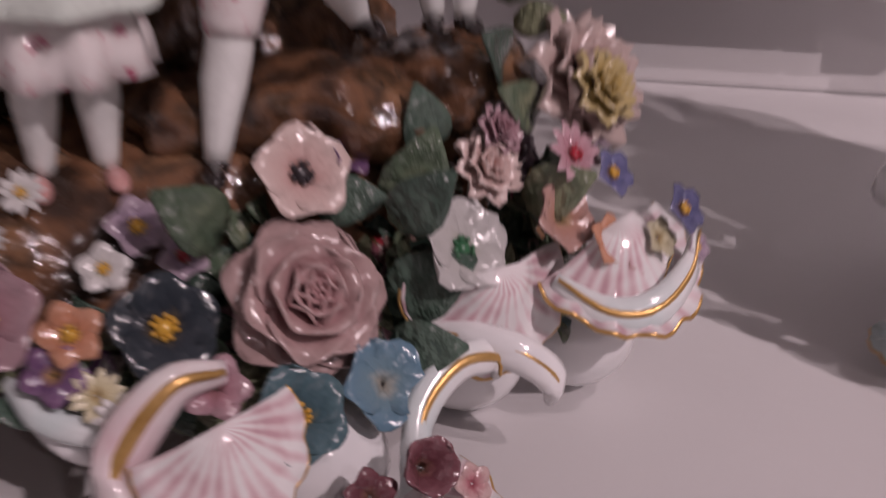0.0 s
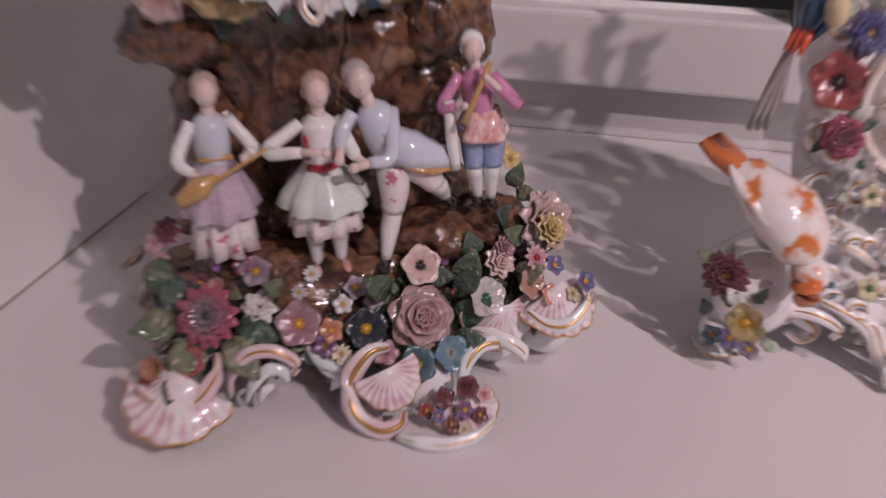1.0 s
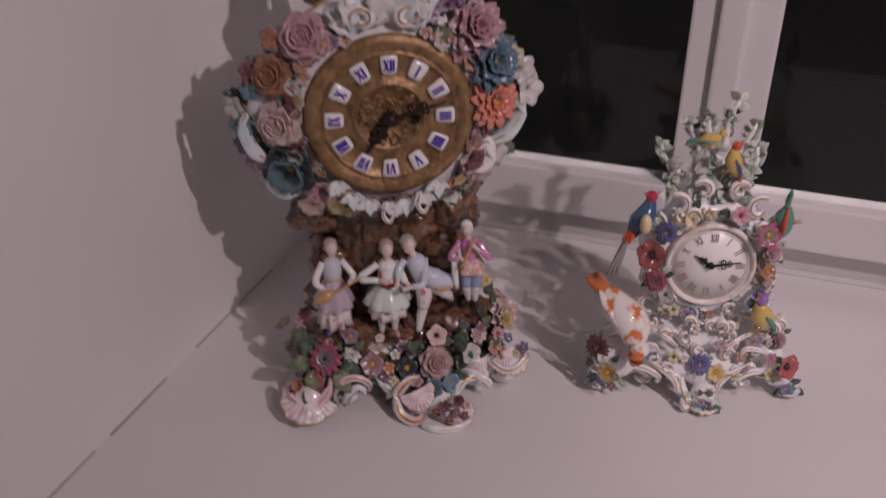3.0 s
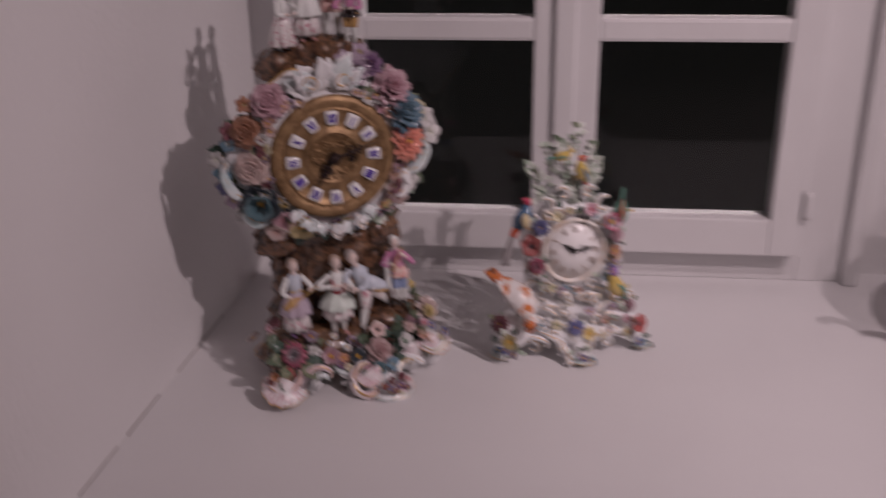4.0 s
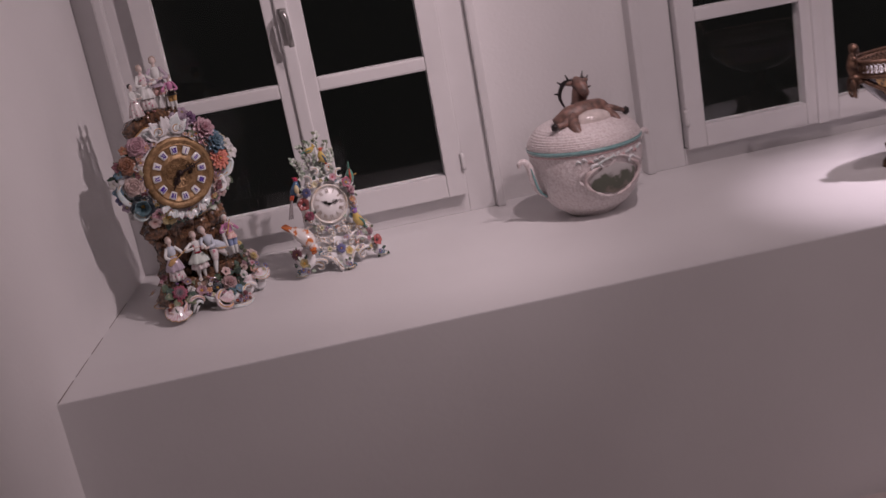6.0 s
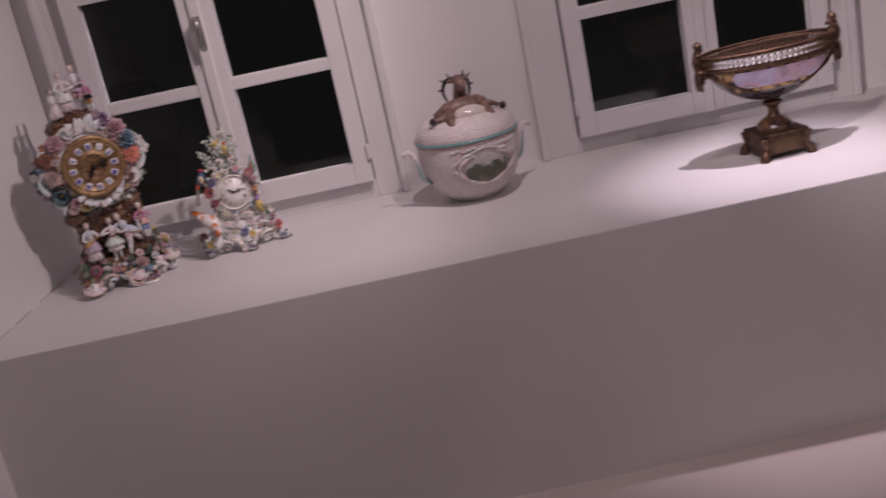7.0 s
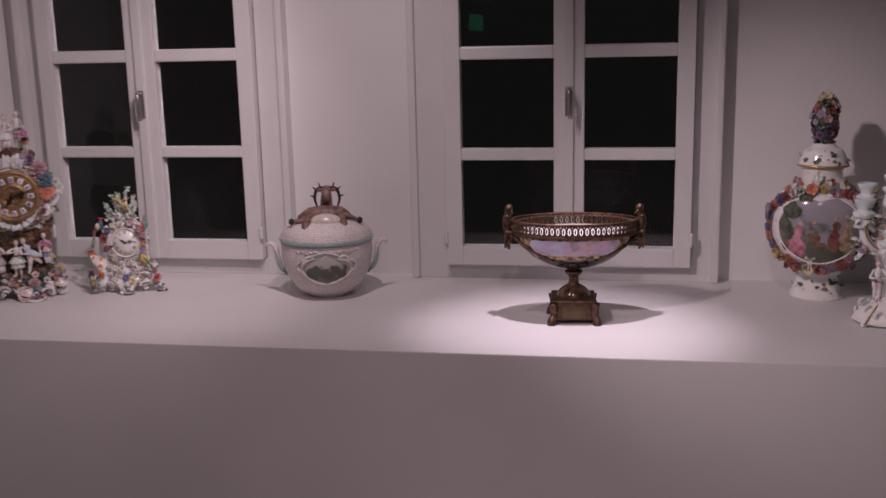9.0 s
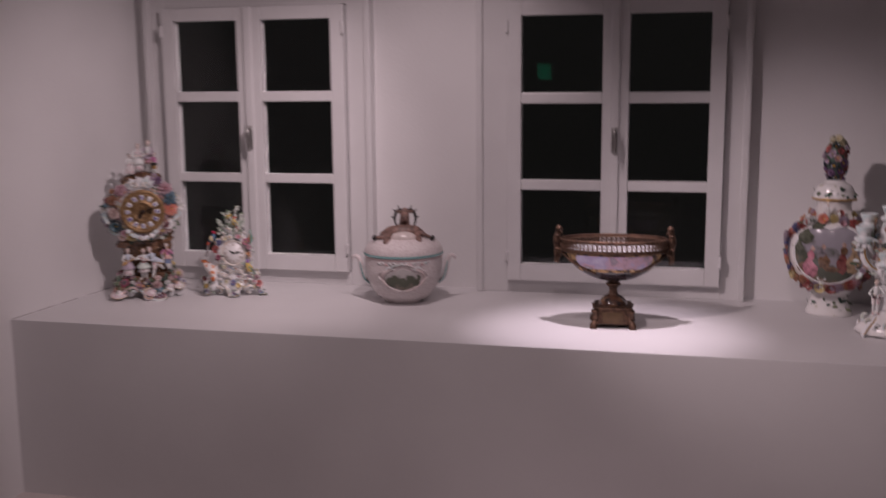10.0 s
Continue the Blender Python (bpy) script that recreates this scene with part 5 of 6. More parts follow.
    # arched apron of scrolls between the feet
    for s in (-1, 1):
        for pts, w in (([(0.102, -0.040, 0.020), (0.086, -0.050, 0.036), (0.062, -0.060, 0.040), (0.044, -0.064, 0.032), (0.048, -0.065, 0.025)], 0.0046), ([(0.022, -0.076, 0.018), (0.028, -0.070, 0.034), (0.042, -0.066, 0.044), (0.058, -0.060, 0.050)], 0.0042),
                       ([(0.084, -0.044, 0.054), (0.072, -0.052, 0.066), (0.054, -0.056, 0.070), (0.048, -0.058, 0.062)], 0.0036), ([(0.028, -0.062, 0.074), (0.040, -0.058, 0.082), (0.056, -0.050, 0.086), (0.062, -0.048, 0.078)], 0.0034)):
            band(T, [(s * x, y, z) for x, y, z in pts], [w * 0.32, w * 0.66, w * 0.6, w * 0.28], CHINA, 1.5, 0.22)
    # flowers
    B = (("open", "red", -0.070, -0.050, 0.186, 0.0180, "dark"), ("anemone", "blue", -0.056, -0.048, 0.213, 0.0135, "gold"), ("rose", "magenta", -0.062, -0.052, 0.154, 0.0135, None), ("open", "white", -0.048, -0.052, 0.137, 0.0105, "green"),
         ("anemone", "maroon", -0.120, -0.060, 0.068, 0.0160, "gold"), ("open", "yellow", -0.108, -0.076, 0.045, 0.0135, "gold"), ("bud", "pink", -0.098, -0.060, 0.060, 0.0080, None), ("bud", "blue", -0.112, -0.062, 0.024, 0.0085, "gold"), ("bud", "sky", -0.122, -0.056, 0.022, 0.0075, "gold"), ("bud", "lilac", -0.100, -0.066, 0.018, 0.0072, "gold"),
         ("anemone", "blue", 0.000, -0.068, 0.056, 0.0140, "gold"), ("open", "yellow", 0.020, -0.068, 0.045, 0.0120, "gold"), ("bud", "blue", 0.010, -0.090, 0.014, 0.0075, "gold"), ("bud", "sky", 0.022, -0.090, 0.010, 0.0070, "gold"), ("bud", "lilac", 0.002, -0.092, 0.020, 0.0062, None),
         ("open", "red", 0.104, -0.058, 0.050, 0.0165, "dark"), ("bud", "cream", 0.086, -0.058, 0.038, 0.0085, "gold"), ("bud", "pink", 0.084, -0.058, 0.060, 0.0085, None), ("rose", "pink", 0.094, -0.042, 0.074, 0.0110, None), ("bud", "blue", 0.108, -0.058, 0.018, 0.0075, "gold"), ("bud", "sky", 0.118, -0.054, 0.014, 0.007, None),
         ("open", "magenta", 0.054, -0.050, 0.216, 0.0155, "gold"), ("rose", "pink", 0.064, -0.048, 0.194, 0.0125, None), ("bud", "purple", 0.070, -0.038, 0.184, 0.009, None), ("open", "orange", 0.063, -0.046, 0.168, 0.0105, "gold"), ("bud", "blue", 0.058, -0.048, 0.140, 0.009, "gold"), ("bud", "sky", 0.050, -0.05, 0.128, 0.008, None),
         ("open", "pink", 0.022, -0.046, 0.236, 0.0115, "red"), ("open", "cream", -0.030, -0.046, 0.228, 0.0090, None), ("bud", "lilac", -0.020, -0.048, 0.108, 0.0095, None), ("bud", "cream", -0.036, -0.050, 0.116, 0.008, "green"), ("bud", "salmon", 0.050, -0.055, 0.060, 0.009, None), ("bud", "lilac", 0.062, -0.05, 0.075, 0.011, None), ("bud", "cream", -0.03, -0.062, 0.06, 0.009, "green"))
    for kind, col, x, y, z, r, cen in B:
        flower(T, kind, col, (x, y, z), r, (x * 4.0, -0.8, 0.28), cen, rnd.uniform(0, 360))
    for i in range(64):
        k = rnd.choice(B)
        a = rnd.uniform(0, 6.28)
        leaf(T, rnd.choice((LEAF, LEAF_DARK, LEAF_PALE, LEAF_PALE)), (k[2] + 0.010 * math.cos(a), k[3] + 0.008, k[4] + 0.010 * math.sin(a)), rnd.uniform(0.009, 0.014), (math.cos(a), -0.3, math.sin(a)), (0, -1, 0.4), rnd.random() < 0.5)
    for i in range(92):
        a = rnd.uniform(0, 6.28)
        if i < 34:
            x, z = 0.064 * math.cos(a) * rnd.uniform(0.95, 1.15), 0.170 + 0.064 * math.sin(a) * rnd.uniform(0.95, 1.15)
            y = -0.040
        else:
            x, z = rnd.uniform(-0.095, 0.095), rnd.uniform(0.026, 0.105)
            y = -0.066 * math.sqrt(max(0.1, 1 - (x / 0.108) ** 2)) * (1.0 if z < 0.05 else 0.86) + rnd.uniform(-0.004, 0.004)
        if rnd.random() < 0.5:
            scroll(T, coil((x, y, z), rnd.uniform(0.006, 0.010), rnd.uniform(0, 360), 0.8, 0.6, 8), [0.002, 0.0042, 0.002], True)
        else:
            flower(T, "bud", rnd.choice(("lilac", "cream", "white", "sky", "blush", "salmon")), (x, y - 0.004, z), rnd.uniform(0.005, 0.008), (x * 4, -0.8, 0.3), rnd.choice((None, "gold")), rnd.uniform(0, 360))
    # leafy branches of the crest
    for pts in ([(-0.030, 0.0, 0.262), (-0.045, 0.0, 0.29), (-0.058, -0.005, 0.318)], [(-0.012, 0.0, 0.28), (-0.012, 0.002, 0.31), (-0.004, 0.0, 0.338)], [(0.0, 0.0, 0.27), (0.014, 0.0, 0.298), (0.018, 0.0, 0.312)],
                [(-0.05, 0.0, 0.245), (-0.075, 0.0, 0.27), (-0.082, 0.0, 0.285)], [(-0.02, 0.0, 0.27), (-0.034, -0.01, 0.305), (-0.036, -0.01, 0.322)], [(0.012, -0.01, 0.255), (0.022, -0.012, 0.275), (0.020, -0.012, 0.292)]):
        pts = [(x + 0.016, y, z + 0.008) for x, y, z in pts]
        br = part("branch", tube(pts, [0.005, 0.004, 0.002], 6, n=3), CHINA, T, "white porcelain branch")
        line = smooth_profile(pts, 4)
        for i, p in enumerate(line[2:]):
            for s in (-1, 1):
                d = (rnd.uniform(0.3, 1) * s, rnd.uniform(-0.8, 0.4), rnd.uniform(-0.1, 0.9))
                leaf(T, LEAF_PALE if rnd.random() < 0.85 else LEAF, p, rnd.uniform(0.009, 0.015), d, (0, -1, 0.5), rnd.random() < 0.3)
    for i in range(84):
        x = rnd.uniform(-0.065, 0.036)
        leaf(T, LEAF_PALE, (x, -0.02 + rnd.uniform(-0.01, 0.01), 0.25 + rnd.uniform(-0.012, 0.040)), rnd.uniform(0.010, 0.017), (rnd.uniform(-1, 1), -0.7, rnd.uniform(-0.2, 1)), (0, -1, 0.4), rnd.random() < 0.4)
    # birds
    navy, redg, yel, teal = glaze("navy_feather", (0.05, 0.12, 0.22)), glaze("red_feather", (0.55, 0.10, 0.05)), glaze("yellow_feather", (0.62, 0.46, 0.14)), glaze("green_feather", (0.10, 0.26, 0.20))
    crim = glaze("crimson_feather", (0.42, 0.03, 0.08))
    bird(T, (-0.082, -0.046, 0.228), 35, 0.042, navy, navy, crim, redg, -25, 0.35, "porcelain bird with blue wings and crimson crest")
    bm = bmesh.new()
    ball(bm, (-0.084, -0.066, 0.232), 0.0085, 2, (0.8, 0.9, 1.4))
    part("breast", bm, glaze("cream_feather", (0.66, 0.56, 0.34)), T, "cream breast of the blue bird")
    for k in (-1, 0, 1):
        part("tail_feather", tube([(-0.098, -0.05 + 0.003 * k, 0.214), (-0.104 + 0.002 * k, -0.05, 0.19), (-0.112 + 0.005 * k, -0.05, 0.158)], [0.003, 0.0028, 0.0018], 6, n=3), plain("grey_feather", (0.30, 0.28, 0.28), 0.2, coat=0.4), T, "long grey tail feather")
    bird(T, (0.074, -0.042, 0.226), 170, 0.040, teal, redg, teal, teal, 108, 0.5, "porcelain bird with green body and red wings")
    bird(T, (0.006, -0.036, 0.290), 200, 0.034, yel, navy, redg, redg, -45, 0.6, "small yellow porcelain bird with blue wings")
    bird(T, (-0.020, -0.030, 0.312), -10, 0.026, yel, teal, yel, teal, 10, 0.5, "small yellow and green porcelain bird")
    bird(T, (0.064, -0.056, 0.112), 215, 0.046, yel, teal, ROBES["violet"], teal, -30, 0.4, "yellow porcelain bird with a violet head")
    bm = bmesh.new()
    tube([(-0.118, -0.034, 0.132), (-0.110, -0.042, 0.122), (-0.098, -0.054, 0.108), (-0.090, -0.064, 0.090), (-0.088, -0.072, 0.072)], [0.008, 0.015, 0.0220, 0.0190, 0.0120], 14, bm, n=4)
    ball(bm, (-0.083, -0.078, 0.066), 0.0125, 2, (0.9, 1.0, 1.1))
    for sx, sy in ((-0.014, -0.066), (0.014, -0.058)):
        tube([(-0.092 + sx, sy, 0.102), (-0.106 + sx * 0.9, sy + 0.012, 0.122), (-0.117 + sx * 0.6, sy + 0.024, 0.136)], [0.009, 0.0085, 0.002], 8, bm, squash=0.55, n=3)
    tail = bmesh.new()
    for k in (-1, 0, 1):
        tube([(-0.112, -0.038, 0.126), (-0.124 + 0.003 * k, -0.028 + 0.003 * k, 0.138), (-0.131 + 0.005 * k, -0.020 + 0.004 * k, 0.146)], [0.009, 0.0075, 0.0045], 7, tail, n=3)
    for v in tail.verts:
        v.co.z = 0.122 + (v.co.z - 0.122) * 0.74
    part("tail", tail, glaze("orange_tail_glaze", (0.58, 0.17, 0.05)), T, "orange tail of the white bird")
    tube([(-0.086, -0.062, 0.094), (-0.088, -0.058, 0.074), (-0.084, -0.056, 0.062)], [0.006, 0.004, 0.003], 8, bm, n=3)
    for v in bm.verts:
        v.co.z = 0.122 + (v.co.z - 0.122) * 0.74
        v.co.x = -0.094 + (v.co.x + 0.100) * 1.12
    part("bird_figurine", bm, mottled("white_glaze_with_orange_patches", [(0.50, (0.80, 0.77, 0.75)), (0.56, (0.76, 0.66, 0.60)), (0.62, (0.62, 0.20, 0.06))], 52, 0.14, coat=0.6, detail=2.5), T, "white and orange porcelain bird, head down")
    part("orange_crest", tube([(-0.080, -0.086, 0.080), (-0.079, -0.088, 0.073), (-0.083, -0.086, 0.066)], [0.010, 0.009, 0.004], 8, n=3), glaze("orange_glaze", (0.60, 0.16, 0.04)), T)
    return T


small_clock()


# ---- the covered tureen ----
def landscape(name, sky, tree, ground, scale, tilt=0.0, span=1.0):
    """Painted landscape: ground low, pale sky high, trees between."""
    m, nt, b = blank(name, 0.16, coat=0.6)
    c = nt.nodes.new("ShaderNodeTexCoord")
    sep = nt.nodes.new("ShaderNodeSeparateXYZ")
    nt.links.new(c.outputs["Generated"], sep.inputs[0])
    n = noise_tex(nt, scale, 5.0)
    a = nt.nodes.new("ShaderNodeMath")
    a.operation = "MULTIPLY_ADD"
    nt.links.new(n, a.inputs[0])
    a.inputs[1].default_value = 1.1
    nt.links.new(sep.outputs["Z"], a.inputs[2])
    d = nt.nodes.new("ShaderNodeMath")
    d.operation = "MULTIPLY_ADD"
    nt.links.new(sep.outputs["X"], d.inputs[0])
    d.inputs[1].default_value = tilt
    nt.links.new(a.outputs[0], d.inputs[2])
    e = nt.nodes.new("ShaderNodeMath")
    e.operation = "MULTIPLY"
    nt.links.new(d.outputs[0], e.inputs[0])
    e.inputs[1].default_value = 0.5 * span
    nt.links.new(ramp(nt, e.outputs[0], [(0.30, ground), (0.42, tree), (0.55, tree), (0.63, sky), (0.9, shade(sky, 1.15))]), b.inputs["Base Color"])
    return m


def patch(R_of, a0, a1, z0, z1, out, na=25, nz=15, keep=None):
    """A thin painted field laid on a turned form, R_of(z) wide; keep(u, v) trims it, u and v from -1 to 1."""
    bm = bmesh.new()
    grid = {}
    for i in range(na):
        for j in range(nz):
            u, v = -1 + 2 * i / (na - 1), -1 + 2 * j / (nz - 1)
            # squeeze the grid into a disc
            if keep:
                k = keep(u, v)
                u, v = u * k[0], v * k[1]
            a = radians((a0 + a1) / 2 + (a1 - a0) / 2 * u)
            z = (z0 + z1) / 2 + (z1 - z0) / 2 * v
            r = R_of(z) + out
            grid[i, j] = bm.verts.new((r * math.cos(a), r * math.sin(a), z))
    for i in range(na - 1):
        for j in range(nz - 1):
            bm.faces.new((grid[i, j], grid[i + 1, j], grid[i + 1, j + 1], grid[i, j + 1]))
    return bm


def disc(u, v):
    """Maps a square to a disc."""
    return math.sqrt(max(0.0, 1 - v * v / 2)), math.sqrt(max(0.0, 1 - u * u / 2))


def profile_radius(profile):
    def R_of(z):
        for (r0, z0), (r1, z1) in zip(profile, profile[1:]):
            if z0 <= z <= z1:
                return r0 + (r1 - r0) * (z - z0) / max(1e-6, z1 - z0)
        return profile[-1][0]
    return R_of


def ridged(pts, n, amp, rows):
    """A smooth profile with fine turned ridges."""
    line = smooth_profile([(r, z, 0) for r, z in pts], rows)
    return [(p.x * (1 + amp * math.sin(i * math.pi * n / len(line))), p.y) for i, p in enumerate(line)]


def tureen():
    T = thing("tureen", pose(0.811, 1.402, SILL, 0, 0, 14), "round white basketwork porcelain tureen with teal edges, stag on lid", "tureen")
    weave = mottled("pinkish_white_basketwork_glaze", [(0.36, (0.59, 0.515, 0.51)), (0.48, (0.68, 0.615, 0.61)), (0.64, (0.75, 0.70, 0.695))], 170, 0.40, coat=0.12, relief=0.0045, relief_scale=190)
    teal = plain("teal_glaze", (0.20, 0.36, 0.36), 0.2, coat=0.5)
    rose = mottled("faint_rose_basketwork", [(0.35, (0.62, 0.50, 0.50)), (0.65, (0.70, 0.62, 0.60))], 50, 0.4, coat=0.1)
    teal_wash = mottled("faint_teal_wash", [(0.35, (0.46, 0.54, 0.53)), (0.65, (0.64, 0.64, 0.62))], 40, 0.35, coat=0.1)
    pink = plain("rose_wash_glaze", (0.62, 0.42, 0.42), 0.2, coat=0.5)
    bowl_pts = [(0.060, 0.0), (0.066, 0.006), (0.098, 0.030), (0.124, 0.072), (0.137, 0.120), (0.1385, 0.168), (0.139, 0.176)]
    prof = [(p.x, p.y) for p in smooth_profile([(r, z, 0) for r, z in bowl_pts], 6)]
    strands = lambda a, z: 1 + 0.009 * math.sin(52 * a + (math.pi if int(z / 0.0062) % 2 else 0))
    part("bowl", lathe(prof, 156, None, strands), weave, T, "woven-pattern porcelain bowl")
    lid_pts = [(0.141, 0.180), (0.139, 0.190), (0.130, 0.207), (0.110, 0.225), (0.078, 0.237), (0.040, 0.242), (0.004, 0.244)]
    lid = part("lid", lathe(ridged(lid_pts, 40, 0.006, 20), 96), weave, T, "ridged porcelain lid")
    part("lid_edge", lathe([(0.136, 0.173), (0.143, 0.174), (0.1445, 0.178), (0.143, 0.182), (0.136, 0.183)], 72), teal, lid, "teal edge")
    part("rim_band", lathe([(0.137, 0.166), (0.1405, 0.167), (0.1405, 0.170), (0.137, 0.171)], 72), pink, T, "faint rose band")
    for s in (-1, 1):
        h = part("handle", tube([(s * 0.120, 0, 0.064), (s * 0.142, 0, 0.086), (s * 0.152, 0, 0.116), (s * 0.156, 0, 0.146), (s * 0.168, 0, 0.164), (s * 0.182, 0, 0.162), (s * 0.184, 0, 0.152)], [0.005, 0.008, 0.0095, 0.009, 0.0075, 0.006, 0.003], 10), weave, T, "curled branch handle")
        part("handle_vein", tube([(s * 0.124, -0.007, 0.066), (s * 0.143, -0.010, 0.086), (s * 0.152, -0.0105, 0.118), (s * 0.157, -0.009, 0.146)], [0.003, 0.0035, 0.003, 0.0015], 7), teal, h, "teal streak on the handle")
    R_of = profile_radius(prof)
    pear = lambda u, v: (disc(u, v)[0] * (1 - 0.16 * v + 0.06 * math.sin(5 * v)), disc(u, v)[1] * (1 - 0.14 * abs(math.sin(3 * u))))
    panel = part("painted_panel", patch(R_of, -117, -63, 0.062, 0.142, 0.003, 33, 21, keep=pear), landscape("small_green_landscape", (0.46, 0.44, 0.43), (0.075, 0.085, 0.055), (0.20, 0.17, 0.13), 40, 0.0, 1.04), T, "painted green landscape in a reserve")
    def ring(da, dz, t0, t1, zc=0.098, k=1.0):
        out = []
        for i in range(13):
            t = radians(t0 + (t1 - t0) * i / 12)
            a, z = radians(-90 + da * math.cos(t)), zc + dz * math.sin(t) * k
            rr = R_of(z) + 0.005
            out.append((rr * math.cos(a), rr * math.sin(a), z))
        return out
    for da, dz, t0, t1, w, mt, zc in ((31, 0.040, 120, 225, 0.0062, rose, 0.104), (33, 0.040, 62, -50, 0.0058, rose, 0.104), (37, 0.034, 140, 215, 0.0046, weave, 0.112), (38, 0.036, 50, -35, 0.0046, weave, 0.110),
                                      (27, 0.042, 215, 268, 0.0052, weave, 0.100), (27, 0.042, 325, 275, 0.0050, rose, 0.100), (22, 0.030, 150, 95, 0.0042, teal_wash, 0.126), (20, 0.028, 30, 85, 0.0042, weave, 0.128)):
        part("cartouche_scroll", tube(ring(da, dz, t0, t1, zc), [0.0015, w, w * 0.6, w * 0.9, 0.0015], 7, n=2), mt, T, "raised rococo scroll")
    for da in (-20, 20):
        pts = []
        for i in range(9):
            t = radians(30 * i)
            a, z = radians(-90 + da + 7 * math.cos(t) * (1 - i / 12)), 0.136 + 0.012 * math.sin(t) * (1 - i / 12)
            pts.append(((R_of(z) + 0.005) * math.cos(a), (R_of(z) + 0.005) * math.sin(a), z))
        part("cartouche_scroll", tube(pts, [0.002, 0.0042, 0.002], 7, n=2), CHINA, T, "white rococo curl")
    for i in range(14):
        a = radians(-128 + i * 76 / 13)
        z = 0.153 + 0.004 * math.sin(i * 2.1)
        part("raised_sprig", tube([(R_of(z) * math.cos(a), R_of(z) * math.sin(a), z), ((R_of(z) + 0.004) * math.cos(a + 0.04), (R_of(z) + 0.004) * math.sin(a + 0.04), z + 0.006), (R_of(z) * math.cos(a + 0.09), R_of(z) * math.sin(a + 0.09), z - 0.002)], [0.0015, 0.003, 0.0012], 6, n=2), (AQUACHINA, CHINA, pink)[i % 3], T)
    # the stag, one plain porcelain shape
    bm = bmesh.new()
    mats, done = [], set()

    def add(material):
        if material not in mats:
            mats.append(material)
        for f in bm.faces:
            if f not in done:
                f.material_index = mats.index(material)
                done.add(f)
    hide, pale, hoof = mottled("brown_grey_glaze", [(0.35, (0.10, 0.065, 0.055)), (0.65, (0.26, 0.15, 0.12))], 60, 0.5, coat=0.05), plain("cream_glaze", (0.62, 0.55, 0.52), 0.2, coat=0.5), plain("black_hoof_glaze", (0.02, 0.016, 0.016), 0.3)
    tube([(-0.078, -0.012, 0.256), (-0.046, -0.026, 0.266), (0.0, -0.030, 0.270), (0.045, -0.024, 0.268), (0.070, -0.008, 0.262)], [0.012, 0.024, 0.025, 0.023, 0.011], 14, bm)
    tube([(0.004, -0.004, 0.268), (0.004, 0.000, 0.294), (0.006, -0.006, 0.318)], [0.030, 0.019, 0.016], 12, bm)
    tube([(0.006, 0.008, 0.328), (0.006, -0.014, 0.322), (0.006, -0.036, 0.308)], [0.014, 0.016, 0.009], 12, bm)
    for s in (-1, 1):
        ball(bm, (0.006 + s * 0.020, 0.002, 0.330), 0.008, 1, (1.6, 0.5, 0.7))
    tube([(-0.040, -0.034, 0.268), (-0.064, -0.050, 0.258), (-0.094, -0.056, 0.256)], [0.014, 0.011, 0.006], 8, bm)
    tube([(0.050, -0.030, 0.268), (0.070, -0.044, 0.266), (0.098, -0.044, 0.254)], [0.012, 0.008, 0.005], 8, bm)
    tube([(-0.040, -0.040, 0.264), (-0.056, -0.074, 0.248), (-0.054, -0.104, 0.218)], [0.018, 0.014, 0.010], 8, bm)
    tube([(0.046, -0.036, 0.264), (0.056, -0.070, 0.248), (0.058, -0.090, 0.226)], [0.016, 0.012, 0.008], 8, bm)
    add(hide)
    ball(bm, (0.002, -0.058, 0.252), 0.034, 3, (1.45, 0.85, 0.76))
    add(pale)
    for p in ((-0.100, -0.056, 0.256), (0.104, -0.044, 0.252), (-0.053, -0.110, 0.209), (0.059, -0.096, 0.218)):
        ball(bm, p, 0.0095, 1, (1.1, 0.9, 1.2))
    for s in (-1, 1):
        tube([(0.006 + s * 0.010, 0.004, 0.334), (0.006 + s * 0.030, 0.020, 0.328), (0.006 + s * 0.038, 0.030, 0.304), (0.006 + s * 0.028, 0.028, 0.278)], [0.005, 0.0055, 0.0045, 0.002], 7, bm)
        for p, q in (((0.018, 0.010, 0.333), (0.024, 0.012, 0.348)), ((0.030, 0.020, 0.326), (0.044, 0.022, 0.336)), ((0.037, 0.028, 0.310), (0.052, 0.030, 0.312))):
            tube([(0.006 + s * p[0], p[1], p[2]), (0.006 + s * q[0], q[1], q[2])], [0.0038, 0.001], 6, bm, n=2)
    add(hoof)
    for v in bm.verts:
        v.co.z = v.co.z - 0.017 if v.co.z < 0.28 else 0.263 + (v.co.z - 0.28) * 1.22
    part("stag_finial", bm, mats, lid, "brown and cream porcelain stag lying on the lid")
    return T


tureen()


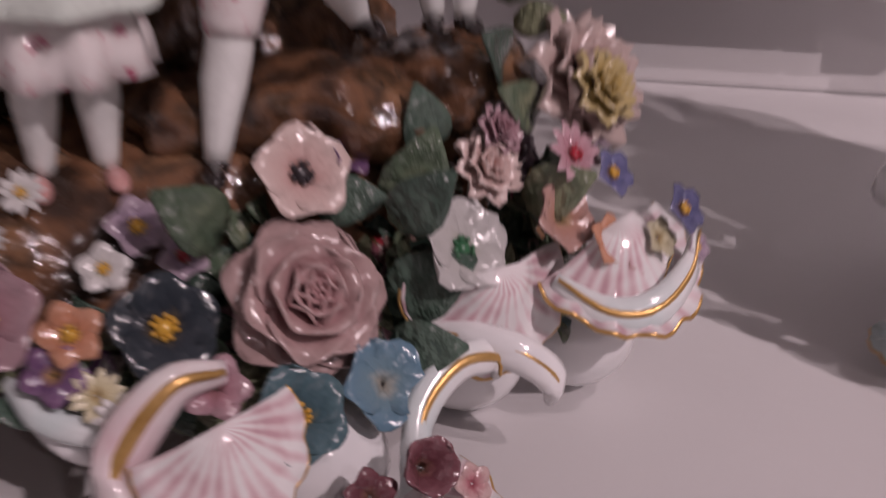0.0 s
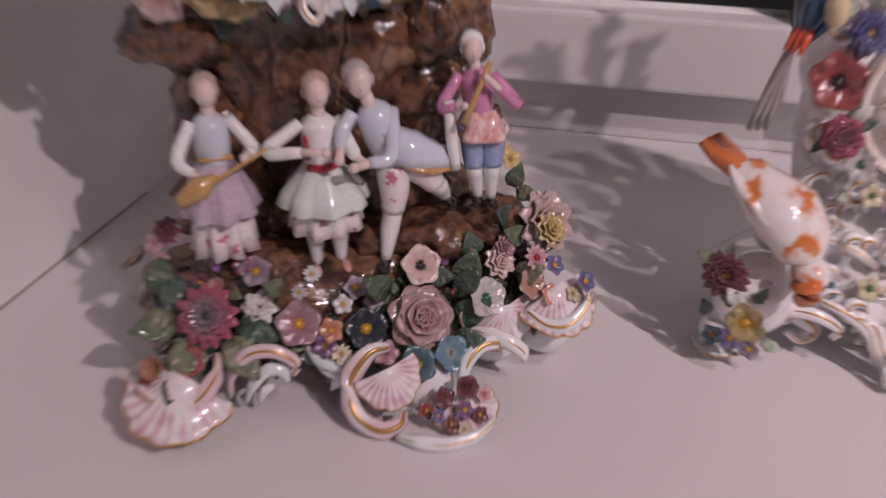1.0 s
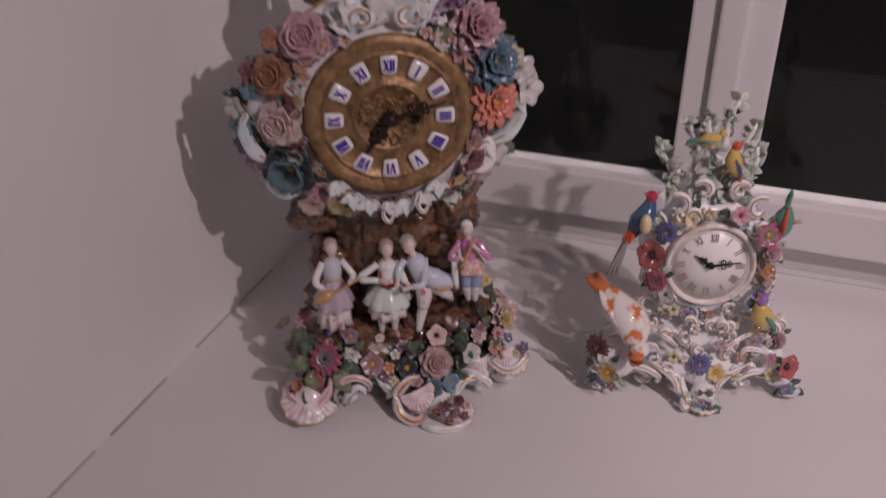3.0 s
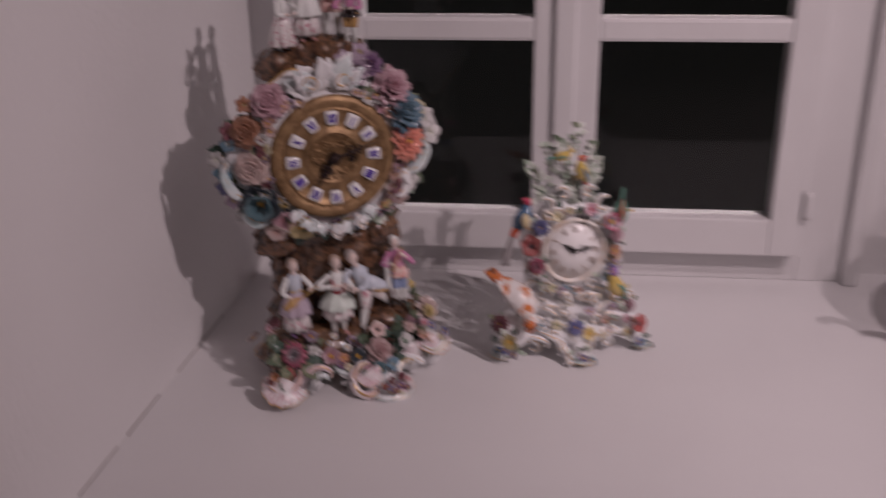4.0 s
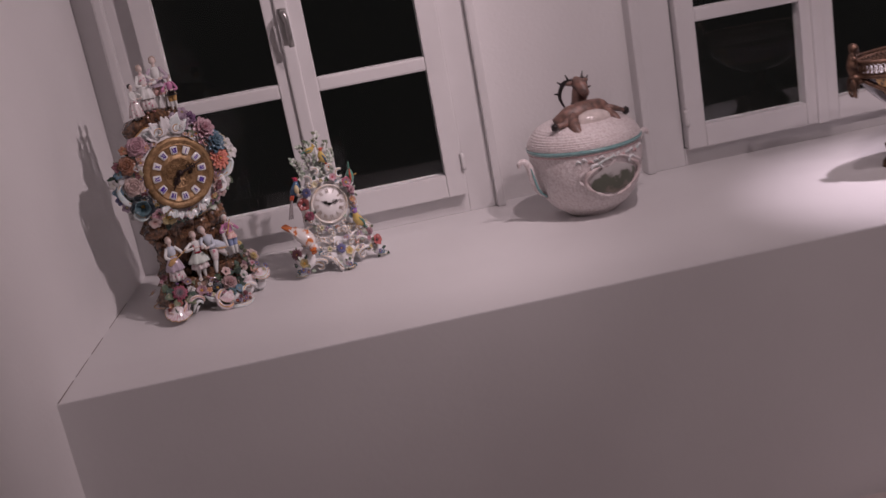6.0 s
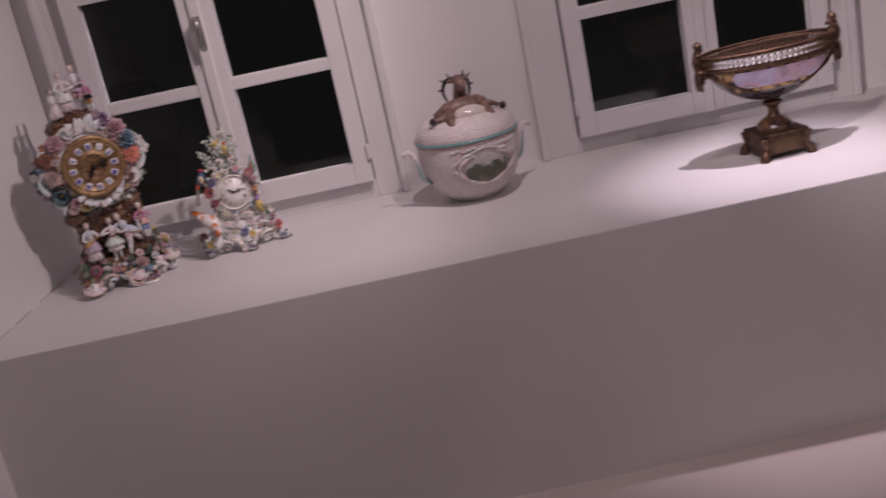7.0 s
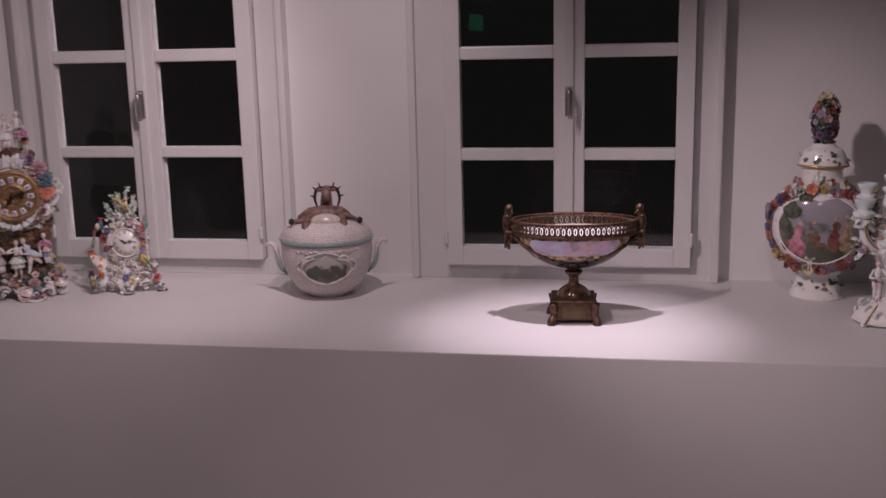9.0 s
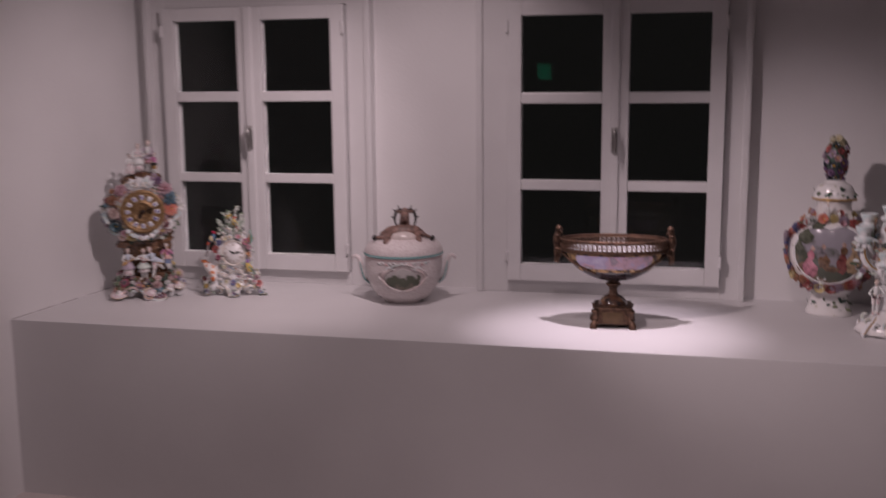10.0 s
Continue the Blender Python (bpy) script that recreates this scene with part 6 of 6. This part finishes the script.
# ---- the bronze-mounted bowl on a foot ----
def urn():
    T = thing("footed_bowl", pose(1.575, 1.178, SILL, 0, 0, 5), "dark gilt bronze footed bowl with a painted lilac porcelain body", "bowl")
    # plinth: a hollowed square block on four feet
    bm = boxed(-0.058, 0.058, -0.058, 0.058, 0.012, 0.062, bevel=0.004)
    part("plinth", bm, BRONZE, T, "square bronze plinth")
    for x in (-0.054, 0.054):
        for y in (-0.054, 0.054):
            part("foot", tube([(x * 1.14, y * 1.14, 0.0), (x * 1.12, y * 1.12, 0.012), (x * 0.98, y * 0.98, 0.030), (x * 1.06, y * 1.06, 0.060)], [0.013, 0.012, 0.010, 0.012], 8), BRONZE, T, "scrolled bronze corner foot")
    part("plinth_panel", boxed(-0.034, 0.034, -0.0605, -0.056, 0.018, 0.052, bevel=0.002), mottled("olive_gilt_panel", [(0.3, (0.09, 0.055, 0.03)), (0.7, (0.15, 0.095, 0.05))], 50, 0.45, metal=0.5), T, "dull gilt panel")
    part("plinth_top", boxed(-0.060, 0.060, -0.060, 0.060, 0.060, 0.068, bevel=0.0035), BRONZE, T, "bronze plinth cap")
    part("foot_dome", lathe([(p.x, p.y) for p in smooth_profile([(0.046, 0.064, 0), (0.046, 0.072, 0), (0.040, 0.084, 0), (0.028, 0.094, 0), (0.016, 0.101, 0)], 5)], 40), mottled("dark_painted_enamel", [(0.35, (0.02, 0.018, 0.02)), (0.55, (0.10, 0.05, 0.03)), (0.7, (0.16, 0.09, 0.04))], 45, 0.15, coat=0.6), T, "dark painted domed foot")
    part("stem", lathe([(p.x, p.y) for p in smooth_profile([(0.018, 0.099, 0), (0.014, 0.106, 0), (0.0135, 0.122, 0), (0.022, 0.131, 0), (0.024, 0.137, 0), (0.016, 0.142, 0), (0.024, 0.147, 0)], 5)], 32), BRONZE, T, "bronze stem with a knop")
    bowl_pts = [(0.022, 0.145), (0.060, 0.152), (0.102, 0.172), (0.134, 0.200), (0.155, 0.228), (0.163, 0.246)]
    prof = [(p.x, p.y) for p in smooth_profile([(r, z, 0) for r, z in bowl_pts], 6)]
    dark = mottled("dark_blue_black_enamel", [(0.3, (0.015, 0.014, 0.02)), (0.7, (0.05, 0.035, 0.04))], 40, 0.12, coat=0.7)
    OV = 0.56

    def oval(bm):
        for v in bm.verts:
            v.co.y *= OV
        return bm
    inner = [(r * 0.955, z + 0.005) for r, z in prof]
    bm = oval(lathe(prof + inner[::-1], 72))
    part("bowl", bm, dark, T, "dark glazed porcelain bowl")
    lining = lathe([(r * 0.945, z + 0.006) for r, z in prof], 64)
    bmesh.ops.delete(lining, geom=[max(lining.faces, key=lambda f: f.calc_center_median().z)], context="FACES")
    part("lining", oval(lining), CHINA, T, "white porcelain inside")
    R_of = profile_radius(prof)
    paint = mottled("lilac_and_rose_painting", [(0.30, (0.42, 0.38, 0.52)), (0.42, (0.34, 0.28, 0.44)), (0.52, (0.44, 0.27, 0.34)), (0.60, (0.24, 0.19, 0.24)), (0.72, (0.44, 0.37, 0.42))], 20, 0.14, coat=0.6, detail=5.0)
    giltfield = mottled("gilt_tracery", [(0.42, (0.05, 0.035, 0.03)), (0.54, (0.34, 0.21, 0.09)), (0.7, (0.44, 0.29, 0.14))], 70, 0.3, metal=0.5)
    for k in range(2):
        a = -90 + 180 * k
        part("gilt_field", oval(patch(R_of, a - 66, a + 66, 0.182, 0.240, 0.0020, 41, 9)), giltfield, T, "gilt tracery border")
        part("painted_panel", oval(patch(R_of, a - 50, a + 50, 0.193, 0.237, 0.0046, 41, 9, keep=lambda u, v: (1.0 - 0.10 * v * v, 1.0))), paint, T, "lilac and rose painted panel")
    # pierced gallery
    part("lower_band", oval(lathe([(0.162, 0.240), (0.170, 0.242), (0.171, 0.248), (0.166, 0.251), (0.160, 0.249)], 72)), BRONZE, T, "bronze band")
    top = part("upper_band", oval(lathe([(0.166, 0.274), (0.172, 0.276), (0.173, 0.281), (0.170, 0.284), (0.165, 0.281)], 72)), BRONZE, T, "bronze rim")
    for ob in T.children:
        if ob.name.startswith(("lower_band", "upper_band")):
            me = ob.data
            b2 = bmesh.new()
            b2.from_mesh(me)
            bmesh.ops.delete(b2, geom=[f for f in b2.faces if len(f.verts) > 4], context="FACES")
            b2.to_mesh(me)
            b2.free()
    loop = bpy.data.meshes.new("gallery_loop")
    bm = bmesh.new()
    tube([(0.0075 * math.cos(t), 0, 0.0125 * math.sin(t)) for t in (2 * math.pi * k / 12 for k in range(13))], [0.0027, 0.0027], 6, bm, n=1)
    ball(bm, (-0.0075, -0.001, 0.0), 0.0042, 1)
    ball(bm, (0, -0.001, 0.0), 0.0034, 1, (0.8, 1, 2.4))
    bm.to_mesh(loop)
    bm.free()
    loop.materials.append(BRONZE)
    for p in loop.polygons:
        p.use_smooth = True
    n = 68
    for i in range(n):
        a = 2 * math.pi * i / n
        x, y = 0.1675 * math.sin(a), -0.1675 * OV * math.cos(a)
        turn = math.degrees(math.atan2(OV * math.sin(a), math.cos(a)))
        w = math.hypot(math.cos(a), OV * math.sin(a))
        part("gallery_loop", loop, None, T, m=pose(x, y, 0.2625, 0, 0, turn) @ Matrix.Diagonal((w, 1, 1, 1)))
    for s in (-1, 1):
        h = part("handle", tube([(s * 0.164, 0, 0.236), (s * 0.178, 0, 0.250), (s * 0.182, 0, 0.272), (s * 0.180, 0, 0.292), (s * 0.176, 0, 0.304)], [0.008, 0.010, 0.013, 0.010, 0.008], 10), BRONZE, T, "bronze bust handle")
        bm = bmesh.new()
        ball(bm, (s * 0.176, 0, 0.311), 0.0125, 2, (0.9, 1, 1.05))
        part("handle_knob", bm, BRONZE, h, "bronze knob")
        part("drop_ring", tube([(s * 0.186, 0.012 * math.cos(t), 0.226 + 0.022 * math.sin(t)) for t in (2 * math.pi * k / 14 for k in range(15))], [0.0035, 0.0035], 7, n=2), BRONZE, h, "hanging bronze ring")
        part("handle_leaf", tube([(s * 0.168, 0, 0.250), (s * 0.180, 0, 0.225), (s * 0.176, 0, 0.198)], [0.012, 0.010, 0.003], 8, n=3), BRONZE, h, "bronze leaf")
        pts = []
        for k in range(6):
            ang, z = radians(6 + 11 * k), 0.238 - 0.0125 * k
            pts.append((s * (R_of(z) + 0.004) * math.cos(ang), -(R_of(z) + 0.004) * OV * math.sin(ang), z))
        part("swag", tube(pts, [0.006, 0.0045, 0.0055, 0.004, 0.0045, 0.002], 7, n=3), BRONZE, T, "bronze leaf swag")
        bm = bmesh.new()
        for k in range(14):
            ball(bm, (s * (0.174 + 0.008 * math.sin(k * 1.9)), 0.010 * math.sin(k * 2.7), 0.222 + 0.0062 * k), 0.0085 - 0.00015 * k, 1, (1.0, 1.0, 0.85))
        part("handle_foliage", bm, BRONZE, h, "lumpy cast bronze leaves")
    return T


urn()


# ---- the tall covered vase ----
def tall_vase():
    T = thing("covered_vase", pose(2.270, 1.487, SILL, 0, 0, -11) @ Matrix.Diagonal((1.04, 1.04, 1.0, 1)), "tall white porcelain vase with flower garland and painted scene", "vase")
    rnd = random.Random(21)
    sq = 0.80
    pts = [(0.070, 0.0), (0.072, 0.006), (0.064, 0.030), (0.058, 0.060), (0.068, 0.082), (0.104, 0.116), (0.126, 0.165), (0.132, 0.215), (0.128, 0.265), (0.114, 0.304), (0.082, 0.332), (0.056, 0.350), (0.052, 0.370), (0.056, 0.384)]
    prof = [(p.x, p.y) for p in smooth_profile([(r, z, 0) for r, z in pts], 5)]

    def flatten(bm):
        for v in bm.verts:
            v.co.y *= sq
        return bm
    part("body", flatten(lathe(prof, 64)), SPECKCHINA, T, "white porcelain body with painted sprigs")
    lid = part("lid", flatten(lathe([(p.x, p.y) for p in smooth_profile([(0.050, 0.384, 0), (0.064, 0.386, 0), (0.066, 0.392, 0), (0.060, 0.412, 0), (0.050, 0.432, 0), (0.034, 0.442, 0), (0.028, 0.450, 0)], 5)], 48)), SPECKCHINA, T, "domed white lid with painted sprigs")
    part("lid_rim", flatten(lathe([(0.063, 0.384), (0.068, 0.386), (0.069, 0.389), (0.066, 0.392)], 48)), GOLD, lid, "thin gilt rim")
    bm = bmesh.new()
    ball(bm, (0, 0, 0.515), 0.030, 3, (1, 1, 2.1))
    part("bouquet_core", bm, LEAF_DARK, lid, "dark green bouquet core")
    cols = ("lilac", "red", "purple", "ink", "maroon", "ink", "lilac", "rose", "red")
    for i in range(46):
        f = i / 45
        z = 0.455 + 0.132 * f
        a = i * 2.399
        r = 0.030 * math.sqrt(max(0.1, 1 - ((z - 0.515) / 0.068) ** 2))
        col = "cream" if z > 0.562 else rnd.choice(cols)
        flower(lid, rnd.choice(("open", "full", "bud", "cup")), col, (r * math.cos(a), r * math.sin(a), z), rnd.uniform(0.012, 0.017), (math.cos(a), math.sin(a), (z - 0.515) * 12), rnd.choice((None, "gold")), rnd.uniform(0, 360))
    R_of = profile_radius(prof)
    # painted scene in a heart-shaped reserve
    def heart(u, v):
        k = disc(u, v)
        return k[0], k[1] * (1.0 - 0.20 * max(0.0, v) * max(0.0, 1 - abs(u) * 2.2))
    panel = part("painted_panel", flatten(patch(R_of, -142, -38, 0.118, 0.318, 0.003, 41, 27, keep=heart)), landscape("painted_park_scene", (0.31, 0.295, 0.33), (0.085, 0.095, 0.070), (0.26, 0.17, 0.11), 22, 0.62, 0.92), T, "painted park landscape")
    gown = lambda u, v: (disc(u, v)[0] * (1.0 - 0.42 * (v + 1) / 2 + 0.10 * math.sin(4 * v + 1)), disc(u, v)[1] * (1 + 0.08 * math.sin(5 * u)))
    layer = 0.0036
    for a, z, w, h, c in ((-120, 0.166, 9, 0.012, "brown"), (-110, 0.168, 9, 0.022, "rose"), (-108, 0.197, 4, 0.012, "rose"), (-106, 0.211, 2.2, 0.005, "flesh"), (-93, 0.186, 6, 0.018, "brown"), (-96, 0.204, 4.5, 0.010, "slate"), (-94, 0.217, 2.2, 0.005, "flesh"),
                          (-73, 0.182, 6, 0.024, "wine"), (-72, 0.211, 3.6, 0.010, "brown"), (-72, 0.223, 2.2, 0.005, "flesh"), (-60, 0.184, 8, 0.026, "sand"), (-60, 0.214, 3.6, 0.009, "sand"), (-62, 0.226, 2.2, 0.005, "flesh"), (-84, 0.168, 8, 0.006, "brown"), (-117, 0.236, 10, 0.016, "leafy"), (-104, 0.262, 8, 0.010, "leafy"), (-124, 0.21, 6, 0.018, "leafy")):
        layer += 0.00022
        a, z, w, h = -90 + 1.15 * (a + 88), 0.207 + 1.5 * (z - 0.193), w * 1.5, h * 1.5
        part("painted_patch", flatten(patch(R_of, a - w, a + w, z - h, z + h, layer, 13, 13, keep=gown)), P_FLAT[c], panel)
    part("panel_edge", flatten(tube_loop([((R_of(0.218 + 0.100 * math.sin(t) * (1 - 0.20 * max(0, math.sin(t)) * max(0, 1 - abs(math.cos(t)) * 2.2))) + 0.003, -90 + 52 * math.cos(t), 0.218 + 0.100 * math.sin(t) * (1 - 0.20 * max(0, math.sin(t)) * max(0, 1 - abs(math.cos(t)) * 2.2))) ) for t in (2 * math.pi * k / 48 for k in range(49))], 0.0030)), CHINA, T, "raised white edge round the painting")
    # garland
    warm = ("red", "orange", "coral", "yellow", "maroon", "salmon", "pink", "blue", "lilac", "white", "red", "orange")
    n = 58
    for i in range(n):
        t = 2 * math.pi * i / n
        a = radians(-90 + 80 * math.cos(t))
        z = 0.216 + 0.112 * math.sin(t)
        if math.sin(t) > 0.9 and i % 2:
            continue
        r = R_of(z) + 0.002
        p = (r * math.cos(a), r * math.sin(a) * sq, z)
        flower(T, rnd.choice(("full", "open", "ruffled", "cup", "rose")), rnd.choice(warm), p, rnd.uniform(0.017, 0.0235), (math.cos(a), math.sin(a), 0.3 * math.sin(t)), rnd.choice((None, "gold", "dark")), rnd.uniform(0, 360))
    for i in range(70):
        t = rnd.uniform(0, 6.28)
        a = radians(-90 + 80 * math.cos(t))
        z = 0.216 + 0.112 * math.sin(t)
        r = R_of(z) - 0.002
        leaf(T, rnd.choice((LEAF, LEAF_DARK)), (r * math.cos(a), r * math.sin(a) * sq, z), rnd.uniform(0.014, 0.022), (math.cos(a) + rnd.uniform(-1, 1), math.sin(a), rnd.uniform(-1, 1)), (math.cos(a), math.sin(a), 0.2))
    for i in range(44):
        a = radians(rnd.uniform(-170, -10))
        z = rnd.choice((rnd.uniform(0.02, 0.08), rnd.uniform(0.395, 0.425)))
        r = (R_of(z) if z < 0.3 else 0.066 - (z - 0.392) * 0.35) + 0.001
        leaf(T, rnd.choice((LEAF, LEAF_DARK)), (r * math.cos(a), r * math.sin(a) * sq, z), rnd.uniform(0.012, 0.018), (rnd.uniform(-1, 1), 0, rnd.uniform(-0.6, 0.6)), (math.cos(a), math.sin(a), 0.2))
    for i in range(30):
        a, z = radians(rnd.uniform(-165, -15)), rnd.choice((rnd.uniform(0.312, 0.345), rnd.uniform(0.088, 0.112)))
        r = R_of(z) + 0.003
        flower(T, rnd.choice(("full", "open", "bud", "cup")), rnd.choice(warm), (r * math.cos(a), r * math.sin(a) * sq, z), rnd.uniform(0.010, 0.017), (math.cos(a), math.sin(a), 0.4), rnd.choice((None, "gold")), rnd.uniform(0, 360))
    for at, h in (((-0.012, -0.070, 0.322), 0.058), ((0.020, -0.066, 0.316), 0.045), ((-0.020, -0.108 * sq, 0.098), 0.060)):
        figurine(T, at, rnd.uniform(-30, 30), h, None, "white", "white", "white", shoes="white", hair=WHITEGLAZE, label="small white porcelain figurine")
    return T


def tube_loop(polar, r):
    return tube([(q * math.cos(radians(a)), q * math.sin(radians(a)), z) for q, a, z in polar], [r, r], 6, n=1)


def brushed(name, c):
    return mottled(name, [(0.35, shade(c, 0.55)), (0.5, c), (0.68, shade(c, 1.35))], 75, 0.18, coat=0.5, detail=4.0)


P_FLAT = {"rose": brushed("painted_rose", (0.44, 0.17, 0.22)), "sand": brushed("painted_sand", (0.42, 0.30, 0.19)), "wine": brushed("painted_wine", (0.20, 0.06, 0.055)), "brown": brushed("painted_brown", (0.17, 0.10, 0.06)),
          "slate": brushed("painted_slate", (0.24, 0.22, 0.24)), "flesh": brushed("painted_flesh", (0.55, 0.38, 0.32)), "leafy": brushed("painted_foliage", (0.10, 0.11, 0.08))}
tall_vase()


# ---- the porcelain candelabrum ----
def candelabrum():
    T = thing("candelabrum", pose(2.400, 1.225, SILL, 0, 0, 10), "white porcelain candelabrum with flowers, figurines and scrolled arms", "candelabrum")
    rnd = random.Random(33)
    part("base", rough_lathe([(0.080, 0.006), (0.084, 0.012), (0.070, 0.030), (0.046, 0.052), (0.034, 0.072), (0.030, 0.080)], 40, 0.010, 18, 5.0), SPECKCHINA, T, "swirled white porcelain base")
    for k in range(3):
        a = radians(-150 + 120 * k)
        scroll(T, [(0.03 * math.cos(a), 0.03 * math.sin(a), 0.06), (0.062 * math.cos(a), 0.062 * math.sin(a), 0.034), (0.086 * math.cos(a), 0.086 * math.sin(a), 0.010), (0.094 * math.cos(a), 0.094 * math.sin(a), 0.008)], [0.010, 0.012, 0.010, 0.006], True)
    part("stem", lathe([(p.x, p.y) for p in smooth_profile([(0.030, 0.075, 0), (0.026, 0.12, 0), (0.034, 0.17, 0), (0.046, 0.20, 0), (0.036, 0.235, 0), (0.024, 0.27, 0), (0.028, 0.31, 0), (0.020, 0.345, 0)], 5)], 32), CHINA, T, "white baluster stem")
    buff = plain("soft_brown_hair", (0.36, 0.26, 0.20), 0.25, coat=0.4)
    figurine(T, (-0.038, -0.024, 0.068), -10, 0.108, None, "sprig", "white", "white", legs="white", shoes="shoe", hair=buff, label="porcelain figurine seated by the stem")
    figurine(T, (0.004, -0.044, 0.070), 20, 0.112, None, "lilac", "sprig", "sprig", legs="white", shoes="shoe", hair=buff, label="porcelain figurine with lilac cloth")
    cup = [(p.x, p.y) for p in smooth_profile([(0.008, 0.0, 0), (0.022, 0.006, 0), (0.026, 0.018, 0), (0.016, 0.026, 0), (0.018, 0.034, 0), (0.024, 0.050, 0), (0.022, 0.056, 0), (0.014, 0.052, 0)], 4)]
    for x, y, z, bend in ((-0.082, -0.020, 0.285, 0.22), (0.090, 0.010, 0.285, 0.22), (-0.030, -0.070, 0.215, 0.19), (0.0, 0.0, 0.345, 0.33), (-0.045, 0.055, 0.315, 0.26)):
        if abs(x) + abs(y) > 0.001:
            scroll(T, [(0, 0, bend), (x * 0.5, y * 0.5, bend - 0.018), (x * 0.95, y * 0.95, bend + 0.02), (x, y, z)], [0.014, 0.013, 0.012, 0.010], True)
        part("candle_cup", lathe(cup, 28), AQUACHINA, T, "white and aqua candle cup", pose(x, y, z) @ Matrix.Diagonal((1.1, 1.1, 0.95, 1)))
        for q in range(7):
            b2 = q * 0.9
            leaf(T, rnd.choice((LEAF_PALE, CHINA, AQUACHINA)), (x + 0.012 * math.cos(b2), y + 0.012 * math.sin(b2), z + 0.002), 0.022, (math.cos(b2), math.sin(b2), -0.5), (0, 0, 1), True)
    for i in range(26):
        a = i * 2.399
        z = 0.19 + 0.16 * rnd.random()
        r = 0.040
        flower(T, rnd.choice(("open", "bud", "rose")), rnd.choice(("white", "orange", "lilac", "pink", "sky", "yellow", "salmon")), (r * math.cos(a), r * math.sin(a), z), rnd.uniform(0.010, 0.015), (math.cos(a), math.sin(a), 0.3), rnd.choice((None, "gold")), rnd.uniform(0, 360))
        leaf(T, rnd.choice((LEAF_PALE, LEAF)), (r * math.cos(a + 0.4), r * math.sin(a + 0.4), z), 0.018, (math.cos(a + 0.4), math.sin(a + 0.4), rnd.uniform(-0.5, 0.6)), (0, 0, 1))
    for i in range(90):
        a, z = rnd.uniform(0, 6.28), rnd.uniform(0.17, 0.33)
        r = rnd.uniform(0.03, 0.095)
        at = (r * math.cos(a), r * math.sin(a), z + 0.4 * (r - 0.05))
        leaf(T, rnd.choice((LEAF_PALE, LEAF_PALE, LEAF, AQUACHINA)), at, rnd.uniform(0.016, 0.028), (math.cos(a) + rnd.uniform(-0.8, 0.8), math.sin(a) + rnd.uniform(-0.8, 0.8), rnd.uniform(-0.6, 0.8)), (0, -0.5, 1), rnd.random() < 0.6)
        if i % 4 == 0:
            flower(T, rnd.choice(("open", "bud", "rose")), rnd.choice(("white", "blush", "salmon", "lilac", "white")), at, rnd.uniform(0.009, 0.014), (math.cos(a), math.sin(a) - 0.4, 0.3), rnd.choice((None, "gold")), rnd.uniform(0, 360))
    for i in range(14):
        a = i * 0.449
        scroll(T, coil((0.066 * math.cos(a), 0.066 * math.sin(a), 0.030 + 0.006 * (i % 3)), 0.012, i * 83, 0.8, 0.5, 8), [0.003, 0.0055, 0.003], i % 2 == 0, (CHINA, AQUACHINA, LEAF_PALE)[i % 3], ratio=0.12)
    return T


candelabrum()
